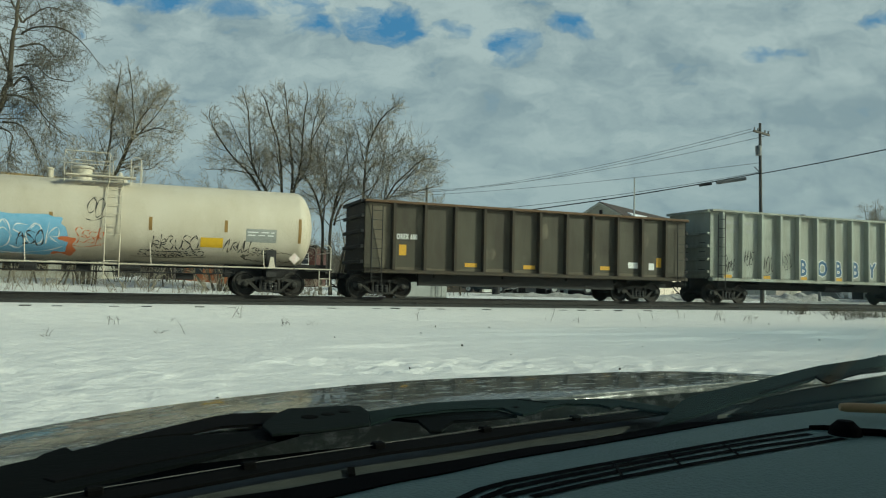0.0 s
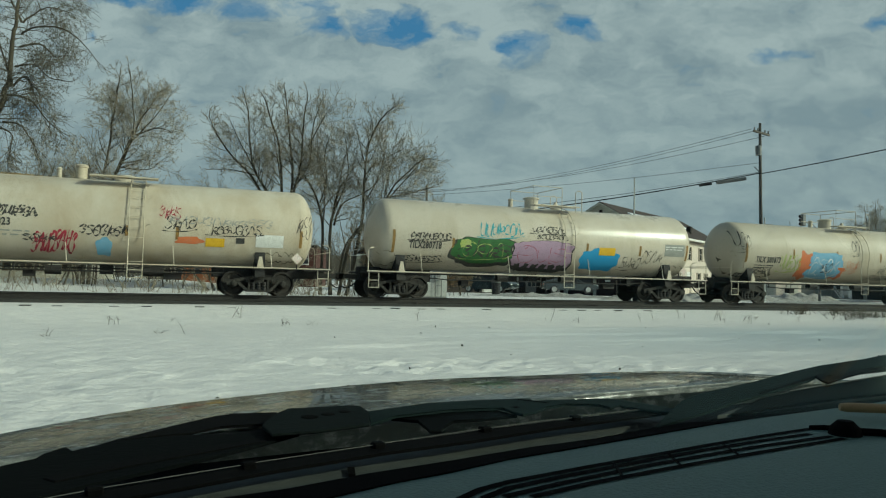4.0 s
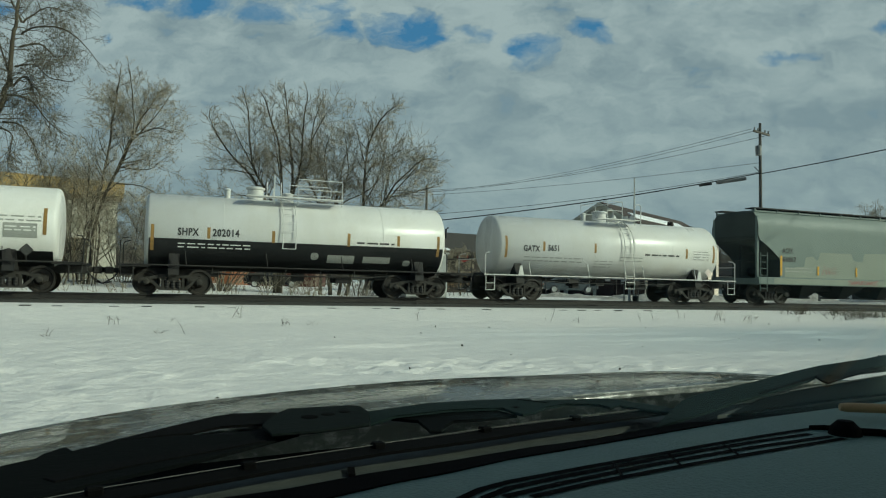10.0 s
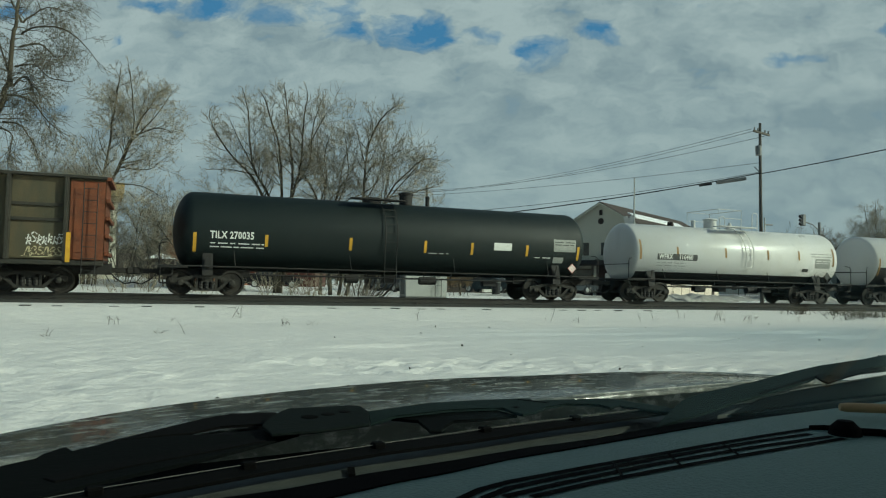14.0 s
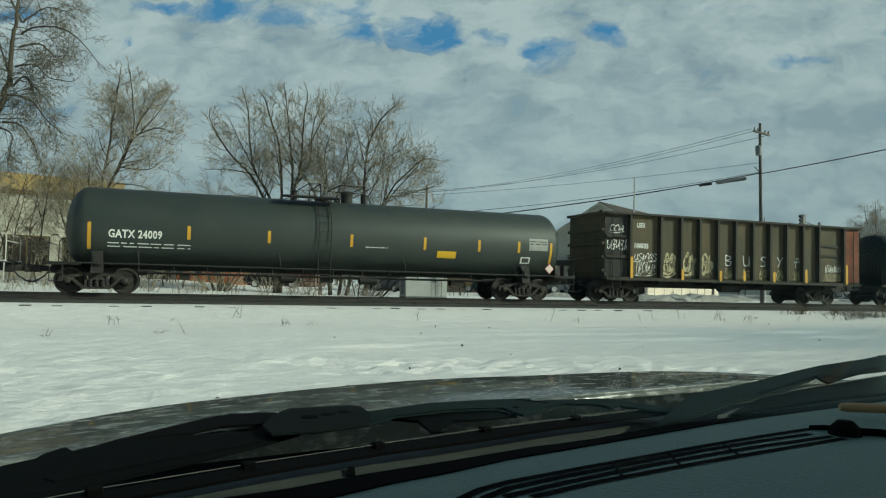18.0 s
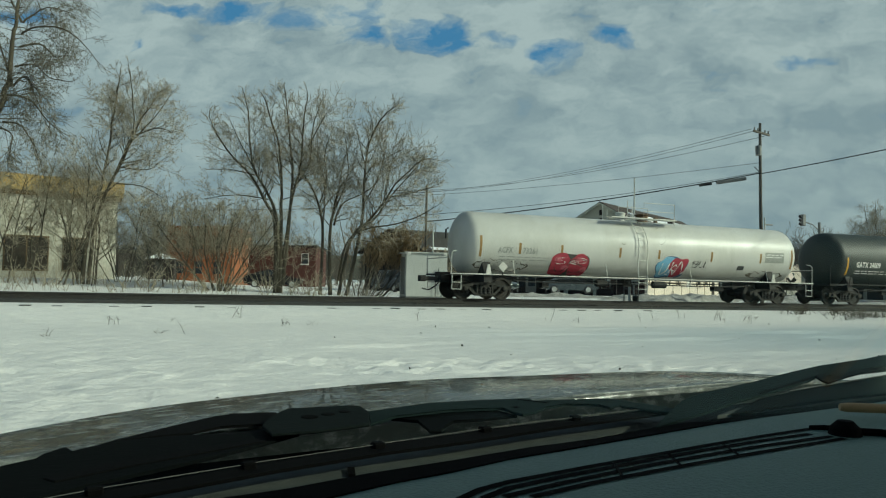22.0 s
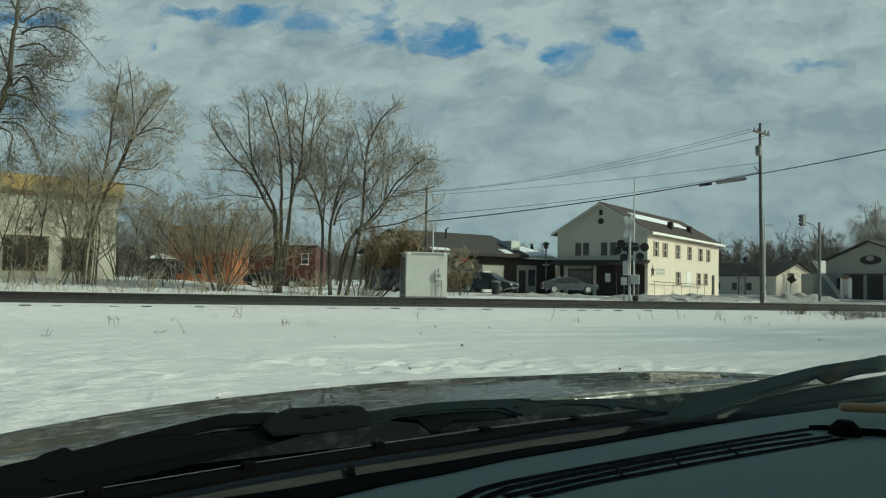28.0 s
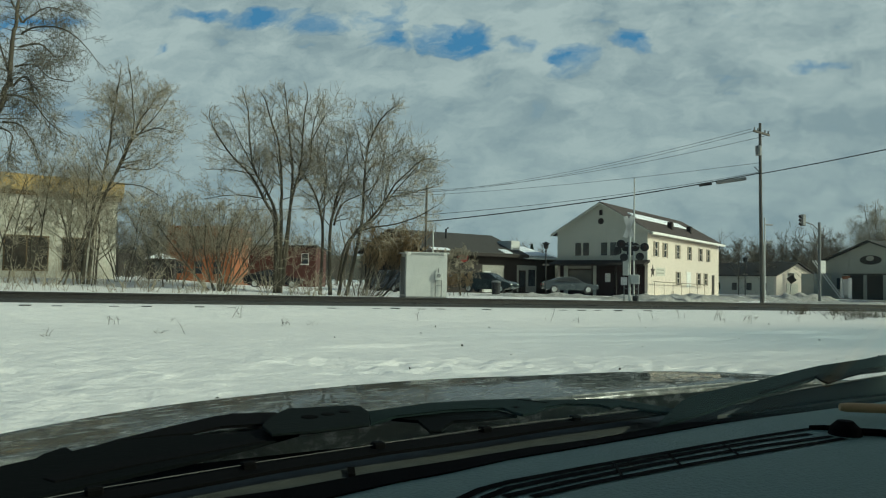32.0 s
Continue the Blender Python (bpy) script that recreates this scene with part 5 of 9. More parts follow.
part("lamp", lathe(bmesh.new(), [(0.0, 0.0), (0.0, 0.2), (0.03, 0.21), (0.04, 0.12), (0.16, 0.1), (0.2, 0)], "y", (-0.3, -0.15, 2.15), 20), CABLE, b)
for x, y, z in ((0.52, -0.1, 2.2), (-0.62, 0.1, 2.5)):
    l = part("lamp", lathe(bmesh.new(), [(0.0, 0.0), (0.0, 0.2), (0.03, 0.21), (0.04, 0.12), (0.18, 0.1), (0.22, 0)], "y", (x, y, z), 20), CABLE, b)
    part("visor", lathe(bmesh.new(), [(-0.22, 0.12), (-0.22, 0.13), (0.0, 0.14)], "y", (x, y, z), 16), CABLE, l)
part("bell", lathe(bmesh.new(), [(4.2, 0.0), (4.2, 0.13), (4.26, 0.12), (4.33, 0.0)], "z", (0, 0, 0), 16), GALV_DARK, b)
part("relay_box", bx(-0.35, -0.05, -0.12, 0.12, 1.2, 2.0, bevel=0.02), GALV, b)
part("gate_mechanism", bx(0.05, 0.5, -0.2, 0.15, 0.75, 1.25, bevel=0.03), GALV, b)
part("sign_panel", bx(-0.45, -0.12, -0.16, -0.13, 0.7, 1.1), WHITE_TRIM, b)
bm = bmesh.new()
tube(bm, [(-0.28, 0, -0.2), (-0.28, 0, 2.0)], 0.035)
tube(bm, [(0.45, 0, -0.2), (0.45, 0, 1.0)], 0.03)
for z in (0.2, 0.5):
    tube(bm, [(-0.28, 0, z), (0.45, 0, z)], 0.025)
part("access_ladder", bm, GALV_DARK, b)
part("counterweight", bx(0.16, 0.42, -0.12, 0.32, -0.15, 0.15, bevel=0.03), CABLE, b)

# wooden utility pole
b = thing("utility_pole", "tall weathered wooden utility pole with crossarm and transformer", "utility pole", pose(35.3, 35.5, 0.7))
bm = bmesh.new()
tube(bm, [(0, 0, -0.4), (-0.05, 0, 3), (-0.12, 0, 6), (-0.16, 0, 11.0)], 0.135, 12, 0.085)
part("pole", bm, POLE_WOOD, b, smooth=40)
part("crossarm", bx(-1.0, 1.0, -0.06, 0.06, 10.30, 10.42, bevel=0.01), POLE_WOOD, b).matrix_basis = pose(-0.16, -0.12, 0, 0, 0, 19)
for k in (-0.9, -0.45, 0.45, 0.9):
    part("insulator", lathe(bmesh.new(), [(10.42, 0.03), (10.5, 0.06), (10.54, 0.04), (10.58, 0.06), (10.62, 0)], "z", (k, 0, 0), 10), GALV_DARK, b).matrix_basis = pose(-0.16, -0.12, 0, 0, 0, 19)
part("transformer", lathe(bmesh.new(), [(8.9, 0), (8.9, 0.17), (9.5, 0.19), (9.52, 0.14), (9.58, 0)], "z", (-0.48, -0.2, 0), 16), GALV_DARK, b, smooth=40)
bm = bmesh.new()
tube(bm, [(-0.12, 0, 7.2), (-0.3, -0.1, 7.9), (-0.9, -0.3, 8.15)], 0.03)
part("cable_loop", bm, CABLE, b)
b2 = thing("utility_pole", "second grey pole behind with small brackets", "utility pole", pose(44.75, 44.75, 0.7))
bm = bmesh.new()
tube(bm, [(0, 0, -0.3), (0, 0, 6.2)], 0.07, 10, 0.06)
part("pole", bm, GALV, b2)
for z in (4.2, 5.6):
    part("bracket", bx(0.0, 0.8, -0.05, 0.05, z, z + 0.1), GALV_DARK, b2)
b3 = thing("utility_pole", "slender bare wooden pole by the signal cabinet", "utility pole", pose(16.4, 44.9, 0.7))
bm = bmesh.new()
tube(bm, [(0, 0, -0.3), (0, 0, 7.0)], 0.10, 10, 0.07)
part("pole", bm, POLE_WOOD, b3)
bm = bmesh.new()
tube(bm, [(0.35, -0.4, -0.3), (0.35, -0.4, 4.0)], 0.05, 8)
part("conduit", bm, GALV, b3)


def wire(name, label, a, b, sag, r):
    bm = bmesh.new()
    a, b = Vector(a), Vector(b)
    tube(bm, [a.lerp(b, k / 24) - Vector((0, 0, sag * 4 * (k / 24) * (1 - k / 24))) for k in range(25)], r, 5)
    tagged(part(name, bm, CABLE), label, "cable")


for dx, z, s in ((-0.8, 11.25, 1.30), (-0.4, 11.2, 1.40), (0.3, 10.9, 1.20)):
    wire("overhead_wire", "thin overhead electric wire between poles", (35.15 + dx, 35.4, z), (23.35 + dx, 87.10 - dx * 2, 12.30 + 0.25 * dx), s, 0.013)
wire("overhead_wire", "thin overhead electric wire between poles", (35.1, 35.4, 9.2), (12.6, 66.0, 8.6), 0.5, 0.012)
wire("telephone_cable", "thick black telephone cable sagging between poles", (35.1, 35.4, 8.55), (16.4, 44.9, 5.3), 0.25, 0.035)
wire("telephone_cable", "thick black telephone cable sagging between poles", (35.1, 35.4, 8.62), (16.4, 44.9, 5.75), 0.3, 0.015)
wire("telephone_cable", "thick black telephone cable sagging between poles", (35.1, 35.4, 8.5), (36.2, 19.0, 9.3), 0.12, 0.03)
wire("telephone_cable", "thin service cable running to the far street", (16.4, 44.9, 6.4), (-14, 60, 6.2), 0.4, 0.015)
for k, (w, r) in enumerate(((0.9, 0.11), (0.38, 0.09))):
    p = Vector((35.1, 35.4, 8.55)).lerp(Vector((16.4, 44.9, 5.3)), (0.085, 0.16)[k])
    ob = part("cable_splice_case", lathe(bmesh.new(), [(-w, 0), (-w, r), (w, r), (w, 0)], "x", (0, 0, 0), 10), (GALV_DARK, CABLE)[k])
    ob.matrix_basis = Matrix.Translation(p - Vector((0, 0, 0.22))) @ pose(0, 0, 0, 0, 8.8, 153)
    tagged(ob, "grey splice case hung on the telephone cable", "cable case")

# traffic signal on a mast arm, street lamps, warning sign
b = thing("traffic_light", "dark traffic signal on a curved mast arm", "traffic light", pose(48.8, 43.2, 0.7))
bm = bmesh.new()
tube(bm, [(0, 0, -0.3), (0, 0, 5.9)], 0.12, 10, 0.10)
part("mast", bm, GALV_DARK, b)
bm = bmesh.new()
tube(bm, [(0, 0, 5.2), (-0.5, 0.15, 5.7), (-1.2, 0.4, 5.95)], 0.045, 8)
part("arm", bm, GALV_DARK, b)
part("signal_head", bx(-1.45, -1.1, 0.25, 0.55, 5.6, 6.5, bevel=0.04), GALV_DARK, b)
for k in range(3):
    part("visor", lathe(bmesh.new(), [(0, 0.0), (0, 0.11), (-0.18, 0.11), (-0.18, 0.10), (-0.02, 0.10), (-0.02, 0)], "x", (-1.45, 0.4, 5.75 + 0.29 * k), 12), CABLE, b)
part("sign_panel", bx(0.05, 0.6, -0.06, -0.03, 1.9, 2.9), GALV, b)
for x, y, h, lab in ((52.3, 54.7, 3.0, "dark lantern street lamp in the snow"), (28.7, 51.0, 3.4, "dark lantern street lamp before the shops")):
    l = thing("street_lamp", lab, "street lamp", pose(x, y, 0.7), group="lantern lamps")
    bm = bmesh.new()
    tube(bm, [(0, 0, -0.3), (0, 0, h)], 0.05, 8)
    part("post", bm, CABLE, l)
    part("lantern", lathe(bmesh.new(), [(h, 0.05), (h + 0.1, 0.18), (h + 0.42, 0.22), (h + 0.44, 0.36), (h + 0.56, 0.1), (h + 0.62, 0)], "z", (0, 0, 0), 12), CABLE, l)
    part("banner_arm", bx(-0.3, 0.3, -0.03, 0.03, h * 0.62, h * 0.66), CABLE, l)
b = thing("warning_sign", "back of a diamond warning sign on a leaning post", "sign", pose(56.3, 53.2, 0.7, 0, 6, -40))
part("panel", prism(bmesh.new(), [(-0.45, 1.5), (0, 1.05), (0.45, 1.5), (0, 1.95)], -0.02, 0.0), DARK_BROWN, b)
bm = bmesh.new()
tube(bm, [(0, 0.03, -0.3), (0, 0.03, 1.9)], 0.04)
part("post", bm, GALV_DARK, b)
b = thing("display_rack", "white-posted display rack before the grey shop", "rack", pose(60.5, 50.6, 0.7, 0, 0, -10))
for y in (-0.5, 0.5):
    part("post", bx(-0.12, 0.12, y - 0.1, y + 0.1, -0.2, 1.7), WHITE_TRIM, b)
part("panel", bx(-0.03, 0.03, -0.4, 0.4, 0.1, 1.6), GALV, b)
part("header", bx(-0.05, 0.05, -0.45, 0.45, 1.6, 1.9), ORANGE_BRICK, b)


# ---- parked cars ----
def parked_car(at, label, paint, length=4.6, height=1.45, wagon=False):
    c = thing("car", label, "car", at, group="cars parked by the shops")
    h, L = height, length
    q = h / 1.42
    prof = [(0.0, 0.38), (0.0, 0.60), (0.04, 0.72), (0.14, 0.81), (0.26, 0.91), (0.36, 1.22), (0.44, 1.37), (0.54, 1.42)]
    prof += [(0.80, 1.38), (0.92, 1.22), (0.97, 0.95), (1.0, 0.86)] if wagon else [(0.64, 1.39), (0.75, 1.27), (0.86, 1.07), (0.95, 1.01), (0.995, 0.90)]
    prof = [(x * L, z * q) for x, z in prof] + [(L, 0.55), (0.99 * L, 0.32), (0.88 * L, 0.24), (0.12 * L, 0.24)]
    bm = bmesh.new()
    n = len(prof)
    rings = []
    for y, inset in ((-0.86, 0.06), (-0.80, 0.0), (0.80, 0.0), (0.86, 0.06)):
        rings.append([bm.verts.new((x - L / 2, y * (0.82 if z > h * 0.75 else 1.0), z - (inset if z > 0.5 else -inset * 0.4))) for x, z in prof])
    for a, b in zip(rings, rings[1:]):
        for i in range(n):
            bm.faces.new((a[i], a[(i + 1) % n], b[(i + 1) % n], b[i]))
    bm.faces.new(rings[0])
    bm.faces.new(rings[-1][::-1])
    part("body", bm, paint, c, smooth=35)
    for s in (-1, 1):
        g = [(0.30, 0.94), (0.385, 1.21), (0.46, 1.31), (0.60, 1.32)] + ([(0.80, 1.29), (0.90, 1.15), (0.93, 0.97)] if wagon else [(0.71, 1.22), (0.80, 1.03)])
        g = [(x * L, z * q) for x, z in g]
        y = s * 0.84
        part("side_window", prism(bmesh.new(), [(x - L / 2, z) for x, z in g], y, y + s * 0.02), WINDOW, c)
        for wx in (0.19 * L, 0.81 * L):
            w = part("wheel", lathe(bmesh.new(), [(s * 0.66, 0.0), (s * 0.66, 0.33), (s * 0.86, 0.33), (s * 0.88, 0.27), (s * 0.87, 0.0)], "y", (wx - L / 2, 0, 0.31), 20), CABLE, c)
            part("rim", lathe(bmesh.new(), [(s * 0.875, 0.0), (s * 0.885, 0.2), (s * 0.87, 0.22)], "y", (wx - L / 2, 0, 0.31), 14), GALV, w)
        part("headlight", bx(-L / 2 - 0.01, -L / 2 + 0.12, *sorted((s * 0.5, s * 0.76)), 0.6, 0.72, bevel=0.02), GALV, c)
        part("tail_light", bx(L / 2 - 0.08, L / 2 + 0.005, *sorted((s * 0.5, s * 0.76)), 0.62, 0.78, bevel=0.02), RED_PAINT, c)
    bm = bmesh.new()
    ws = [bm.verts.new(p) for p in ((0.27 * L - L / 2, -0.7, 0.94 * q), (0.27 * L - L / 2, 0.7, 0.94 * q), (0.425 * L - L / 2, 0.58, 1.34 * q), (0.425 * L - L / 2, -0.58, 1.34 * q))]
    bm.faces.new(ws)
    bmesh.ops.solidify(bm, geom=bm.faces, thickness=0.03)
    part("windscreen", bm, WINDOW, c).matrix_basis = pose(-0.02, 0, 0.02)
    return c


CAR_GREY = surf("silver_grey_car_paint", (0.13, 0.14, 0.135), (0.11, 0.12, 0.115), 0.25, metal=0.5, scale=1, bump=0.0)
CAR_GREEN = surf("dark_green_car_paint", (0.035, 0.05, 0.05), (0.05, 0.06, 0.06), 0.25, metal=0.3, scale=1, bump=0.0)
CAR_BLACK = surf("black_car_paint", (0.02, 0.02, 0.022), rough=0.2, scale=1, bump=0.0)
parked_car(pose(31.5, 52.1, 0.66, 0, 0, 160), "grey saloon parked before the shops", CAR_GREY, 4.4, 1.34)
parked_car(pose(25.3, 54.2, 0.62, 0, 0, 128), "dark green estate car with snow on its windscreen", CAR_GREEN, 4.6, 1.6, True)
parked_car(pose(16.8, 52.5, 0.62, 0, 0, 100), "black car half hidden behind the shrubs", CAR_BLACK, 4.6, 1.6, True)
parked_car(pose(9.0, 60.0, 0.70, 0, 0, 170), "dark car parked by the brick building", CAR_BLACK)


def snow_bank(x, y, ln, wd, ht, rz, seed, label="heap of ploughed grey snow"):
    bm = bmesh.new()
    nx, ny = 28, 10
    g = []
    for j in range(ny + 1):
        row = []
        for i in range(nx + 1):
            u, v = 2 * i / nx - 1, 2 * j / ny - 1
            k = max(0.0, 1 - abs(u) ** 3) * max(0.0, 1 - v * v)
            z = ht * k * (0.75 + 0.6 * noise.noise(Vector((u * ln * 0.6 + seed, v * wd * 0.8, seed)))) + 0.12 * k * noise.noise(Vector((u * ln * 2.2, v * wd * 2.5, seed)))
            row.append(bm.verts.new((u * ln / 2, v * wd / 2, z - 0.08)))
        g.append(row)
    for j in range(ny):
        for i in range(nx):
            bm.faces.new((g[j][i], g[j][i + 1], g[j + 1][i + 1], g[j + 1][i]))
    ob = part("snow_bank", bm, DIRTY_SNOW, smooth=60)
    ob.matrix_basis = pose(x, y, 0.62 + GRADE * x, 0, 0, rz)
    tagged(ob, label, "snow bank")


snow_bank(34.5, 42.5, 15, 3.0, 0.6, 10, 1.3)
snow_bank(29.0, 40.5, 5, 2.0, 0.45, 0, 2.1)
snow_bank(45.0, 47.0, 10, 3.0, 0.55, 10, 3.7)
snow_bank(55.0, 50.5, 7, 3.0, 0.85, -10, 4.9)
snow_bank(26.0, 46.5, 12, 2.5, 0.4, -10, 5.5, "low ridge of ploughed snow along the street")
snow_bank(-2, 47.5, 18, 3.0, 0.5, 8, 6.5, "low ridge of snow before the shop building")
snow_bank(44.5, 40.0, 24, 7.0, 0.22, 18, 7.7, "trampled brown slush beside the crossing")
snow_bank(33.0, 39.0, 9, 1.6, 0.5, 8, 8.3, "crusty heap of dirty snow beside the signal")
b = thing("litter_bin", "dark round litter bin standing on the snowy pavement", "bin", pose(24.5, 51.2, 0.62))
part("drum", lathe(bmesh.new(), [(-0.1, 0), (-0.1, 0.3), (0.75, 0.36), (0.8, 0.36), (0.8, 0.0)], "z", (0, 0, 0), 16), CABLE, b, smooth=40)
part("lid", lathe(bmesh.new(), [(0.8, 0.38), (0.86, 0.38), (0.95, 0.2), (0.97, 0)], "z", (0, 0, 0), 16), GALV_DARK, b, smooth=40)


# ---- bare winter trees and shrubs ----
BARK = surf("grey_brown_bark", (0.105, 0.09, 0.062), (0.07, 0.06, 0.044), 0.95, scale=3, streak=4, bump=0.5)
TWIG = surf("twig_bark", (0.38, 0.335, 0.25), (0.26, 0.225, 0.165), 0.9, scale=3, bump=0.0)
TWIG_DARK = surf("dark_twig_bark", (0.15, 0.135, 0.10), (0.10, 0.09, 0.068), 0.9, scale=3, bump=0.0)
TWIG_TAN = surf("tan_willow_twigs", (0.30, 0.21, 0.115), (0.21, 0.15, 0.085), 0.9, scale=3, bump=0.0)
WOODS = surf("far_bare_woods", (0.15, 0.13, 0.105), (0.11, 0.098, 0.08), 0.95, scale=0.3, bump=0.0)
CONIFER = surf("conifer_needles", (0.03, 0.045, 0.025), (0.02, 0.032, 0.02), 0.9, scale=3, bump=0.0)


class Sticks:
    """Collects tapered round sticks as raw vertices and faces."""
    def __init__(self):
        self.v, self.f = [], []

    def add(self, pts, radii, n):
        base = len(self.v)
        for i, p in enumerate(pts):
            d = (pts[min(i + 1, len(pts) - 1)] - pts[max(i - 1, 0)]).normalized()
            u = d.cross(Vector((0.3, 1, 0.2))).normalized()
            w = d.cross(u)
            for k in range(n):
                a = 2 * math.pi * k / n
                self.v.append(p + (u * math.cos(a) + w * math.sin(a)) * radii[i])
        for i in range(len(pts) - 1):
            for k in range(n):
                a, b = base + i * n + k, base + i * n + (k + 1) % n
                self.f.append((a, b, b + n, a + n))

    def link(self, name, material, parent=None, label=""):
        me = bpy.data.meshes.new(name)
        me.from_pydata(self.v, [], self.f)
        me.shade_smooth()
        me.materials.append(material)
        ob = new(name, me)
        ob.parent = parent
        if label:
            ob["label"] = label
        return ob


def grow(rnd, stores, start, way, length, radius, level, last, lift, spread, kids, droop=0.0, stretch=0.0):
    """One branch and, along it, its side branches; thin ones go to the last store."""
    n = (7, 6, 5, 4, 3)[min(level, 4)]
    seg = length / n
    pts, radii = [start.copy()], [radius]
    p, d = start.copy(), way.normalized()
    for i in range(n):
        d = (d + Vector((rnd.gauss(0, 0.10 + 0.03 * level), rnd.gauss(0, 0.10 + 0.03 * level), rnd.gauss(0, 0.08 + 0.03 * level) + lift * 0.10 - droop * (0.03 if level == 0 else 0.17) * (i / n)))).normalized()
        p = p + d * seg
        pts.append(p.copy())
        radii.append(max(0.0078, radius * (1 - 0.78 * (i + 1) / n)))
    stores[min(level, len(stores) - 1)].add(pts, radii, 7 if radius > 0.06 else (4 if radius > 0.02 else 3))
    if level >= last:
        return
    count = kids[min(level, len(kids) - 1)]
    if stretch:
        count = max(2, round(count * min(1.0, length / (1.8 if level == 1 else 0.8))))
    for k in range(count):
        u = 0.30 + 0.69 * (k + rnd.random()) / count
        i = min(n - 1, int(u * n))
        q = pts[i].lerp(pts[i + 1], u * n - i)
        ax = (pts[i + 1] - pts[i]).normalized()
        side = ax.cross(Vector((rnd.gauss(0, 1), rnd.gauss(0, 1), rnd.gauss(0, 1)))).normalized()
        sp = min(0.70, spread + 0.07 * level)
        w = (ax * (1 - sp) + side * sp * rnd.uniform(0.8, 1.4) + Vector((0, 0, 0.14 * lift))).normalized()
        grow(rnd, stores, q, w, length * rnd.uniform(0.30, 0.56) * (1.22 - 0.62 * u) * (stretch or 1.0), max(0.0105, radii[i] * 0.50), level + 1, last, lift, spread, kids, droop, stretch)


VIEW_R = Vector((math.cos(YAW), -math.sin(YAW), 0))
VIEW_F = Vector((math.sin(YAW), math.cos(YAW), 0))


def tree(name, label, at, limbs, seed, kids=(7, 6, 5), last=3, lift=0.6, spread=0.5, droop=0.0, twig=None, category="tree"):
    """limbs: (foot across, lean across, lean away, height, thickness): each a leader from the ground or the crotch."""
    rnd = random.Random(seed)
    t = thing(name, label, category, pose(*at))
    trunk, limb, crown = Sticks(), Sticks(), Sticks()
    for f, lean, away, h, r, z0 in limbs:
        way = VIEW_R * lean + VIEW_F * away + Vector((0, 0, 1))
        grow(rnd, (trunk, limb, crown), VIEW_R * f + Vector((0, 0, z0)), way, (h - z0) * 0.93 * math.sqrt(1 + lean * lean), r * 0.72, 0, last, lift, spread, kids, droop)
    trunk.link("trunk", BARK, t)
    limb.link("limb", BARK, t)
    crown.link("crown", twig or TWIG, t, "leafless twigs")
    return t


def limb_tree(name, label, at, limbs, seed, per=4.2, reach=2.9, lift=0.3, droop=0.0, spread=0.42, kids=(0, 9, 5), twig=None):
    """A tree drawn by its main limbs. limbs: foot radius, tip radius, then (across, height) stations; side branches and twigs grow along them."""
    rnd = random.Random(seed)
    t = thing(name, label, "tree", pose(*at))
    trunk, limb, crown = Sticks(), Sticks(), Sticks()
    for r0, r1, st in limbs:
        slope = rnd.gauss(0, 0.02 if r0 > 0.11 else 0.2)
        pts = []
        q = [st[0]] + list(st) + [st[-1]]
        for i in range(len(st) - 1):
            p0, p1, p2, p3 = q[i:i + 4]
            for k in range(4):
                u = k / 4
                a, h = (0.5 * (2 * p1[c] + (p2[c] - p0[c]) * u + (2 * p0[c] - 5 * p1[c] + 4 * p2[c] - p3[c]) * u * u + (3 * p1[c] - p0[c] - 3 * p2[c] + p3[c]) * u ** 3) for c in (0, 1))
                pts.append((a, h))
        pts.append(st[-1])
        run = [VIEW_R * a + VIEW_F * (slope * (h - st[0][1]) + 0.05 * rnd.gauss(0, 1)) + Vector((0, 0, h)) for a, h in pts]
        n = len(run) - 1
        radii = [0.75 * (r0 + (r1 - r0) * (i / n) ** 0.7) for i in range(n + 1)]
        (trunk if r0 > 0.11 else limb).add(run, radii, 8)
        whole = sum((b - a).length for a, b in zip(run, run[1:]))
        first = 0.30 if r0 > 0.11 else 0.08
        for j in range(int(whole * per * (1 - first))):
            u = first + (1 - first) * (j + rnd.random()) / (whole * per * (1 - first))
            i = min(n - 1, int(u * n))
            p = run[i].lerp(run[i + 1], u * n - i)
            ax = (run[i + 1] - run[i]).normalized()
            side = ax.cross(Vector((rnd.gauss(0, 1), rnd.gauss(0, 1), rnd.gauss(0, 1)))).normalized()
            w = (ax * 0.6 + side * rnd.uniform(0.6, 1.2) + Vector((0, 0, 0.5 * lift - 0.35 * droop))).normalized()
            ln = reach * rnd.uniform(0.3, 1.0) * (1.1 - 0.80 * u)
            grow(rnd, (trunk, limb, crown), p, w, ln, min(0.030, max(0.013, radii[i] * 0.45)), 1, 3, lift, spread, kids, droop, 1.5)
        grow(rnd, (trunk, limb, crown), run[-1], run[-1] - run[-2], 0.7, r1, 1, 3, lift, spread, kids, droop, 1.5)
    trunk.link("trunk", BARK, t)
    limb.link("limb", BARK, t)
    crown.link("crown", twig or TWIG, t, "leafless twigs")
    return t


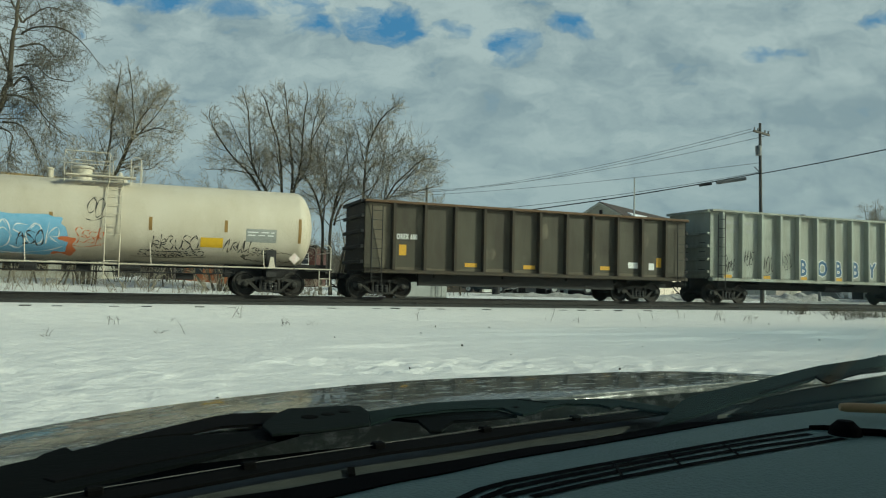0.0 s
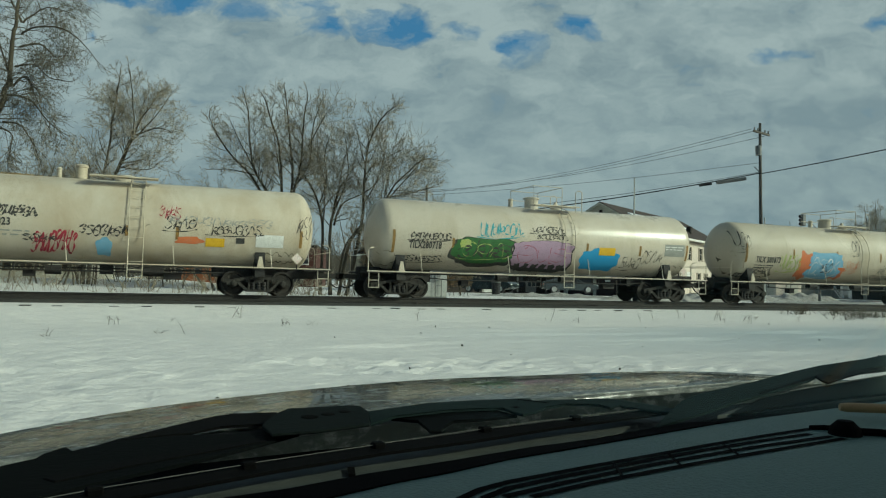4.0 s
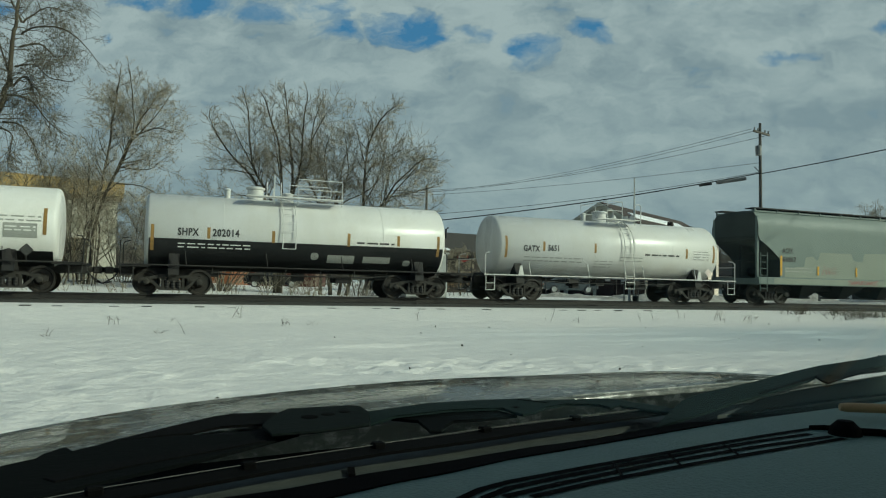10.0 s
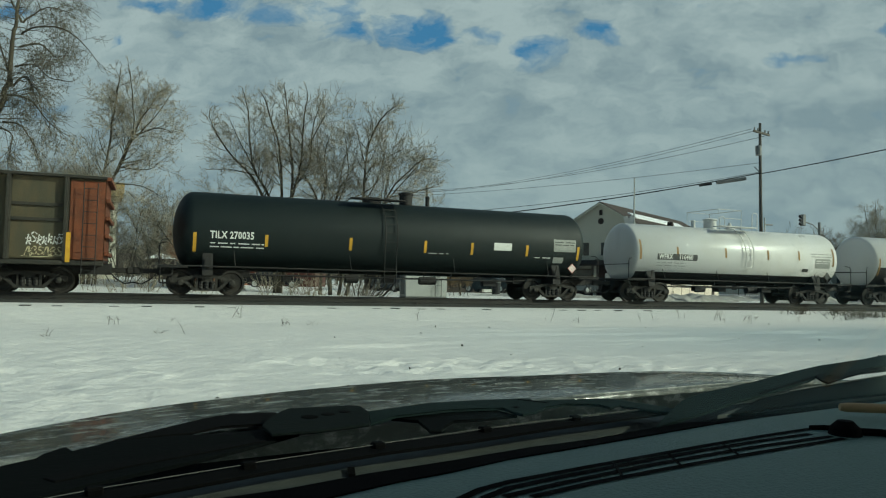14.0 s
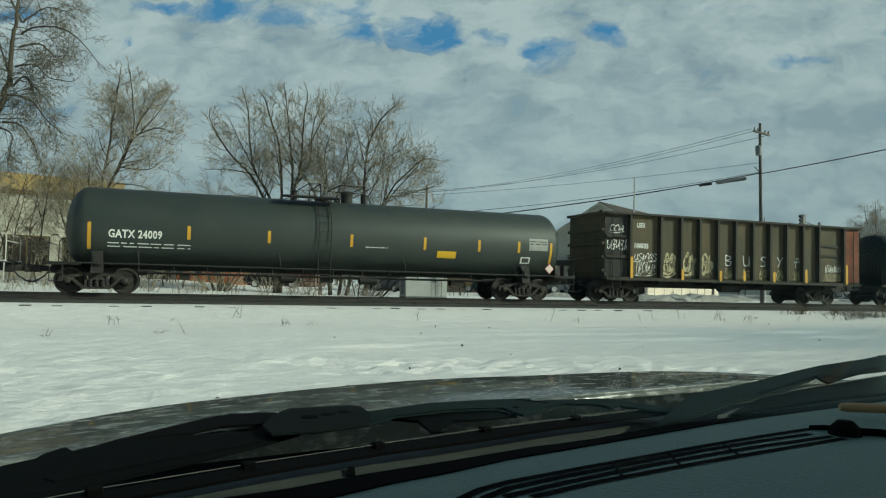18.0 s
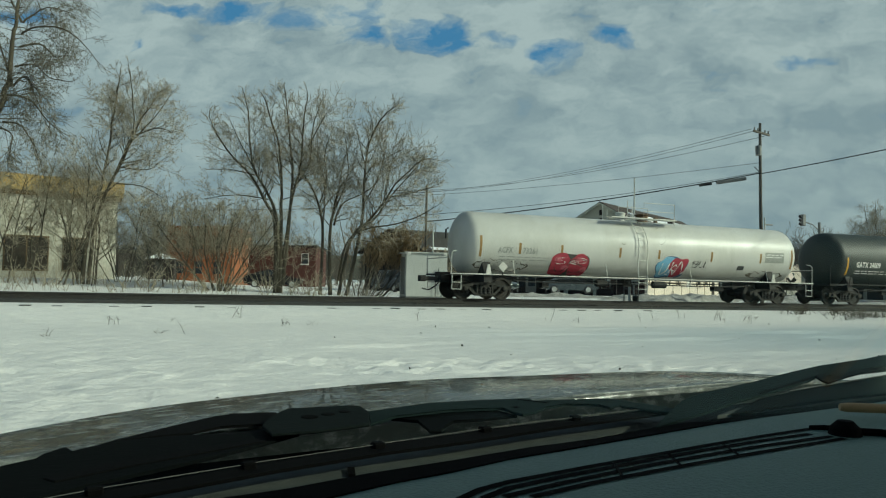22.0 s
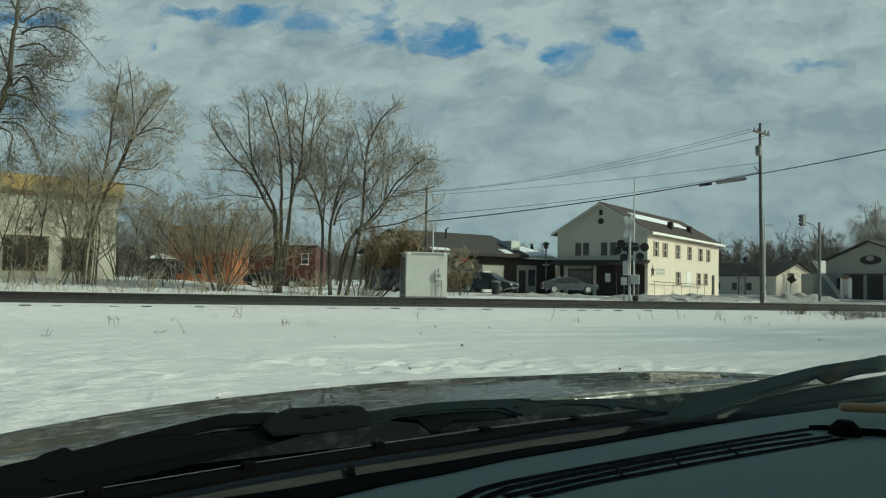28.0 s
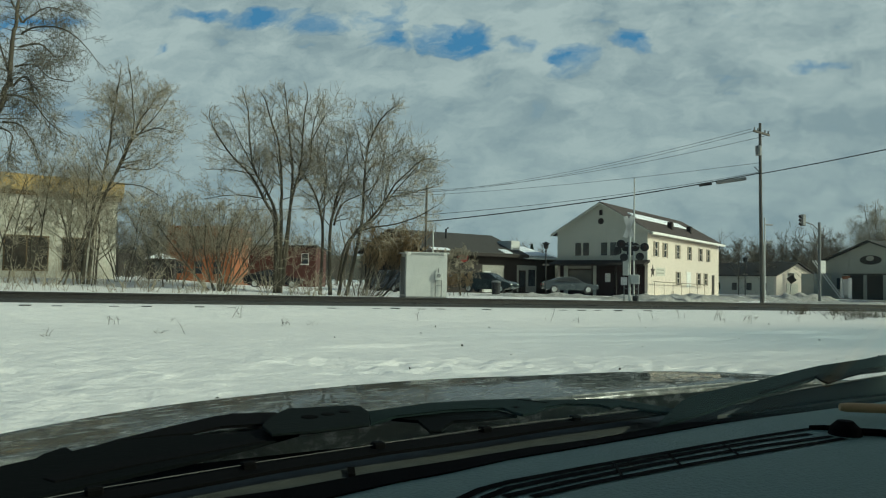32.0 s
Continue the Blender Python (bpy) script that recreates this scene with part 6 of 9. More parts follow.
limb_tree("bare_tree", "tall leafless tree with several upright leaders", (6.0, 40.7, 0.55), [
    (0.17, 0.03, [(0.2, -0.3), (0.1, 3.8), (-0.5, 5.1), (-1.3, 6.5), (-2.4, 7.6), (-3.2, 8.7), (-3.6, 9.5)]),
    (0.16, 0.03, [(0.4, -0.3), (0.2, 3.9), (-0.3, 5.4), (-1.1, 6.8), (-1.4, 8.2), (-1.5, 9.7), (-1.7, 10.7)]),
    (0.17, 0.03, [(0.5, -0.3), (0.4, 4.1), (0.4, 5.9), (0.2, 8.1), (-0.3, 9.6), (-0.6, 10.6)]),
    (0.15, 0.03, [(0.6, 0.5), (0.9, 4.7), (1.0, 6.6), (0.8, 8.4), (0.6, 10.1), (0.5, 11.0)]),
    (0.13, 0.03, [(0.6, 2.0), (1.0, 5.3), (1.4, 6.9), (1.5, 8.7), (1.6, 10.0), (1.7, 10.8)]),
    (0.07, 0.02, [(1.1, 5.9), (1.9, 7.2), (2.1, 9.1), (2.5, 10.4)]),
    (0.06, 0.02, [(-1.1, 6.8), (-1.9, 8.2), (-2.4, 9.2)]),
    (0.05, 0.015, [(-0.3, 5.2), (-2.0, 5.4), (-3.6, 5.2)]),
    (0.05, 0.015, [(-1.0, 6.5), (-2.4, 6.8), (-3.4, 6.8)]),
    (0.06, 0.02, [(0.4, 5.9), (-0.2, 8.7), (-0.8, 10.8)]),
    (0.06, 0.02, [(1.8, 8.1), (2.4, 9.3), (2.8, 10.0)])], 3, per=3.3)
limb_tree("bare_tree", "wide leafless tree leaning over the signal cabinet", (9.0, 39.6, 0.6), [
    (0.14, 0.03, [(-0.6, -0.3), (-0.5, 3.1), (-0.7, 4.7), (-1.2, 5.9), (-2.0, 7.1), (-2.7, 8.0)]),
    (0.16, 0.04, [(0.0, -0.3), (-0.1, 3.1), (0.1, 4.7), (0.4, 5.9), (0.8, 6.3)]),
    (0.09, 0.02, [(0.1, 3.8), (0.5, 4.9), (1.6, 5.5)]),
    (0.15, 0.03, [(0.8, -0.3), (1.6, 3.8), (1.7, 5.7), (1.8, 7.5), (2.1, 8.8), (2.6, 9.7), (3.1, 10.2)]),
    (0.14, 0.02, [(0.4, -0.3), (1.0, 2.9), (1.9, 4.0), (2.8, 5.1), (3.4, 6.1), (4.2, 6.9), (4.9, 7.5), (5.7, 7.5)]),
    (0.10, 0.02, [(1.6, 3.6), (2.4, 4.3), (3.1, 5.4), (4.3, 6.9), (5.0, 7.9)]),
    (0.10, 0.02, [(0.4, 0.8), (0.9, 2.7), (1.9, 3.5), (3.5, 3.8), (4.7, 4.2), (5.6, 4.7)]),
    (0.07, 0.02, [(0.1, 4.4), (0.3, 6.2), (0.5, 7.6), (0.8, 8.6)]),
    (0.06, 0.02, [(1.9, 6.9), (3.1, 7.7), (3.8, 8.1)]),
    (0.06, 0.02, [(-0.7, 5.0), (-0.3, 6.2), (-0.4, 7.5), (-0.1, 8.5)]),
    (0.06, 0.02, [(1.8, 6.9), (1.4, 8.2), (1.2, 9.0)]),
    (0.06, 0.02, [(3.1, 5.4), (4.5, 5.7), (5.5, 6.0)]),
    (0.06, 0.02, [(1.7, 5.0), (2.4, 6.3), (2.8, 7.8)]),
    (0.07, 0.02, [(-0.5, 3.5), (-0.5, 6.0), (-0.9, 7.6), (-1.0, 8.6)]),
    (0.07, 0.02, [(0.2, 4.8), (0.8, 6.6), (0.6, 8.6)]),
    (0.06, 0.02, [(2.8, 5.1), (3.0, 6.8), (3.4, 8.0)])], 8, per=3.6)
limb_tree("bare_tree", "leafless tree leaning away from the shop building", (-4.4, 44.7, 0.55), [
    (0.19, 0.03, [(0.9, -0.3), (1.0, 2.3), (1.4, 4.5), (1.9, 6.7), (2.2, 9.2), (2.4, 11.0), (2.5, 11.8)]),
    (0.17, 0.03, [(1.2, -0.2), (1.4, 3.0), (1.8, 4.7), (2.6, 6.7), (3.2, 8.1), (3.8, 9.4), (4.4, 10.3), (4.8, 11.0)]),
    (0.09, 0.02, [(2.5, 6.4), (3.4, 8.4), (3.4, 10.4), (3.2, 12.0)]),
    (0.07, 0.02, [(3.2, 8.1), (4.3, 9.6), (5.0, 10.9)]),
    (0.05, 0.015, [(2.7, 6.8), (4.2, 6.7), (4.9, 7.2)]),
    (0.05, 0.015, [(2.5, 5.9), (3.9, 5.8), (4.9, 5.3)]),
    (0.10, 0.02, [(0.9, -0.2), (0.0, 2.9), (-0.7, 5.1), (-1.6, 6.5)]),
    (0.10, 0.02, [(1.5, -0.2), (1.4, 3.6), (0.2, 5.1), (-0.3, 6.3)]),
    (0.06, 0.02, [(2.1, 7.8), (2.0, 9.6), (1.8, 10.8)]),
    (0.06, 0.02, [(3.5, 8.6), (4.7, 9.0), (5.4, 8.8)])], 15)
limb_tree("bare_tree", "large leafless tree with long drooping boughs", (-9.6, 44.2, 0.55), [
    (0.34, 0.09, [(0.2, -0.3), (0.9, 4.8), (1.8, 8.0), (2.4, 9.5), (2.7, 10.6), (2.9, 12.7), (3.1, 13.9), (3.3, 16.0)]),
    (0.09, 0.02, [(2.7, 10.6), (3.4, 11.1), (3.8, 10.4), (4.6, 8.6)]),
    (0.09, 0.02, [(3.0, 12.6), (4.0, 12.8), (4.8, 12.2), (5.5, 11.7)]),
    (0.09, 0.02, [(3.1, 13.3), (3.7, 13.6), (5.2, 13.6), (6.2, 12.9), (6.8, 12.1)]),
    (0.09, 0.02, [(2.4, 10.1), (3.6, 9.9), (4.5, 8.8), (5.3, 8.2)]),
    (0.08, 0.02, [(2.3, 8.7), (3.3, 8.5), (4.1, 7.1)]),
    (0.07, 0.02, [(2.2, 8.4), (2.8, 8.0), (2.7, 7.0)]),
    (0.08, 0.02, [(2.8, 11.6), (3.8, 11.7), (4.7, 11.0), (5.8, 10.8)]),
    (0.08, 0.02, [(3.1, 13.9), (4.2, 14.8), (5.5, 14.5)]),
    (0.10, 0.03, [(2.7, 10.6), (2.3, 12.4), (1.8, 13.9)]),
    (0.10, 0.03, [(3.1, 13.9), (2.5, 15.1), (1.8, 16.0)]),
    (0.07, 0.02, [(3.3, 15.7), (4.5, 15.4), (5.4, 14.8)]),
    (0.12, 0.03, [(1.6, 7.5), (0.6, 10.0), (-0.2, 13.0)])], 17, per=4.2, reach=2.6, lift=0.0, droop=0.8, twig=TWIG_DARK)
tree("bare_shrub", "rounded leafless reddish shrub by the track", (3.2, 40.3, 0.55), [(0.04 * k - 0.2, -0.95 + 0.19 * k, 0.3 * ((k * 7) % 3 - 1), 4.7 - 0.12 * abs(k - 5) ** 1.3, 0.075, -0.2) for k in range(11)], 21, kids=(10, 6, 3), lift=0.5, spread=0.48, category="shrub")
tree("bare_shrub", "tan many-stemmed willow shrub beside the trees", (10.4, 39.6, 0.55), [(0.1 * k, 0.05 + 0.085 * k, 0.3 * ((k % 3) - 1), 3.7 - 0.09 * k, 0.05, -0.2) for k in range(14)], 25, kids=(11, 8, 4), lift=0.9, spread=0.33, twig=TWIG_TAN, category="shrub")
tree("bare_shrub", "thin leafless saplings before the shop building", (-6.6, 44.0, 0.55), [(0, -0.1, 0, 6.9, 0.08, -0.2), (0.5, 0.1, 0, 7.6, 0.08, -0.2), (1.2, -0.25, 0.1, 6.8, 0.08, -0.2), (-0.6, 0.2, 0, 6.4, 0.07, -0.2), (2.2, 0.3, 0, 7.2, 0.08, -0.2), (3.0, -0.2, 0, 6.6, 0.07, -0.2), (-1.6, 0.15, 0, 6.8, 0.07, -0.2), (1.7, 0.5, 0.1, 6.4, 0.06, -0.2), (3.8, 0.25, 0, 6.0, 0.06, -0.2)], 29, kids=(12, 8, 5), category="shrub")
tree("bare_shrub", "thin leafless saplings beside the brick building", (0.6, 42.5, 0.55), [(0, -0.1, 0, 4.4, 0.06, -0.2), (0.9, 0.15, 0, 4.8, 0.06, -0.2), (-0.8, -0.2, 0.1, 4.2, 0.06, -0.2), (1.6, -0.1, 0, 4.0, 0.05, -0.2)], 30, kids=(12, 8, 5), category="shrub")
tree("bare_shrub", "small ornamental tree with a few dead leaves by the shops", (19.2, 45.6, 0.6), [(0, 0.05, 0, 3.4, 0.09, -0.2), (0, -0.6, 0, 3.3, 0.05, 1.2), (0, -0.9, 0.1, 3.0, 0.05, 1.4), (0, 0.5, 0, 2.9, 0.05, 1.3), (0, -0.3, -0.4, 3.2, 0.05, 1.5)], 33, kids=(11, 9, 6), lift=-0.4, droop=0.6, category="shrub")
tree("bare_shrub", "low rusty-brown shrub by the cabinet", (17.6, 44.4, 0.55), [(k * 0.3 - 1.2, 0.3 * (k % 3 - 1), 0.1, 1.3, 0.03, -0.1) for k in range(10)], 37, kids=(11, 7, 4), twig=TWIG_TAN, category="shrub")
limb_tree("bare_tree", "tall leafless tree behind the grey gabled shop", (98.6, 79.3, 0.6), [
    (0.22, 0.03, [(1.5, -0.3), (1.5, 5.0), (1.7, 9.0), (1.6, 13.4)]),
    (0.13, 0.025, [(1.5, 1.4), (1.3, 5.2), (-0.8, 8.5), (-2.2, 10.6)]),
    (0.12, 0.025, [(1.4, 3.0), (1.2, 6.5), (0.5, 10.2), (0.1, 12.8)]),
    (0.09, 0.02, [(1.5, 5.2), (3.4, 9.4), (4.2, 12.4)]),
    (0.08, 0.02, [(1.4, 6.0), (-1.2, 7.6), (-2.8, 8.6)]),
    (0.09, 0.02, [(1.5, 5.2), (5.1, 7.8), (7.0, 9.8)]),
    (0.08, 0.02, [(1.5, 4.3), (2.6, 8.6), (3.0, 12.4)])], 41, per=3.6, reach=4.2, kids=(0, 9, 6))

# thicket of leafless bushes before the brick buildings
for x, y, h, seed in ((-1.6, 48.0, 5.6, 131), (1.2, 49.5, 5.2, 132), (4.2, 47.0, 5.0, 133), (7.0, 48.5, 4.6, 134)):
    tree("bare_shrub", "dense leafless grey-brown bush before the brick buildings", (x, y, 0.9), [(0.1 * k - 0.4, -0.7 + 0.2 * k, 0.25 * ((k * 5) % 3 - 1), h - 0.15 * abs(k - 4), 0.05, -0.4) for k in range(8)], seed, kids=(10, 7, 4), lift=0.5, spread=0.5, category="shrub")

# brush along the far side of the track, too thick to count
rnd = random.Random(46)
st = Sticks()
for i in range(95):
    x = rnd.uniform(-9, 11.5)
    y = rnd.uniform(35.0, 42.0) - 0.36 * x * 0.5
    z = snow_height(x, y) - 0.05
    for k in range(3):
        h = rnd.uniform(0.3, 1.9) * rnd.uniform(0.4, 1.2)
        w = Vector((rnd.gauss(0, 0.45), rnd.gauss(0, 0.2), 1)).normalized() * h
        p = Vector((x + rnd.gauss(0, 0.15), y, z))
        st.add([p, p + w * 0.5, p + w + Vector((rnd.gauss(0, 0.12), 0, 0))], [0.016, 0.011, 0.006], 3)
        for q in range(3):
            b0 = p + w * rnd.uniform(0.3, 0.95)
            st.add([b0, b0 + Vector((rnd.gauss(0, 0.28), rnd.gauss(0, 0.1), rnd.uniform(0.05, 0.4)))], [0.009, 0.005], 3)
tagged(st.link("brush", TWIG), "tangle of leafless brush along the track", "brush", kind="stuff")

# far woods round the town, too many stems to count
rnd = random.Random(50)
st = Sticks()
for i in range(760):
    a = radians(rnd.uniform(-25, 66)) if i < 480 else radians(rnd.uniform(38, 56) if i % 2 else rnd.uniform(-12, 14))
    dist = rnd.uniform(108, 175)
    base = Vector((math.sin(a) * dist, math.cos(a) * dist, 0.3))
    h = rnd.uniform(5.5, 9.0) * (1.15 if a > 0.6 else 0.95)
    st.add([base, base + Vector((0, 0, h * 0.5)), base + Vector((rnd.gauss(0, 0.5), 0, h * 0.9))], [0.085, 0.055, 0.015], 4)
    for k in range(36):
        u = rnd.uniform(0.10, 0.80)
        q = base + Vector((0, 0, h * u))
        w = Vector((rnd.gauss(0, 1), rnd.gauss(0, 1), rnd.uniform(0.5, 1.8))).normalized() * h * rnd.uniform(0.2, 0.42) * (1.15 - u * 0.7)
        e = q + w
        st.add([q, q + w * 0.5 + Vector((0, 0, 0.1)), e], [0.034, 0.024, 0.010], 3)
        for j in range(4):
            m = q + w * rnd.uniform(0.35, 0.95)
            st.add([m, m + Vector((rnd.gauss(0, 0.45), rnd.gauss(0, 0.45), rnd.uniform(0.1, 0.9)))], [0.022, 0.012], 3)
woods = st.link("far_woods", WOODS)
tagged(woods, "distant leafless woods behind the town", "woods", kind="stuff")

# two dark conifers
for x, y, h, seed in ((49.5, 92.0, 6.4, 1), (98.0, 68.0, 7.6, 2), (103.5, 70.0, 6.2, 3)):
    rnd = random.Random(60 + seed)
    t = thing("conifer", "dark green conifer standing behind the buildings", "tree", pose(x, y, 0.6), group="dark conifers")
    s = Sticks()
    s.add([Vector((0, 0, -0.2)), Vector((0, 0, h * 0.5)), Vector((0, 0, h))], [0.16, 0.1, 0.02], 6)
    s.link("trunk", BARK, t)
    s = Sticks()
    for k in range(420):
        u = rnd.random() ** 0.8
        a = rnd.uniform(0, 6.283)
        q = Vector((0, 0, h * (0.1 + 0.88 * u)))
        ln = (1 - u) * h * 0.30 * rnd.uniform(0.6, 1.1) + 0.15
        w = Vector((math.cos(a), math.sin(a), -0.25)) * ln
        s.add([q, q + w * 0.6, q + w], [0.05, 0.10, 0.02], 3)
    s.link("crown", CONIFER, t)

# dry weeds and seed heads standing out of the snow
rnd = random.Random(70)
st = Sticks()


def stalk(x, y, h, lean, r=0.009):
    p = Vector((x, y, snow_height(x, y) - 0.05))
    w = Vector((rnd.gauss(0, lean), rnd.gauss(0, lean * 0.6), 1)) * h
    st.add([p, p + w * 0.55, p + w + Vector((rnd.gauss(0, 0.06), 0, 0))], [r, r * 0.8, r * 0.5], 3)
    for q in range(2):
        b0 = p + w * rnd.uniform(0.4, 0.95)
        st.add([b0, b0 + Vector((rnd.gauss(0, 0.10), 0, rnd.uniform(0.02, 0.12)))], [r * 0.5, r * 0.35], 3)


for i in range(17):
    x, y = rnd.uniform(-6, 24), rnd.gauss(22.4, 0.5)
    for k in range(rnd.choice((1, 2, 2, 3))):
        stalk(x + rnd.gauss(0, 0.15), y, rnd.uniform(0.12, 0.55), 0.28)
for x, y in ((3.4, 21.0), (3.8, 21.3), (4.3, 21.2), (-3.0, 17.4), (-2.0, 17.8), (0.4, 18.4)):
    for k in range(3):
        stalk(x + rnd.gauss(0, 0.2), y, rnd.uniform(0.08, 0.25), 0.5, 0.007)
# flattened tufts of dead grass toward the crossing
for i in range(30):
    cx, cy = rnd.gauss(29.8, 2.8), rnd.gauss(24.0, 0.7)
    for k in range(rnd.randrange(6, 26)):
        stalk(cx + rnd.gauss(0, 0.35), cy + rnd.gauss(0, 0.15), rnd.uniform(0.08, 0.42), 0.7, 0.011)
tagged(st.link("dry_weeds", BARK), "dry brown weed stalks standing out of the snow", "weeds", kind="stuff")

# clods of dirt and grit thrown onto the snow
rnd = random.Random(83)
bm = bmesh.new()
for i in range(85):
    x, y = (rnd.uniform(-3, 14), rnd.gauss(8.6, 1.6)) if i < 45 else (rnd.uniform(-6, 26), rnd.uniform(8, 21))
    r = rnd.uniform(0.008, 0.03)
    m = pose(x, y, snow_height(x, y) + 0.02, rnd.uniform(0, 90), rnd.uniform(0, 90), rnd.uniform(0, 90))
    bmesh.ops.create_icosphere(bm, subdivisions=1, radius=r, matrix=m @ Matrix.Diagonal((1.5, 1.0, 0.7, 1)))
tagged(part("dirt_clods", bm, BALLAST), "dark clods of dirt lying on the snow", "dirt", kind="stuff")


# ---- the parked car that the view is taken from ----
HOOD_PAINT = surf("dirty_grey_car_paint", (0.23, 0.24, 0.22), (0.17, 0.18, 0.165), 0.06, metal=0.0, scale=5, mix=0.7, bump=0.0, fine=60, spec=0.6)
BLACK_PLASTIC = surf("black_grained_plastic", (0.005, 0.005, 0.005), (0.009, 0.009, 0.009), 0.8, scale=6, bump=0.15, fine=180, spec=0.08)
WIPER_BLACK = surf("faded_black_plastic", (0.007, 0.014, 0.013), (0.012, 0.020, 0.019), 0.85, scale=9, bump=0.1, fine=150, spec=0.06)
PIVOT_BLACK = surf("worn_pivot_plastic", (0.006, 0.009, 0.0085), (0.009, 0.012, 0.011), 0.85, scale=9, bump=0.1, fine=150, spec=0.05)
ARM_BLACK = surf("black_arm_plastic", (0.003, 0.004, 0.004), (0.005, 0.006, 0.006), 0.85, scale=7, bump=0.1, fine=150, spec=0.03)
RUBBER = surf("wiper_rubber", (0.004, 0.004, 0.004), rough=0.85, bump=0.0, spec=0.04)
DASH = surf("dark_grey_dashboard", (0.105, 0.172, 0.142), (0.122, 0.19, 0.16), 0.6, scale=4, mix=0.5, bump=0.25, fine=260, spec=0.35)
COWL_GREY = surf("dusty_cowl_and_highlight", (0.075, 0.08, 0.066), (0.03, 0.036, 0.034), 0.8, scale=4, mix=0.7, bump=0.2)
CABIN = surf("dark_cabin_trim", (0.022, 0.022, 0.021), (0.016, 0.016, 0.016), 0.9, scale=5, bump=0.2)
STICK_WOOD = surf("tan_wood", (0.42, 0.30, 0.15), (0.34, 0.23, 0.11), 0.6, scale=20, bump=0.05)
SILVER = surf("wiper_steel", (0.07, 0.07, 0.065), rough=0.6, metal=0.3, scale=20, bump=0.0)

# road salt and dried slush flecks on the hood: pale and rough over glossy paint
t = HOOD_PAINT.node_tree
b = t.nodes["Principled BSDF"]
h_co = t.nodes.new("ShaderNodeTexCoord")
h_no = t.nodes.new("ShaderNodeTexNoise")
h_no.inputs["Scale"].default_value, h_no.inputs["Detail"].default_value, h_no.inputs["Roughness"].default_value = 34, 5, 0.7
h_mp = t.nodes.new("ShaderNodeMapping")
h_mp.inputs["Scale"].default_value = (0.45, 1.0, 1.0)
t.links.new(h_co.outputs["Object"], h_mp.inputs[0])
t.links.new(h_mp.outputs[0], h_no.inputs[0])
h_mr = t.nodes.new("ShaderNodeMapRange")
h_mr.inputs[1].default_value, h_mr.inputs[2].default_value = 0.50, 0.68
t.links.new(h_no.outputs[0], h_mr.inputs[0])
h_mix = t.nodes.new("ShaderNodeMix")
h_mix.data_type = 'RGBA'
h_mix.inputs["B"].default_value = (0.50, 0.50, 0.46, 1)
t.links.new(h_mr.outputs[0], h_mix.inputs[0])
t.links.new(b.inputs["Base Color"].links[0].from_socket, h_mix.inputs["A"])
t.links.new(h_mix.outputs["Result"], b.inputs["Base Color"])
h_r = t.nodes.new("ShaderNodeMapRange")
h_r.inputs[3].default_value, h_r.inputs[4].default_value = 0.035, 0.45
t.links.new(h_mr.outputs[0], h_r.inputs[0])
t.links.new(h_r.outputs[0], b.inputs["Roughness"])

van = thing("own_car", "dark grey car parked facing the track, seen from its front seat", "car", pose(0, 0, 0, 0, 0, 10))

# hood: a curved front edge, a slight crown, a rolled lip
EDGE = [(-0.30, 0.99), (-0.03, 1.228), (0.10, 1.315), (0.18, 1.366), (0.28, 1.413), (0.40, 1.447), (0.52, 1.476), (0.65, 1.500), (0.81, 1.521), (0.95, 1.516), (1.10, 1.491), (1.26, 1.466), (1.45, 1.442), (1.61, 1.394), (1.73, 1.312), (1.82, 1.190), (1.90, 1.0)]


def hood_edge(a):
    for (a0, b0), (a1, b1) in zip(EDGE, EDGE[1:]):
        if a <= a1:
            return b0 + (b1 - b0) * (a - a0) / (a1 - a0)
    return EDGE[-1][1]


bm = bmesh.new()
rows = []
for i in range(89):
    a = -0.30 + 2.2 * i / 88
    f = (hood_edge(a - 0.06) + hood_edge(a) + hood_edge(a + 0.06)) / 3
    back = min(1.045 + 0.055 * max(0.0, min(1.0, (a - 0.4) / 0.4)), f - 0.10)
    col = [(a, f + 0.03, 0.95), (a, f + 0.022, 1.12), (a, f + 0.012, 1.195), (a, f, 1.218)]
    for k in range(1, 13):
        u = k / 12
        d = (f - back) * u
        col.append((a, f - d, 1.218 + 0.070 * d - 0.075 * d * d - 0.004 * ((a - 0.8) / 1.1) ** 2))
    y1, z1 = col[-1][1], col[-1][2]
    col += [(a, y1 - 0.004, z1 - 0.001), (a, y1 - 0.008, z1 - 0.005), (a, y1 - 0.009, z1 - 0.012)]
    rows.append([bm.verts.new(p) for p in col])
for p, q in zip(rows, rows[1:]):
    for k in range(len(p) - 1):
        bm.faces.new((p[k], p[k + 1], q[k + 1], q[k]))
bmesh.ops.solidify(bm, geom=bm.faces, thickness=0.012)
part("hood", bm, HOOD_PAINT, van, "dirty dark grey hood", smooth=50)
part("hood_lip", tube(bmesh.new(), [(a, 1.098, 1.2335 - 0.004 * ((a - 0.8) / 1.1) ** 2) for a in (0.97, 1.1, 1.2, 1.3, 1.45, 1.6)], 0.0022, 10), HOOD_PAINT, van, "rolled rear edge of the hood", smooth=60)
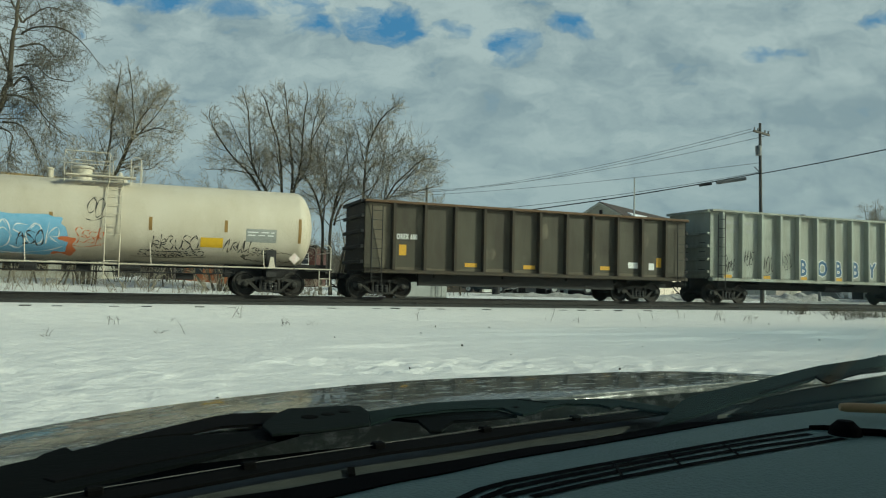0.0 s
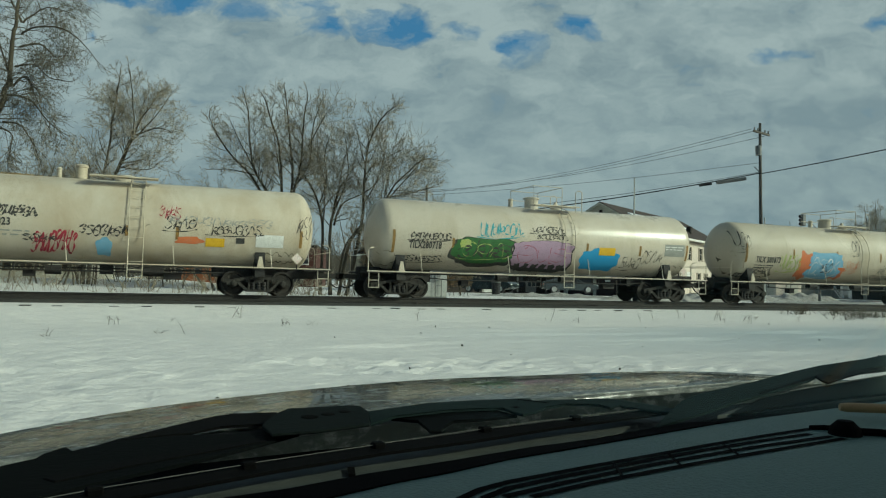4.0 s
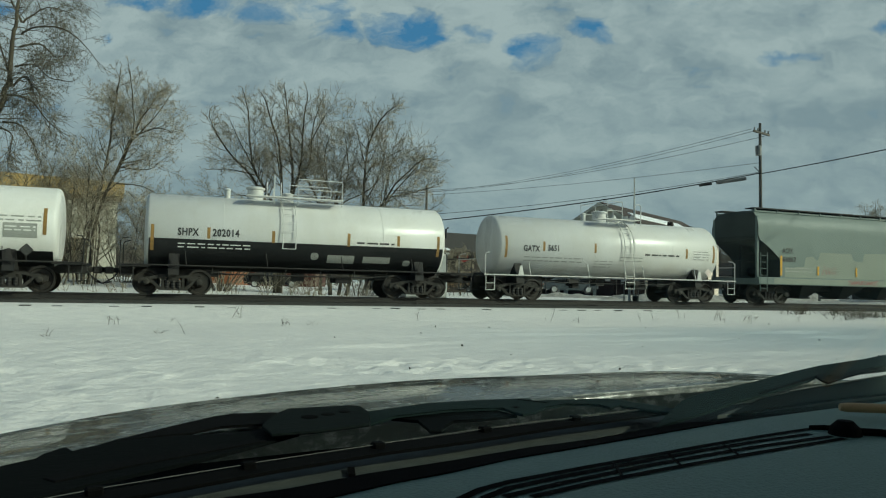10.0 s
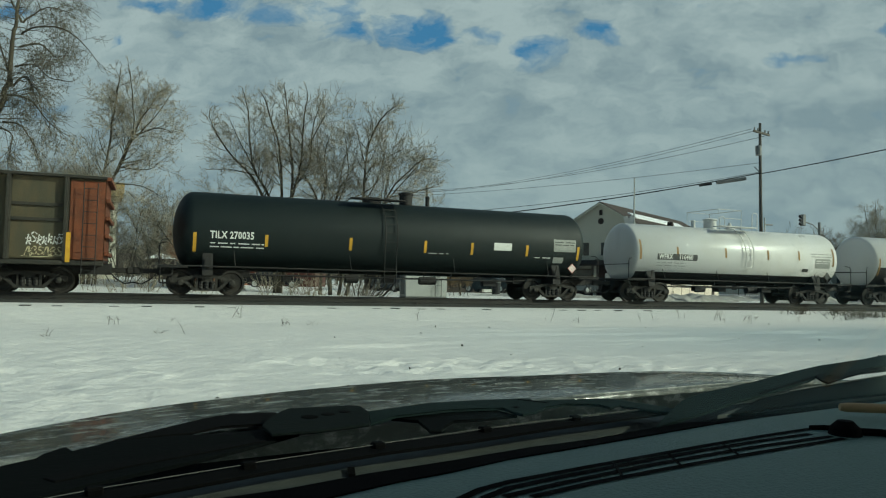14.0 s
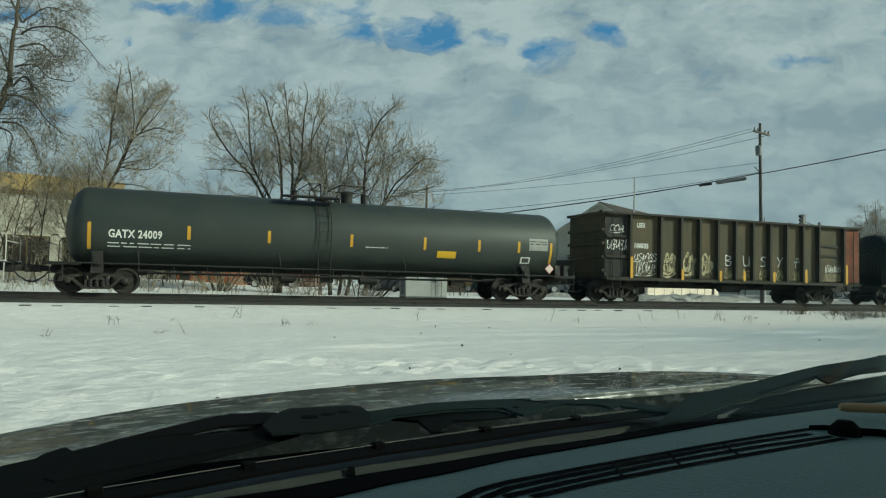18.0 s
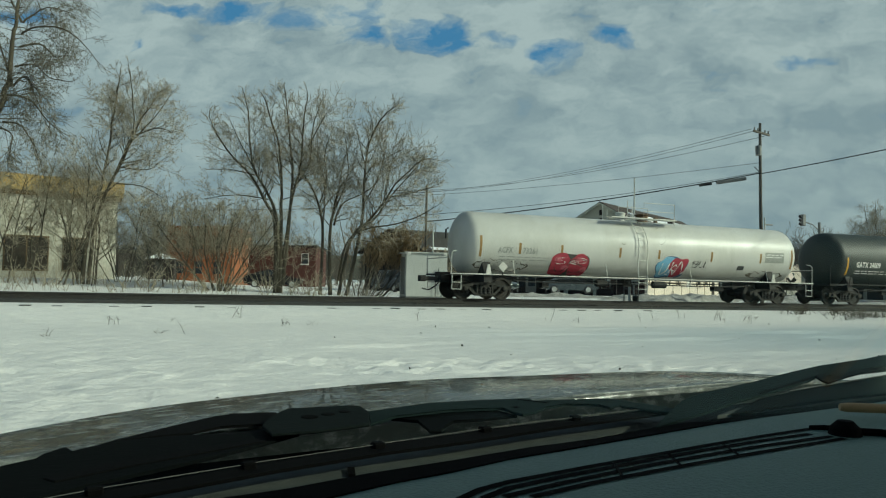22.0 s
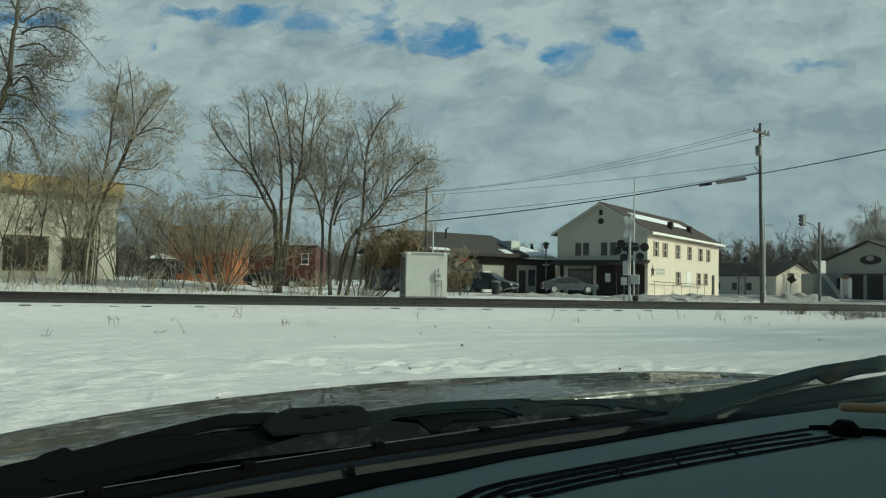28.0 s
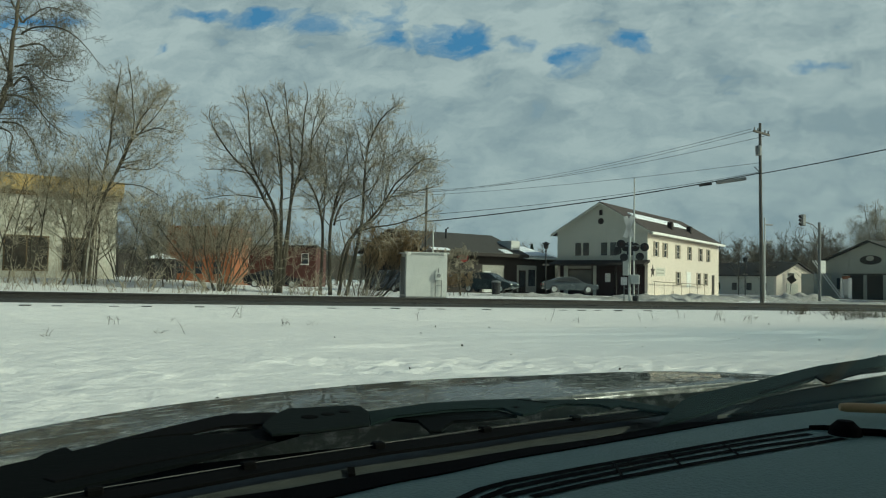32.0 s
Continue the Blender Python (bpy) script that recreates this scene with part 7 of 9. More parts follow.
# cowl between hood and windscreen
part("cowl", prism(bmesh.new(), [(0.68, 1.17), (0.68, 1.232), (0.80, 1.215), (1.05, 1.195), (1.10, 1.15)], -0.28, 1.85, "x"), BLACK_PLASTIC, van)
bm = bmesh.new()
prism(bm, [(0.108, 0.776), (0.291, 0.819), (0.447, 0.839), (0.582, 0.850), (0.754, 0.872), (0.957, 0.892), (1.03, 0.890), (0.936, 0.820), (0.808, 0.805), (0.732, 0.794), (0.582, 0.780), (0.472, 0.770), (0.333, 0.756), (0.173, 0.741)], 1.226, 1.232, "z")
part("cowl_strip", bm, COWL_GREY, van, "dusty grey strip under the glass")
part("cowl_lug", bx(-0.004, 0.004, -0.016, 0.016, 0, 0.003), RUBBER, van).matrix_basis = pose(0.356, 0.775, 1.233, 0, 0, -22)
# tan highlight beside the wiper, drawn as a small pale plate
part("cowl_highlight", prism(bmesh.new(), [(0.92, 0.724), (0.994, 0.749), (1.079, 0.761), (1.025, 0.733)], 1.256, 1.262, "z"), COWL_GREY, van)
# dashboard with defroster slots
dash = part("dashboard", prism(bmesh.new(), [(0.575, 1.0), (0.575, 1.272), (0.45, 1.272), (0.30, 1.262), (0.18, 1.235), (0.10, 1.18), (0.08, 1.0)], -0.28, 1.85, "x"), DASH, van, "dark grey textured dashboard", smooth=40)
bm = bmesh.new()
prism(bm, [(-0.28, 0.580), (0.16, 0.595), (0.45, 0.609), (0.80, 0.634), (1.25, 0.654), (1.84, 0.656), (1.84, 0.575), (-0.28, 0.575)], 1.262, 1.272, "z")
part("dash_top", bm, DASH, van)
# flat near-black sheet painted in for the shade of the gap behind the dash
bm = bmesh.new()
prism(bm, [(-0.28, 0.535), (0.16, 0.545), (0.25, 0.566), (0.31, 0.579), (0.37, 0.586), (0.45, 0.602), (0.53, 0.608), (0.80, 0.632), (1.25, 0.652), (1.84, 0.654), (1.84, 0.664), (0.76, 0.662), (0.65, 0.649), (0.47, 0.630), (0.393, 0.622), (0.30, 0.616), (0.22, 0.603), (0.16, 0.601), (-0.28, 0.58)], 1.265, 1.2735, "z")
part("dash_gap_shade", bm, VOID, van)
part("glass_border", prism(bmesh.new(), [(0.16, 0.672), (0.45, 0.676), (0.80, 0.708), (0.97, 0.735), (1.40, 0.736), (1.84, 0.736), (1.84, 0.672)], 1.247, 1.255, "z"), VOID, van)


def ribbon(bm, pts, wide, z):
    """A flat band of even width along a line of (a, b) pairs."""
    rows = []
    for i, p in enumerate(pts):
        d = (Vector(pts[min(i + 1, len(pts) - 1)]) - Vector(pts[max(i - 1, 0)])).normalized() * wide / 2
        rows.append([bm.verts.new((p[0] - d.y, p[1] + d.x, z)), bm.verts.new((p[0] + d.y, p[1] - d.x, z))])
    for a, b in zip(rows, rows[1:]):
        bm.faces.new((a[0], a[1], b[1], b[0]))
    return bm


SLOTS = ([(0.330, 0.510), (0.364, 0.527), (0.40, 0.535), (0.50, 0.542), (0.59, 0.547), (0.69, 0.553), (0.79, 0.556), (0.885, 0.556)],
         [(0.350, 0.504), (0.388, 0.519), (0.456, 0.526), (0.578, 0.534), (0.667, 0.538), (0.768, 0.540), (0.855, 0.537)],
         [(0.369, 0.500), (0.443, 0.510), (0.56, 0.519), (0.645, 0.521), (0.741, 0.522), (0.865, 0.516)],
         [(0.389, 0.489), (0.465, 0.497), (0.54, 0.500), (0.622, 0.502), (0.711, 0.503), (0.868, 0.502)])
# flat black ribbons paint the dark of the slots
for pts in SLOTS:
    part("vent_slot", ribbon(bmesh.new(), pts, 0.0095, 1.2728), VOID, dash)
for a in (0.52, 0.60, 0.69):
    part("vent_web", bx(-0.0015, 0.0015, -0.028, 0.028, 0.0, 0.0004), ARM_BLACK, dash).matrix_basis = pose(a, 0.523, 1.2729, 0, 0, -35)
bm = bmesh.new()
lathe(bm, [(1.272, 0.019), (1.281, 0.017), (1.289, 0.009), (1.290, 0)], "z", (0.893, 0.516, 0), 20)
tube(bm, [(0.905, 0.508, 1.276), (0.925, 0.49, 1.276), (0.93, 0.472, 1.2755)], 0.005, 6)
tube(bm, [(0.885, 0.556, 1.2735), (0.90, 0.545, 1.2745), (0.897, 0.53, 1.276)], 0.004, 6)
part("light_sensor", bm, RUBBER, dash)
bm = bmesh.new()
lathe(bm, [(0, 0), (0.0, 0.005), (0.01, 0.0065), (0.26, 0.0065), (0.27, 0.0)], "x", (0, 0, 0), 12)
ob = part("wooden_stick", bm, STICK_WOOD, None, smooth=40)
ob.matrix_basis = pose(0, 0, 0, 0, 0, 10) @ pose(1.005, 0.588, 1.286, 0, 0, -38)
tagged(ob, "smooth tan wooden stick lying on the dashboard", "stick")


def plate(name, outline, z, material, parent, lab="", rise=0.0, thick=0.004):
    """A thin moulded plate with its upper face at z, or rising along the car's width."""
    bm = bmesh.new()
    prism(bm, outline, -thick, 0.0, "z")
    for v in bm.verts:
        v.co.z += z + rise * (v.co.x - 0.75)
    bmesh.ops.bevel(bm, geom=[e for e in bm.edges], offset=0.0012, segments=1, affect='EDGES')
    return part(name, bm, material, parent, lab)


# two wipers parked at the foot of the glass
wa = plate("wiper", [(0.03, 0.748), (0.238, 0.793), (0.403, 0.816), (0.576, 0.838), (0.746, 0.847), (0.922, 0.855), (0.962, 0.836), (0.93, 0.820), (0.687, 0.808), (0.53, 0.789), (0.407, 0.782), (0.265, 0.762), (0.099, 0.726)], 1.250, RUBBER, van)
for pts in ([(0.03, 0.740), (0.085, 0.755)], [(0.092, 0.757), (0.234, 0.782)], [(0.247, 0.786), (0.398, 0.805)], [(0.412, 0.808), (0.569, 0.827)], [(0.585, 0.829), (0.737, 0.837)], [(0.753, 0.839), (0.899, 0.846)]):
    part("steel_strip", tube(bmesh.new(), [(a, b, 1.254) for a, b in pts], 0.0006, 6), SILVER, wa)
for a, b in ((0.088, 0.756), (0.240, 0.784), (0.405, 0.807), (0.577, 0.829), (0.745, 0.838)):
    part("blade_clip", bx(a - 0.008, a + 0.008, b - 0.007, b + 0.007, 1.246, 1.2565, bevel=0.002), RUBBER, wa)
plate("arm_link", [(0.134, 1.010), (0.217, 1.070), (0.286, 1.117), (0.319, 1.132), (0.383, 1.112), (0.365, 1.034), (0.334, 1.035), (0.279, 1.044), (0.235, 1.018), (0.171, 1.014)], 1.245, RUBBER, wa)
plate("wiper_arm", [(-0.30, 0.72), (-0.16, 0.86), (-0.005, 0.902), (0.05, 0.936), (0.056, 0.957), (0.083, 0.986), (0.086, 0.955), (0.135, 0.994), (0.202, 0.993), (0.240, 0.984), (0.277, 0.976), (0.310, 0.978), (0.334, 1.000), (0.354, 0.934), (0.239, 0.867), (0.171, 0.837), (0.085, 0.799), (0.022, 0.760), (-0.06, 0.72)], 1.248, ARM_BLACK, wa)
plate("arm_rib", [(0.05, 0.84), (0.12, 0.872), (0.22, 0.90), (0.30, 0.925), (0.30, 0.905), (0.22, 0.878), (0.13, 0.85), (0.06, 0.82)], 1.2495, RUBBER, wa)
plate("pivot_cover", [(0.311, 0.962), (0.338, 1.007), (0.362, 1.040), (0.385, 1.066), (0.434, 1.055), (0.482, 1.053), (0.490, 1.038), (0.482, 0.993), (0.442, 0.906), (0.362, 0.895), (0.304, 0.900)], 1.258, PIVOT_BLACK, wa)
for a, b, r in ((0.387, 0.985, 0.0125), (0.418, 0.994, 0.010), (0.4475, 1.003, 0.0085)):
    part("pivot_bolt", lathe(bmesh.new(), [(1.2582, r), (1.2592, r * 0.9), (1.2592, 0)], "z", (a, b, 0), 16), VOID if r > 0.012 else RUBBER, wa)
plate("wiper_arm", [(0.483, 0.998), (0.606, 1.025), (0.696, 1.014), (0.783, 0.993), (0.763, 0.955), (0.779, 0.969), (0.830, 0.958), (0.906, 0.935), (0.910, 0.913), (0.883, 0.882), (0.843, 0.865), (0.850, 0.897), (0.803, 0.926), (0.756, 0.918), (0.707, 0.885), (0.679, 0.878), (0.678, 0.904), (0.688, 0.939), (0.608, 0.960), (0.505, 0.951), (0.445, 0.910)], 1.257, WIPER_BLACK, wa, "faded black wiper arm")
part("arm_notch", bx(-0.002, 0.002, -0.026, 0.026, 0, 0.0008), VOID, wa).matrix_basis = pose(0.766, 0.966, 1.2572, 0, 0, 28)
part("arm_rivet", lathe(bmesh.new(), [(1.2572, 0.006), (1.2582, 0.005), (1.2583, 0)], "z", (0.705, 0.93, 0), 12), RUBBER, wa)
plate("blade_tip", [(0.915, 0.925), (0.932, 0.853), (0.933, 0.811), (0.912, 0.793), (0.890, 0.826), (0.875, 0.874)], 1.256, WIPER_BLACK, wa)
plate("wiper_bridge", [(0.503, 0.964), (0.579, 0.980), (0.685, 0.951), (0.687, 0.901), (0.620, 0.902), (0.576, 0.909), (0.549, 0.885), (0.525, 0.857), (0.509, 0.861), (0.521, 0.899), (0.532, 0.931)], 1.251, ARM_BLACK, wa)
wb = plate("wiper", [(1.087, 0.775), (1.253, 0.791), (1.413, 0.789), (1.562, 0.793), (1.62, 0.70), (1.342, 0.681), (1.219, 0.700), (1.085, 0.714), (0.946, 0.722)], 1.256, RUBBER, van, rise=0.035)
plate("wiper_arm", [(0.748, 0.693), (0.885, 0.776), (0.947, 0.813), (1.037, 0.842), (1.196, 0.865), (1.371, 0.901), (1.501, 0.922), (1.685, 0.928), (1.84, 0.948), (1.70, 0.850), (1.557, 0.846), (1.465, 0.841), (1.397, 0.824), (1.377, 0.848), (1.295, 0.818), (1.101, 0.775), (1.007, 0.759), (0.908, 0.732), (0.826, 0.714)], 1.262, WIPER_BLACK, wb, "faded black wiper arm", rise=0.035)
plate("wiper_bridge", [(1.344, 0.837), (1.396, 0.855), (1.350, 0.812), (1.395, 0.817), (1.469, 0.832), (1.561, 0.826), (1.605, 0.815), (1.562, 0.793), (1.447, 0.808), (1.365, 0.794), (1.286, 0.775), (1.300, 0.798)], 1.265, RUBBER, wb, rise=0.035)
plate("arm_seam", [(1.10, 0.785), (1.295, 0.826), (1.37, 0.845), (1.295, 0.820), (1.10, 0.779)], 1.2632, RUBBER, wb, rise=0.035, thick=0.001)
part("steel_strip", tube(bmesh.new(), [(1.176, 0.778, 1.2745), (1.288, 0.781, 1.278), (1.401, 0.782, 1.282), (1.58, 0.782, 1.288)], 0.0013, 5), SILVER, wb)

# windscreen, roof, pillars and body round the seat
bm = bmesh.new()
prism(bm, [(0.674, 1.243), (0.678, 1.247), (-0.02, 1.768), (-0.024, 1.764)], -0.24, 1.82, "x")
gm = bpy.data.materials.new("windscreen_glass")
gm.use_nodes = True
g = gm.node_tree.nodes["Principled BSDF"]
g.inputs["Base Color"].default_value = (0.90, 0.96, 0.93, 1)
g.inputs["Roughness"].default_value = 0.0
g.inputs["IOR"].default_value = 1.09
g.inputs["Transmission Weight"].default_value = 1.0
glass = part("windscreen", bm, gm, van, "clear raked windscreen")
glass.visible_shadow = False
part("roof", bx(-0.26, 1.84, -2.6, -0.02, 1.765, 1.80, bevel=0.012), CABIN, van)
for a in (-0.26, 1.80):
    bm = bmesh.new()
    prism(bm, [(0.70, 1.20), (0.74, 1.24), (0.0, 1.80), (-0.06, 1.765)], a, a + 0.05, "x")
    part("windscreen_pillar", bm, HOOD_PAINT, van)
    part("side_panel", bx(a, a + 0.05, -2.6, 0.78, 0.35, 1.18, bevel=0.01), HOOD_PAINT, van)
    part("door_pillar", bx(a, a + 0.05, -0.95, -0.8, 1.18, 1.766), HOOD_PAINT, van)
    part("rear_side", bx(a, a + 0.05, -2.6, -1.7, 1.18, 1.766), HOOD_PAINT, van)
    part("fender", bx(a, a + 0.05, 0.782, 1.05, 0.45, 1.185, bevel=0.01), HOOD_PAINT, van)
    for b in (-1.9, 0.72):
        s = 1 if a > 0 else -1
        w = part("wheel", lathe(bmesh.new(), [(a + 0.025 - s * 0.20, 0), (a + 0.025 - s * 0.20, 0.33), (a + 0.025 + s * 0.04, 0.33), (a + 0.025 + s * 0.05, 0.26), (a + 0.025 + s * 0.04, 0)], "x", (0, b, 0.33), 24), RUBBER, van)
        part("rim", lathe(bmesh.new(), [(a + 0.025 + s * 0.055, 0), (a + 0.025 + s * 0.06, 0.2), (a + 0.025 + s * 0.045, 0.23)], "x", (0, b, 0.33), 16), GALV, w)
part("tailgate", bx(-0.21, 1.80, -2.65, -2.6, 0.35, 1.766), HOOD_PAINT, van)
part("cabin_floor", bx(-0.21, 1.80, -2.6, 0.8, 0.30, 0.36), CABIN, van)
part("bulkhead", bx(-0.21, 1.80, 0.70, 0.74, 0.36, 1.165), CABIN, van)
part("bumper", bx(-0.1, 1.7, 1.20, 1.30, 0.35, 0.9, bevel=0.04), HOOD_PAINT, van)
for a in (0.2, 1.1):
    s = part("seat", bx(a, a + 0.5, -0.85, -0.3, 0.55, 0.72, bevel=0.05), CABIN, van)
    part("backrest", bx(a, a + 0.5, -0.95, -0.84, 0.72, 1.3, bevel=0.04), CABIN, s)

# ---- the thirteen cars, in running order from the head of the train ----
GREY_GON = surf("weathered_grey_paint", (0.35, 0.375, 0.32), (0.20, 0.19, 0.145), 0.7, scale=1.6, mix=0.55, streak=5, bump=0.1)
DARK_RIB = surf("dark_brown_rib_steel", (0.036, 0.031, 0.022), (0.066, 0.048, 0.028), 0.8, scale=2, mix=0.5)
BROWN_GON = surf("brown_weathered_steel", (0.088, 0.082, 0.056), (0.048, 0.040, 0.028), 0.75, scale=1.2, mix=0.7, streak=3, bump=0.15)
RUST_TOP = surf("rusted_chord", (0.11, 0.070, 0.038), (0.14, 0.085, 0.045), 0.85, scale=2, mix=0.7)
TAN_STEEL = surf("dusty_tan_steel", (0.15, 0.13, 0.09), (0.10, 0.085, 0.06), 0.85, scale=2, mix=0.6)
OLIVE_GON = surf("olive_black_steel", (0.050, 0.050, 0.033), (0.115, 0.088, 0.046), 0.8, scale=1.5, mix=0.65, streak=3, bump=0.15)
OLIVE_RIB = surf("black_olive_rib_steel", (0.028, 0.027, 0.021), (0.045, 0.040, 0.031), 0.8, scale=2, mix=0.5)
RED_END = surf("rust_red_steel", (0.21, 0.062, 0.024), (0.08, 0.034, 0.020), 0.8, scale=2, mix=0.6)
BEIGE = surf("beige_tank_paint", (0.56, 0.505, 0.40), (0.45, 0.39, 0.285), 0.55, scale=0.9, mix=0.35, streak=3, bump=0.04)
CREAM = surf("cream_tank_paint", (0.58, 0.525, 0.43), (0.45, 0.385, 0.28), 0.30, scale=0.9, mix=0.25, streak=3, bump=0.04)
CREAM_DULL = surf("stained_cream_paint", (0.57, 0.52, 0.42), (0.42, 0.34, 0.23), 0.55, scale=1.0, mix=0.5, streak=3, bump=0.05)
WHITE_TANK = surf("white_tank_paint", (0.64, 0.64, 0.62), (0.53, 0.52, 0.47), 0.30, scale=0.8, mix=0.25, streak=3, bump=0.03, spec=0.3)
WHITE_OLD = surf("off_white_tank_paint", (0.56, 0.555, 0.52), (0.43, 0.415, 0.365), 0.4, scale=0.9, mix=0.25, streak=3, bump=0.04)
BLACK_TANK = surf("black_tank_paint", (0.006, 0.0115, 0.0115), (0.010, 0.016, 0.015), 0.6, scale=1.2, mix=0.4, bump=0.05, spec=0.3)
DARK_TANK = surf("charcoal_tank_paint", (0.028, 0.037, 0.034), (0.042, 0.049, 0.043), 0.55, scale=1.0, mix=0.4, bump=0.05)
HOPPER_GREEN = surf("grey_green_hopper_paint", (0.152, 0.192, 0.176), (0.128, 0.163, 0.15), 0.6, scale=0.8, mix=0.4, streak=2, bump=0.04)
PALE_PATCH = surf("pale_repaint", (0.22, 0.25, 0.205), (0.195, 0.225, 0.188), 0.6, scale=2, mix=0.3, bump=0.0)
ORANGE_SPRAY = surf("orange_spray", (0.62, 0.16, 0.05), (0.5, 0.2, 0.1), 0.7, scale=5)
BLUE_SPRAY = surf("blue_spray", (0.16, 0.38, 0.56), (0.26, 0.46, 0.62), 0.7, scale=4)
DEEP_BLUE = surf("azure_spray", (0.03, 0.27, 0.55), (0.06, 0.34, 0.6), 0.7, scale=4)
TEAL_SPRAY = surf("teal_spray", (0.05, 0.30, 0.34), (0.08, 0.36, 0.4), 0.7, scale=4)
DARK_BLUE = surf("dark_blue_spray", (0.04, 0.11, 0.22), (0.09, 0.14, 0.2), 0.7, scale=3)
GREEN_SPRAY = surf("green_spray", (0.045, 0.15, 0.04), (0.03, 0.10, 0.03), 0.7, scale=4)
LIME_SPRAY = surf("lime_spray", (0.34, 0.42, 0.10), (0.4, 0.44, 0.2), 0.7, scale=5)
PURPLE_SPRAY = surf("mauve_spray", (0.38, 0.26, 0.36), (0.44, 0.30, 0.42), 0.7, scale=3)
ROSE_SPRAY = surf("rose_spray", (0.50, 0.13, 0.16), (0.42, 0.10, 0.13), 0.6, scale=4)
RED_SPRAY = surf("red_spray", (0.36, 0.035, 0.06), (0.28, 0.03, 0.05), 0.6, scale=4)
BLACK_SPRAY = surf("black_spray", (0.035, 0.035, 0.033), (0.08, 0.075, 0.065), 0.7, scale=6, bump=0)
CREAM_SPRAY = surf("cream_spray", (0.50, 0.44, 0.27), (0.4, 0.35, 0.2), 0.7, scale=5)
SIGN_YELLOW = surf("sign_yellow", (0.72, 0.45, 0.02), (0.6, 0.36, 0.02), 0.5, scale=5, bump=0)
GREY_PANEL = surf("grey_stencil", (0.33, 0.34, 0.31), (0.25, 0.25, 0.23), 0.6, scale=6, bump=0)
PLACARD_WHITE = surf("placard_white", (0.72, 0.66, 0.60), (0.6, 0.4, 0.36), 0.5, scale=12, bump=0)
PLACARD_RED = surf("placard_red", (0.50, 0.06, 0.05), (0.6, 0.3, 0.28), 0.5, scale=12, bump=0)


def data_panel(car, sh, x0, x1, z0, z1, material, ink, seed=3):
    decal("data_panel", car, material, sh, x0, x1, z0, z1, 0.007)
    small_print(car, sh, x0 + 0.05, z1 - 0.14, ink, max(2, int((z1 - z0) / 0.15) - 1), x1 - x0 - 0.1, 0.05, 2.2, seed)


def stain(car, sh, s, c, z, w, h, seed):
    """Caked grime on the shell: ragged drips and splashes of uneven outline."""
    rnd = random.Random(seed)
    bm = bmesh.new()
    n = max(6, int(w / 0.09))
    low, high = [], []
    for i in range(n + 1):
        u = 2 * i / n - 1
        k = math.sqrt(max(0.0, 1 - u * u))
        x = s - c + u * w / 2
        low.append(bm.verts.new(sh.at(x, z - h / 2 * k * rnd.uniform(0.7, 1.2), 0.005)))
        high.append(bm.verts.new(sh.at(x, z + h / 2 * k * rnd.uniform(0.35, 1.3), 0.005)))
    for i in range(n):
        bm.faces.new((low[i], low[i + 1], high[i + 1], high[i]))
    return part("grime_stain", bm, GRIME, car, "caked brown grime")


# 1: grey ribbed gondola
car, sh, c = gondola("gondola_car", "grey weathered ribbed high-side gondola with sprayed letters", 148.75, 164.6, 1.05, 4.4, 150.25, 163.1, GREY_GON, 13, deep=0.24, rib_at=[149.35 + 1.186 * k for k in range(13)])
for i, ch in enumerate("BOBBY"):
    for tint, off, fat in ((WHITE_PAINT, 0.010, 0.075), (DARK_BLUE, 0.016, 0.035)):
        words("graffiti", ch, 1.05, tint, car, lambda a, b, x=154.30 + i * 1.187 - c, o=off: sh.at(x + a, 1.45 + b, o), 0.80, fat)
for i in range(4):
    scrawl(car, sh, BLACK_SPRAY, 149.6 + i * 1.187 - c, 1.5 + 0.3 * (i % 2), 0.6, 0.8, 5, 11 + i, 0.04)
for i in (0, 2, 4, 6):
    decal("reflective_strip", car, YELLOW, sh, 149.55 + i * 1.187 - c, 150.05 + i * 1.187 - c, 1.16, 1.36, 0.02)
small_print(car, sh, 149.2 - c, 3.75, GREY_PANEL, 2, 2.4, 0.22, 1.8, 5)

# 2: brown gondola
car, sh, c = gondola("gondola_car", "dark brown rusty-topped high-side gondola with deep ribs", 132.05, 147.35, 0.98, 3.82, 132.92, 145.1, BROWN_GON, 14, DARK_RIB, BLACK_STEEL, deep=0.22, rib_at=[133.22 + 1.29 * k for k in range(11)])
for ch in car.children:
    if ch.name.startswith("top_chord"):
        ch.data.materials[0] = RUST_TOP
part("deep_sill", bx(134.4 - c, 143.6 - c, -1.2, -1.05, 0.52, 1.0), BLACK_STEEL, car)
part("end_slope", prism(bmesh.new(), [(132.2 - c, 3.7), (133.1 - c, 3.7), (133.1 - c, 1.2), (132.75 - c, 1.2)], -1.475, -1.452), TAN_STEEL, car, "rusty sloping end sheet")
patch(car, sh, TAN_STEEL, [(v - c, z) for v, z in ((133.0, 1.24), (135.5, 1.20), (138.0, 1.27), (141.0, 1.21), (143.5, 1.28), (146.8, 1.22))], 1.14, 0.006, 401, "mud_splash")
for k, (v, z, w, h) in enumerate(((134.4, 3.0, 0.5, 0.9), (137.4, 1.9, 0.6, 0.5), (139.9, 2.9, 0.5, 0.8), (142.3, 2.0, 0.5, 0.6), (145.0, 2.8, 0.6, 0.7))):
    stain(car, sh, v, c, z, w, h, 410 + k)
lettering(car, sh, "OREX 600", 133.36 - c, 2.34, 0.26, WHITE_PAINT, 0.78)
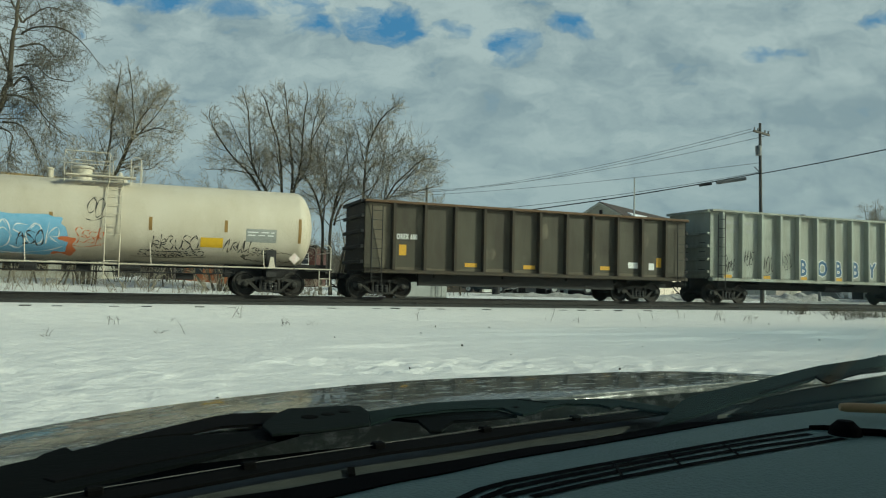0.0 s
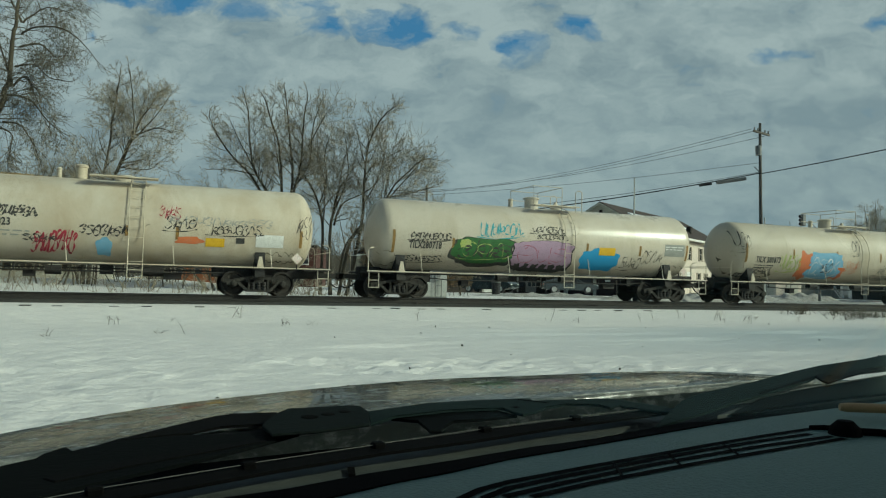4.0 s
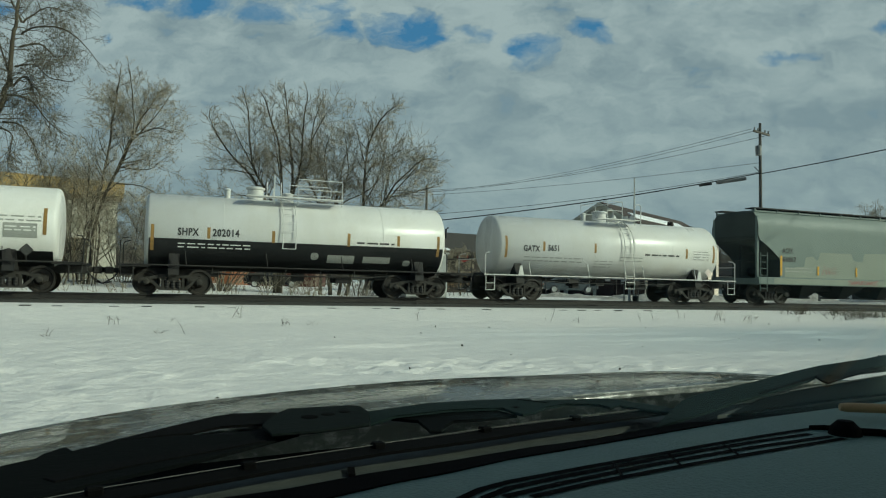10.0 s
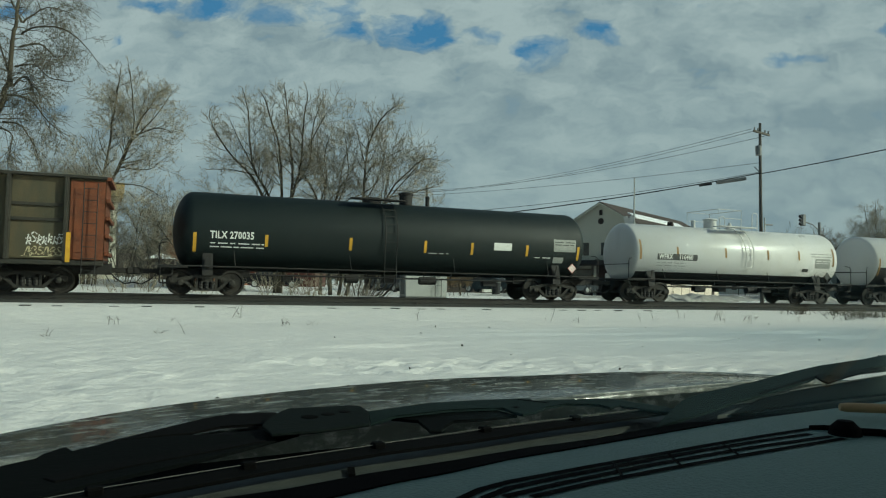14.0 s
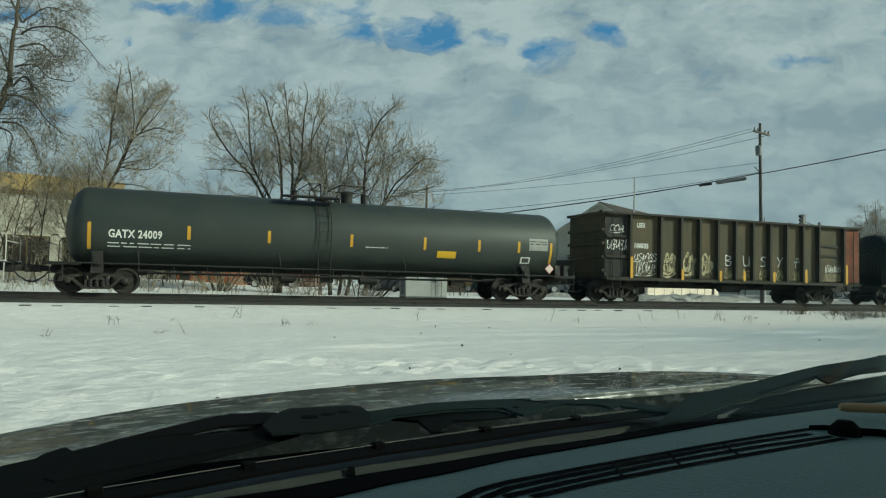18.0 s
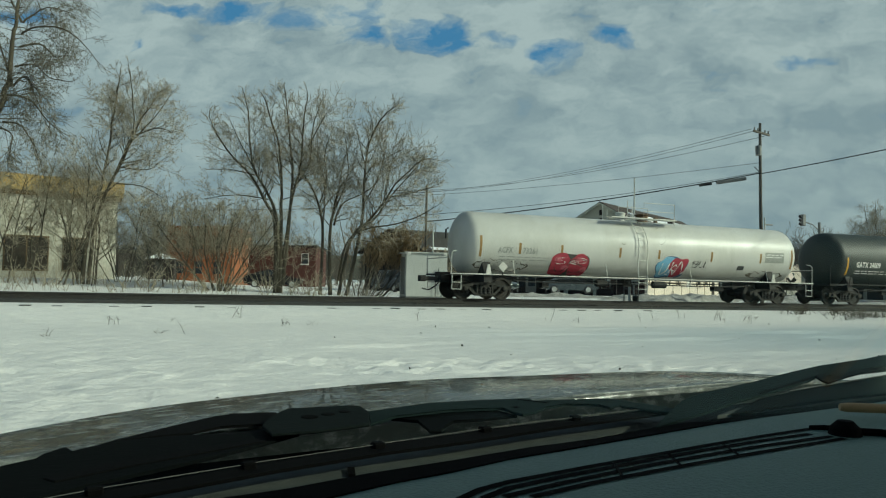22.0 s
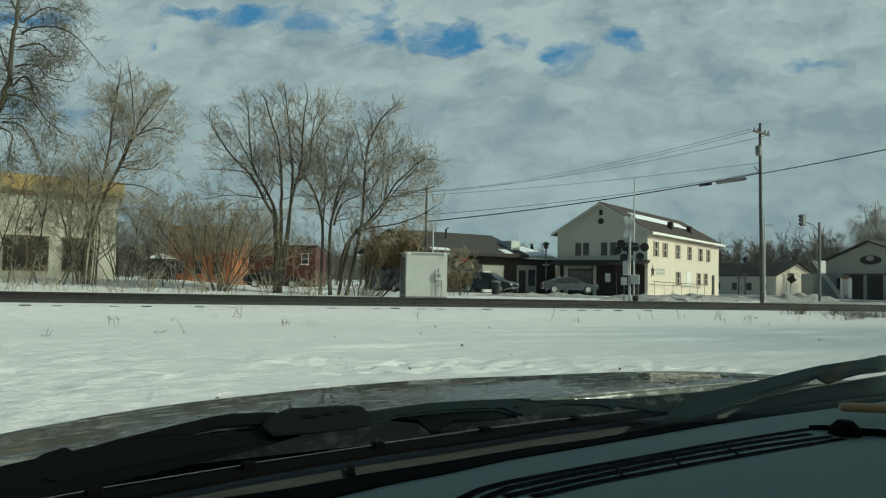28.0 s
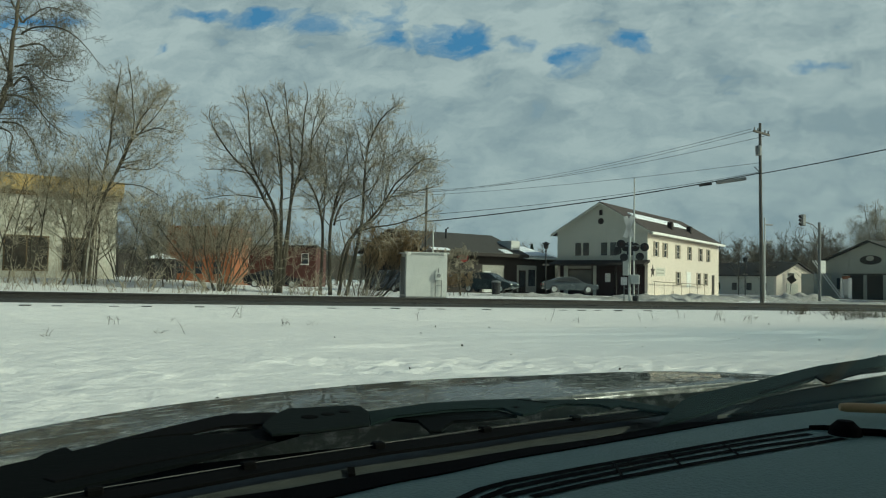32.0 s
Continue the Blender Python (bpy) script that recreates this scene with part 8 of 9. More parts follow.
for s, z, w, h in ((133.63, 1.70, 0.30, 0.42), (136.57, 1.32, 0.55, 0.16), (139.24, 1.31, 0.55, 0.16), (142.99, 1.38, 0.5, 0.16), (145.85, 1.58, 0.26, 0.42)):
    decal("reflective_strip", car, YELLOW, sh, s - w / 2 - c, s + w / 2 - c, z, z + h, 0.01)
decal("data_panel", car, WHITE_PAINT, sh, 144.2 - c, 144.72 - c, 1.5, 1.76, 0.008)
decal("data_panel", car, WHITE_PAINT, sh, 145.3 - c, 145.6 - c, 1.45, 1.75, 0.008)

# 3: beige tank with blue and orange graffiti
car, sh, c = tank_car("tank_car", "beige tank car with blue and orange graffiti and black tags", 114.8, 130.25, 1.12, 4.02, 115.84, 128.6, 114.42, 130.84, BEIGE, BEIGE, 123.2, rail_mat=BEIGE)
marks(car, sh, c, [(115.42, 2.0, 2.89), (118.39, 2.24, 2.71), (121.3, 2.27, 2.71), (124.39, 2.25, 2.71), (126.93, 2.29, 2.72), (129.59, 2.0, 2.9)], DULL_YELLOW)
lettering(car, sh, "TILX 280673", 116.02 - c, 2.03, 0.33, BLACK_PAINT, 0.9)
small_print(car, sh, 116.0 - c, 1.86, BLACK_PAINT, 2, 1.2, 0.05, 2.2, 4)
blob(car, sh, ORANGE_SPRAY, 119.3 - c, 1.95, 1.0, 1.35, 0.006, 2, 7)
blob(car, sh, ORANGE_SPRAY, 121.6 - c, 1.62, 0.9, 0.6, 0.006, 5, 7)
blob(car, sh, BLUE_SPRAY, 120.6 - c, 1.97, 2.3, 1.3, 0.010, 3, 9, 0.08, boxy=0.45)
scrawl(car, sh, WHITE_PAINT, 119.65 - c, 1.5, 1.9, 0.95, 6, 4, 0.035, 0.014)
scrawl(car, sh, BLACK_SPRAY, 120.3 - c, 1.6, 0.8, 0.5, 5, 9, 0.04, 0.018)
scrawl(car, sh, LIME_SPRAY, 117.6 - c, 1.7, 1.3, 0.75, 8, 8, 0.06)
scrawl(car, sh, BLACK_SPRAY, 124.4 - c, 1.62, 1.6, 0.5, 9, 21, 0.035)
scrawl(car, sh, BLACK_SPRAY, 124.0 - c, 1.38, 2.2, 0.22, 14, 22, 0.03)
scrawl(car, sh, BLACK_SPRAY, 126.9 - c, 1.62, 0.9, 0.45, 6, 23, 0.035)
scrawl(car, sh, BLACK_SPRAY, 127.9 - c, 1.55, 0.8, 0.25, 6, 24, 0.03)
scrawl(car, sh, BLACK_SPRAY, 122.4 - c, 2.6, 0.5, 0.7, 4, 25, 0.03)
scrawl(car, sh, ORANGE_SPRAY, 122.0 - c, 1.7, 0.9, 0.6, 7, 26, 0.03)
scrawl(car, sh, BLACK_SPRAY, 116.0 - c, 1.5, 1.2, 0.25, 8, 27, 0.035)
decal("sign_plate", car, SIGN_YELLOW, sh, 126.07 - c, 126.84 - c, 1.74, 2.08, 0.016)
data_panel(car, sh, 127.64 - c, 128.73 - c, 1.98, 2.46, GREY_PANEL, WHITE_PAINT, 6)
placard(car, 129.4 - c, 1.42, -1.52, PLACARD_WHITE, BEIGE)
stain(car, sh, 115.05, c, 1.75, 0.8, 0.9, 301)
stain(car, sh, 116.2, c, 1.42, 2.4, 0.3, 302)
stain(car, sh, 128.6, c, 1.45, 2.2, 0.35, 303)
scrawl(car, sh, BLACK_SPRAY, 115.0 - c, 2.6, 0.7, 0.9, 5, 304, 0.03)

# 4: cream tank with green, mauve and blue graffiti
car, sh, c = tank_car("tank_car", "cream tank car with green, mauve and blue graffiti", 96.95, 112.5, 1.12, 4.06, 98.05, 110.92, 96.63, 113.05, CREAM, CREAM, 105.6, rail_mat=CREAM)
marks(car, sh, c, [(97.68, 1.81, 2.7), (100.21, 2.08, 2.47), (103.6, 2.1, 2.48), (106.51, 2.18, 2.51), (109.27, 2.06, 2.52), (111.85, 1.93, 2.64)], DULL_YELLOW)
lettering(car, sh, "TILX280718", 98.32 - c, 2.03, 0.33, BLACK_PAINT, 0.85)
scrawl(car, sh, BLACK_SPRAY, 98.4 - c, 2.35, 1.7, 0.3, 14, 31, 0.05)
scrawl(car, sh, BLACK_SPRAY, 98.2 - c, 1.5, 1.6, 0.25, 10, 32, 0.04)
blob(car, sh, BLACK_SPRAY, 101.62 - c, 1.98, 2.85, 1.15, 0.008, 33, 9, 0.09, boxy=0.5)
blob(car, sh, GREEN_SPRAY, 101.62 - c, 2.04, 2.65, 0.98, 0.012, 33, 9, 0.09, boxy=0.5)
blob(car, sh, LIME_SPRAY, 100.75 - c, 2.28, 0.5, 0.35, 0.014, 233, 7, 0.12)
scrawl(car, sh, BLACK_SPRAY, 100.5 - c, 1.68, 2.3, 0.75, 6, 34, 0.07, 0.016)
scrawl(car, sh, LIME_SPRAY, 100.6 - c, 1.75, 2.1, 0.62, 5, 234, 0.025, 0.019)
blob(car, sh, BLACK_SPRAY, 104.4 - c, 1.88, 3.05, 1.28, 0.010, 35, 11, 0.06, boxy=0.45)
blob(car, sh, PURPLE_SPRAY, 104.4 - c, 1.95, 2.90, 1.12, 0.014, 35, 11, 0.06, boxy=0.45)
for k in range(6):
    blob(car, sh, BLACK_SPRAY, 103.3 + 0.42 * k - c, 1.42, 0.30, 0.30, 0.017, 235 + k, 5, 0.25)
scrawl(car, sh, RED_SPRAY, 103.2 - c, 1.6, 2.4, 0.7, 5, 36, 0.02, 0.018)
blob(car, sh, DEEP_BLUE, 107.25 - c, 1.83, 2.0, 0.95, 0.010, 37, 9, 0.10)
scrawl(car, sh, TEAL_SPRAY, 101.4 - c, 2.62, 1.9, 0.6, 10, 38, 0.05)
scrawl(car, sh, BLACK_SPRAY, 103.8 - c, 2.86, 1.5, 0.3, 9, 39, 0.045)
scrawl(car, sh, BLACK_SPRAY, 104.0 - c, 2.6, 1.5, 0.22, 10, 40, 0.04)
scrawl(car, sh, BLACK_SPRAY, 108.4 - c, 1.5, 1.0, 0.5, 7, 41, 0.035)
scrawl(car, sh, BLACK_SPRAY, 109.4 - c, 1.75, 1.1, 0.6, 7, 42, 0.03)
decal("sign_plate", car, SIGN_YELLOW, sh, 107.12 - c, 107.95 - c, 2.03, 2.36, 0.018)
data_panel(car, sh, 110.6 - c, 111.7 - c, 2.1, 2.64, GREY_PANEL, WHITE_PAINT, 7)
decal("data_panel", car, BLACK_PAINT, sh, 110.6 - c, 111.0 - c, 1.55, 1.72, 0.01)
placard(car, 111.6 - c, 1.42, -1.52, PLACARD_WHITE, CREAM)
stain(car, sh, 97.5, c, 1.6, 1.0, 0.55, 305)
stain(car, sh, 111.4, c, 1.5, 1.6, 0.4, 306)
stain(car, sh, 105.9, c, 3.2, 0.5, 0.9, 307)

# 5: stained cream tank with many tags
car, sh, c = tank_car("tank_car", "stained cream tank car with black, red and blue tags", 81.15, 94.7, 1.0, 4.04, 82.2, 92.6, 80.84, 95.2, CREAM_DULL, CREAM_DULL, 88.35, rail_mat=CREAM_DULL, cage=0, tops=((-0.5, 0.36, 0.24), (-1.9, 0.22, 0.55), (-2.6, 0.09, 0.38)))
marks(car, sh, c, [(82.15, 1.58, 2.45), (88.05, 2.02, 2.37), (89.69, 1.96, 2.39), (94.04, 1.82, 2.45)], DULL_YELLOW)
lettering(car, sh, "SHPX  201823", 82.9 - c, 2.22, 0.30, BLACK_PAINT, 0.95)
small_print(car, sh, 82.9 - c, 2.02, GREY_PANEL, 2, 2.2, 0.06, 2.2, 8)
scrawl(car, sh, BLACK_SPRAY, 82.9 - c, 2.55, 1.4, 0.35, 9, 51, 0.045)
scrawl(car, sh, BLACK_SPRAY, 84.2 - c, 2.52, 1.1, 0.35, 9, 52, 0.06)
blob(car, sh, GREY_PANEL, 83.35 - c, 1.5, 1.1, 0.42, 0.008, 53, 7)
scrawl(car, sh, RED_SPRAY, 85.2 - c, 1.35, 1.3, 0.8, 12, 54, 0.06)
scrawl(car, sh, BLACK_SPRAY, 84.9 - c, 1.72, 1.0, 0.25, 7, 55, 0.04)
scrawl(car, sh, BLACK_SPRAY, 86.6 - c, 2.0, 1.5, 0.4, 10, 56, 0.05)
blob(car, sh, BLUE_SPRAY, 87.35 - c, 1.62, 0.5, 0.6, 0.010, 57, 5)
scrawl(car, sh, BLACK_SPRAY, 89.3 - c, 2.3, 1.0, 0.45, 7, 58, 0.04)
scrawl(car, sh, BLACK_SPRAY, 90.8 - c, 2.2, 1.8, 0.35, 12, 59, 0.04)
blob(car, sh, ORANGE_SPRAY, 90.1 - c, 1.95, 0.9, 0.25, 0.010, 60, 5)
scrawl(car, sh, RED_SPRAY, 89.1 - c, 2.65, 0.7, 0.5, 6, 61, 0.03)
decal("sign_plate", car, SIGN_YELLOW, sh, 90.65 - c, 91.3 - c, 1.76, 2.06, 0.016)
decal("data_panel", car, BLACK_PAINT, sh, 91.7 - c, 92.0 - c, 1.9, 2.1, 0.01)
decal("data_panel", car, WHITE_PAINT, sh, 92.4 - c, 93.4 - c, 1.8, 2.25, 0.01)
placard(car, 82.5 - c, 1.42, -1.55, PLACARD_WHITE, CREAM_DULL)
placard(car, 93.9 - c, 1.42, -1.55, PLACARD_WHITE, CREAM_DULL)
stain(car, sh, 82.2, c, 1.5, 1.5, 0.5, 308)
stain(car, sh, 93.4, c, 1.45, 1.8, 0.4, 309)
stain(car, sh, 88.6, c, 2.9, 0.6, 1.2, 310)
scrawl(car, sh, BLACK_SPRAY, 81.4 - c, 2.3, 0.6, 1.0, 5, 311, 0.03)
scrawl(car, sh, BLACK_SPRAY, 93.9 - c, 2.2, 0.6, 0.9, 5, 312, 0.03)
scrawl(car, sh, GREY_PANEL, 89.4 - c, 2.5, 3.6, 0.3, 18, 313, 0.035)

# 6: covered hopper
car, sh, c = hopper_car("covered_hopper", "grey-green covered hopper with pale repainted patches and roof walk", 62.5, 79.65, 0.95, 4.68, 63.9, 77.6, HOPPER_GREEN)
for s, a, b in [(63.95, 1.41, 2.37), (66.36, 1.46, 1.91), (68.98, 1.44, 1.91), (72.53, 1.45, 1.94), (75.29, 1.47, 1.95), (78.15, 1.46, 2.38)]:
    decal("reflective_strip", car, YELLOW, sh, s - c - 0.06, s - c + 0.06, a, b, 0.03)
patch(car, sh, PALE_PATCH, [(v - c, z) for v, z in ((64.2, 1.78), (65.4, 1.85), (65.6, 2.35), (66.0, 2.4), (66.3, 2.2), (66.6, 2.6), (68.6, 2.62), (68.85, 2.25), (69.4, 2.2), (69.6, 2.66), (72.4, 2.7), (72.7, 1.5))], 1.32, 0.004, 201)
decal("repaint", car, PALE_PATCH, sh, 63.5 - c, 75.3 - c, 1.0, 1.27, 0.036)
lettering(car, sh, "ACFX", 64.05 - c, 2.50, 0.30, BLACK_PAINT, 0.9)
lettering(car, sh, "66867", 64.05 - c, 2.08, 0.30, BLACK_PAINT, 1.2)
small_print(car, sh, 64.2 - c, 1.75, GREY_PANEL, 2, 2.0, 0.06, 2.6, 9)
small_print(car, sh, 75.6 - c, 1.85, GREY_PANEL, 2, 0.9, 0.05, 2.6, 10)
decal("data_panel", car, WHITE_PAINT, sh, 76.75 - c, 77.36 - c, 1.53, 1.90, 0.01)
decal("data_panel", car, BLACK_PAINT, sh, 76.82 - c, 77.02 - c, 1.66, 1.84, 0.016)
decal("data_panel", car, BLACK_PAINT, sh, 77.08 - c, 77.28 - c, 1.66, 1.84, 0.016)
scrawl(car, sh, RED_SPRAY, 68.4 - c, 1.03, 2.1, 0.24, 16, 62, 0.03, 0.042)
scrawl(car, sh, RED_SPRAY, 66.7 - c, 1.5, 0.9, 0.4, 6, 63, 0.02)

# 7: short white jacketed tank
car, sh, c = tank_car("tank_car", "short clean white tank car with black lettering", 48.9, 60.42, 1.0, 3.64, 49.9, 59.2, 48.18, 61.33, WHITE_TANK, WHITE_TANK, 55.3, rail_mat=WHITE_TANK, jacket=True, cage=1, span=1.0)
marks(car, sh, c, [(49.23, 1.79, 2.69), (51.02, 2.11, 2.52), (53.58, 2.12, 2.54), (58.53, 2.04, 2.49), (60.1, 1.88, 2.68)], DULL_YELLOW)
lettering(car, sh, "GATX", 50.02 - c, 2.09, 0.30, BLACK_PAINT, 1.0)
lettering(car, sh, "5651", 51.2 - c, 2.14, 0.30, BLACK_PAINT, 1.0)
small_print(car, sh, 50.1 - c, 1.82, GREY_PANEL, 2, 2.9, 0.06, 2.4, 11)
small_print(car, sh, 56.2 - c, 2.1, BLACK_PAINT, 1, 1.9, 0.09, 2.4, 12)
small_print(car, sh, 53.6 - c, 1.75, GREY_PANEL, 3, 1.0, 0.05, 2.4, 13)
small_print(car, sh, 54.9 - c, 1.95, GREY_PANEL, 2, 1.2, 0.06, 2.4, 14)
small_print(car, sh, 58.9 - c, 2.35, GREY_PANEL, 4, 0.9, 0.05, 2.4, 15)
placard(car, 59.66 - c, 1.42, -1.45, PLACARD_WHITE, WHITE_TANK)

# 8: white over black jacketed tank
car, sh, c = tank_car("tank_car", "white over black insulated tank car", 35.2, 46.5, 0.9, 3.68, 36.2, 45.4, 34.4, 47.68, WHITE_TANK, WHITE_TANK, 40.2, rail_mat=WHITE_TANK, cage=3, band=2.0, jacket=True, low_mat=BLACK_STEEL)
marks(car, sh, c, [(35.45, 1.57, 2.47), (37.33, 2.04, 2.44), (39.62, 1.98, 2.42), (42.47, 1.96, 2.46), (44.47, 2.04, 2.45), (46.15, 1.69, 2.5)], DULL_YELLOW)
lettering(car, sh, "SHPX", 36.28 - c, 2.13, 0.32, BLACK_PAINT, 0.95)
lettering(car, sh, "202014", 37.46 - c, 2.14, 0.32, BLACK_PAINT, 1.0)
small_print(car, sh, 36.3 - c, 1.82, WHITE_PAINT, 2, 2.5, 0.05, 2.4, 16)
small_print(car, sh, 42.8 - c, 2.08, BLACK_PAINT, 1, 1.5, 0.08, 2.4, 17)
decal("data_panel", car, GREY_PANEL, sh, 41.7 - c, 42.75 - c, 1.32, 1.62, 0.012)
decal("data_panel", car, GREY_PANEL, sh, 43.1 - c, 44.2 - c, 1.36, 1.6, 0.012)
blob(car, sh, GREY_PANEL, 41.2 - c, 1.55, 0.3, 0.26, 0.012, 71, 3, 0.02, "round_mark")
blob(car, sh, GREY_PANEL, 44.9 - c, 1.4, 0.3, 0.22, 0.012, 72, 3, 0.02, "round_mark")

# 9: white tank with black underside
car, sh, c = tank_car("tank_car", "white insulated tank car with black underside and boxed lettering", 20.15, 32.5, 0.85, 3.64, 21.05, 31.1, 19.68, 33.37, WHITE_TANK, WHITE_TANK, 26.6, rail_mat=WHITE_TANK, band=1.40, jacket=True, low_mat=BLACK_STEEL)
marks(car, sh, c, [(20.38, 1.94, 2.82), (22.42, 2.17, 2.57), (25.23, 2.15, 2.61), (27.83, 2.14, 2.61), (29.82, 2.18, 2.64), (32.12, 1.94, 2.83)], DULL_YELLOW)
decal("letter_board", car, BLACK_PAINT, sh, 21.29 - c, 23.55 - c, 1.95, 2.23, 0.008)
lettering(car, sh, "WFRX", 21.38 - c, 2.0, 0.27, WHITE_PAINT, 1.05)
lettering(car, sh, "116460", 22.5 - c, 2.0, 0.27, WHITE_PAINT, 1.0)
small_print(car, sh, 21.3 - c, 1.80, GREY_PANEL, 2, 1.6, 0.05, 2.6, 18)
data_panel(car, sh, 30.9 - c, 31.9 - c, 1.82, 2.3, GREY_PANEL, WHITE_PAINT, 19)
small_print(car, sh, 30.6 - c, 2.5, GREY_PANEL, 2, 1.4, 0.06, 2.2, 20)
decal("data_panel", car, BLACK_PAINT, sh, 30.1 - c, 30.5 - c, 1.62, 1.78, 0.010)
placard(car, 31.62 - c, 1.42, -1.45, BLACK_PAINT, BLACK_STEEL)

# 10: black tank
car, sh, c = tank_car("tank_car", "long black tank car with white lettering and yellow strips", 0.6, 17.8, 0.92, 3.84, 1.8, 16.1, 0.13, 18.16, BLACK_TANK, BLACK_STEEL, 8.6, cage=0, tops=((-0.4, 0.42, 0.22), (1.05, 0.32, 0.56), (2.0, 0.10, 0.45)))
marks(car, sh, c, [(1.32, 1.57, 2.25), (3.83, 1.83, 2.26), (7.0, 1.82, 2.29), (10.05, 1.84, 2.31), (12.08, 1.83, 2.31), (14.6, 1.86, 2.31), (17.08, 1.76, 2.34)])
lettering(car, sh, "TILX 270035", 1.84 - c, 2.08, 0.31, WHITE_PAINT, 0.95)
small_print(car, sh, 1.85 - c, 1.88, WHITE_PAINT, 2, 1.9, 0.05, 2.6, 21)
decal("data_panel", car, WHITE_PAINT, sh, 13.06 - c, 13.87 - c, 2.05, 2.36, 0.010)
small_print(car, sh, 13.1 - c, 2.2, GREY_PANEL, 2, 0.7, 0.04, 2.4, 22)
data_panel(car, sh, 15.87 - c, 16.95 - c, 2.1, 2.62, GREY_PANEL, BLACK_PAINT, 23)
small_print(car, sh, 10.2 - c, 1.82, WHITE_PAINT, 1, 0.9, 0.03, 2.4, 24)
small_print(car, sh, 15.0 - c, 1.80, WHITE_PAINT, 1, 0.8, 0.05, 2.4, 25)
decal("data_panel", car, GREY_PANEL, sh, 15.9 - c, 16.4 - c, 1.62, 1.86, 0.01)
placard(car, 16.75 - c, 1.40, -1.5, PLACARD_WHITE, PLACARD_RED)

# 11: olive gondola with a red end
car, sh, c = gondola("gondola_car", "dark olive tagged gondola with a rust-red end", -16.98, -1.6, 0.95, 3.98, -16.05, -3.85, OLIVE_GON, 12, OLIVE_RIB, OLIVE_GON, deep=0.22, rib_at=[-15.73, -14.09] + [-12.95 + 1.058 * k for k in range(9)] + [-2.79])
part("end_bay", bx(-16.97 - c, -15.85 - c, -1.456, -1.452, 1.12, 3.85), BLACK_STEEL, car, "blackened end bay")
for z in (1.95, 2.85):
    part("end_stiffener", bx(-16.95 - c, -15.82 - c, -1.55, -1.452, z, z + 0.12), OLIVE_RIB, car)
for z in (2.4, 2.9):
    part("panel_stiffener", bx(-4.4 - c, -2.9 - c, -1.52, -1.452, z, z + 0.1), OLIVE_RIB, car)
for s, a, b in [(-15.7, 1.06, 2.01), (-12.92, 1.04, 1.52), (-10.73, 1.03, 1.52), (-9.31, 1.07, 1.54), (-7.47, 1.06, 1.55), (-5.41, 1.06, 1.72), (-2.68, 1.05, 2.04)]:
    decal("reflective_strip", car, YELLOW, sh, s - c - 0.07, s - c + 0.07, a, b, 0.235)
for ch in car.children:
    if ch.name.startswith(("end_sheet", "end_stiffener")) and ch.data.vertices[0].co.x > 4:
        ch.data.materials[0] = RED_END
part("end_panel", bx(-2.68 - c, -1.62 - c, -1.50, -1.46, 1.15, 3.8), RED_END, car, "rust-red end panel")
lettering(car, sh, "LSEX", -15.3 - c, 3.35, 0.26, WHITE_PAINT, 0.85)
lettering(car, sh, "100835", -15.45 - c, 2.42, 0.27, WHITE_PAINT, 1.0)
scrawl(car, sh, WHITE_PAINT, -15.4 - c, 1.85, 1.2, 0.35, 9, 81, 0.04)
scrawl(car, sh, WHITE_PAINT, -15.3 - c, 1.25, 1.0, 0.55, 9, 82, 0.03)
scrawl(car, sh, WHITE_PAINT, -16.85 - c, 2.3, 1.1, 0.5, 8, 83, 0.05)
scrawl(car, sh, WHITE_PAINT, -16.7 - c, 3.1, 0.7, 0.35, 5, 84, 0.04)
for i, s in enumerate((-13.5, -12.4, -11.35)):
    scrawl(car, sh, CREAM_SPRAY, s - 0.3 - c, 1.3, 0.62, 0.95, 3, 85 + i, 0.13, 0.010)
    scrawl(car, sh, CREAM_SPRAY, s - 0.28 - c, 1.4, 0.55, 0.8, 4, 185 + i, 0.09, 0.012)
    scrawl(car, sh, BLACK_SPRAY, s - 0.25 - c, 1.4, 0.5, 0.7, 4, 88 + i, 0.03, 0.016)
for i, ch in enumerate("BUSYF"):
    sprayed(car, sh, WHITE_PAINT, ch, -10.25 + i * 1.06 - c, 1.78, 0.42, 0.5, 0.045)
    scrawl(car, sh, CREAM_SPRAY, -10.3 + i * 1.06 - c, 1.2, 0.6, 0.45, 5, 91 + i, 0.035)
    scrawl(car, sh, LIME_SPRAY, -10.2 + i * 1.06 - c, 1.15, 0.5, 0.35, 4, 191 + i, 0.03)
scrawl(car, sh, WHITE_PAINT, -3.95 - c, 1.6, 1.1, 0.4, 10, 96, 0.04)
scrawl(car, sh, CREAM_SPRAY, -3.95 - c, 1.25, 1.1, 0.3, 9, 97, 0.04)

# 12: charcoal tank
car, sh, c = tank_car("tank_car", "long charcoal tank car with white lettering and yellow strips", -38.3, -18.85, 0.87, 3.77, -37.2, -20.75, -38.7, -18.45, DARK_TANK, BLACK_STEEL, -29.4, cage=2, frames=((-0.6, -0.15), (0.6, 1.6)), tops=((0.25, 0.36, 0.20), (1.15, 0.27, 0.50), (1.85, 0.13, 0.42), (-0.95, 0.13, 0.42)))
marks(car, sh, c, [(-37.47, 1.54, 2.44), (-34.27, 1.97, 2.45), (-31.47, 1.96, 2.41), (-28.36, 1.95, 2.42), (-25.37, 1.95, 2.44), (-23.0, 1.96, 2.44), (-21.18, 1.98, 2.45), (-19.65, 1.59, 2.44)])
lettering(car, sh, "GATX 24009", -36.88 - c, 1.96, 0.33, WHITE_PAINT, 0.98)
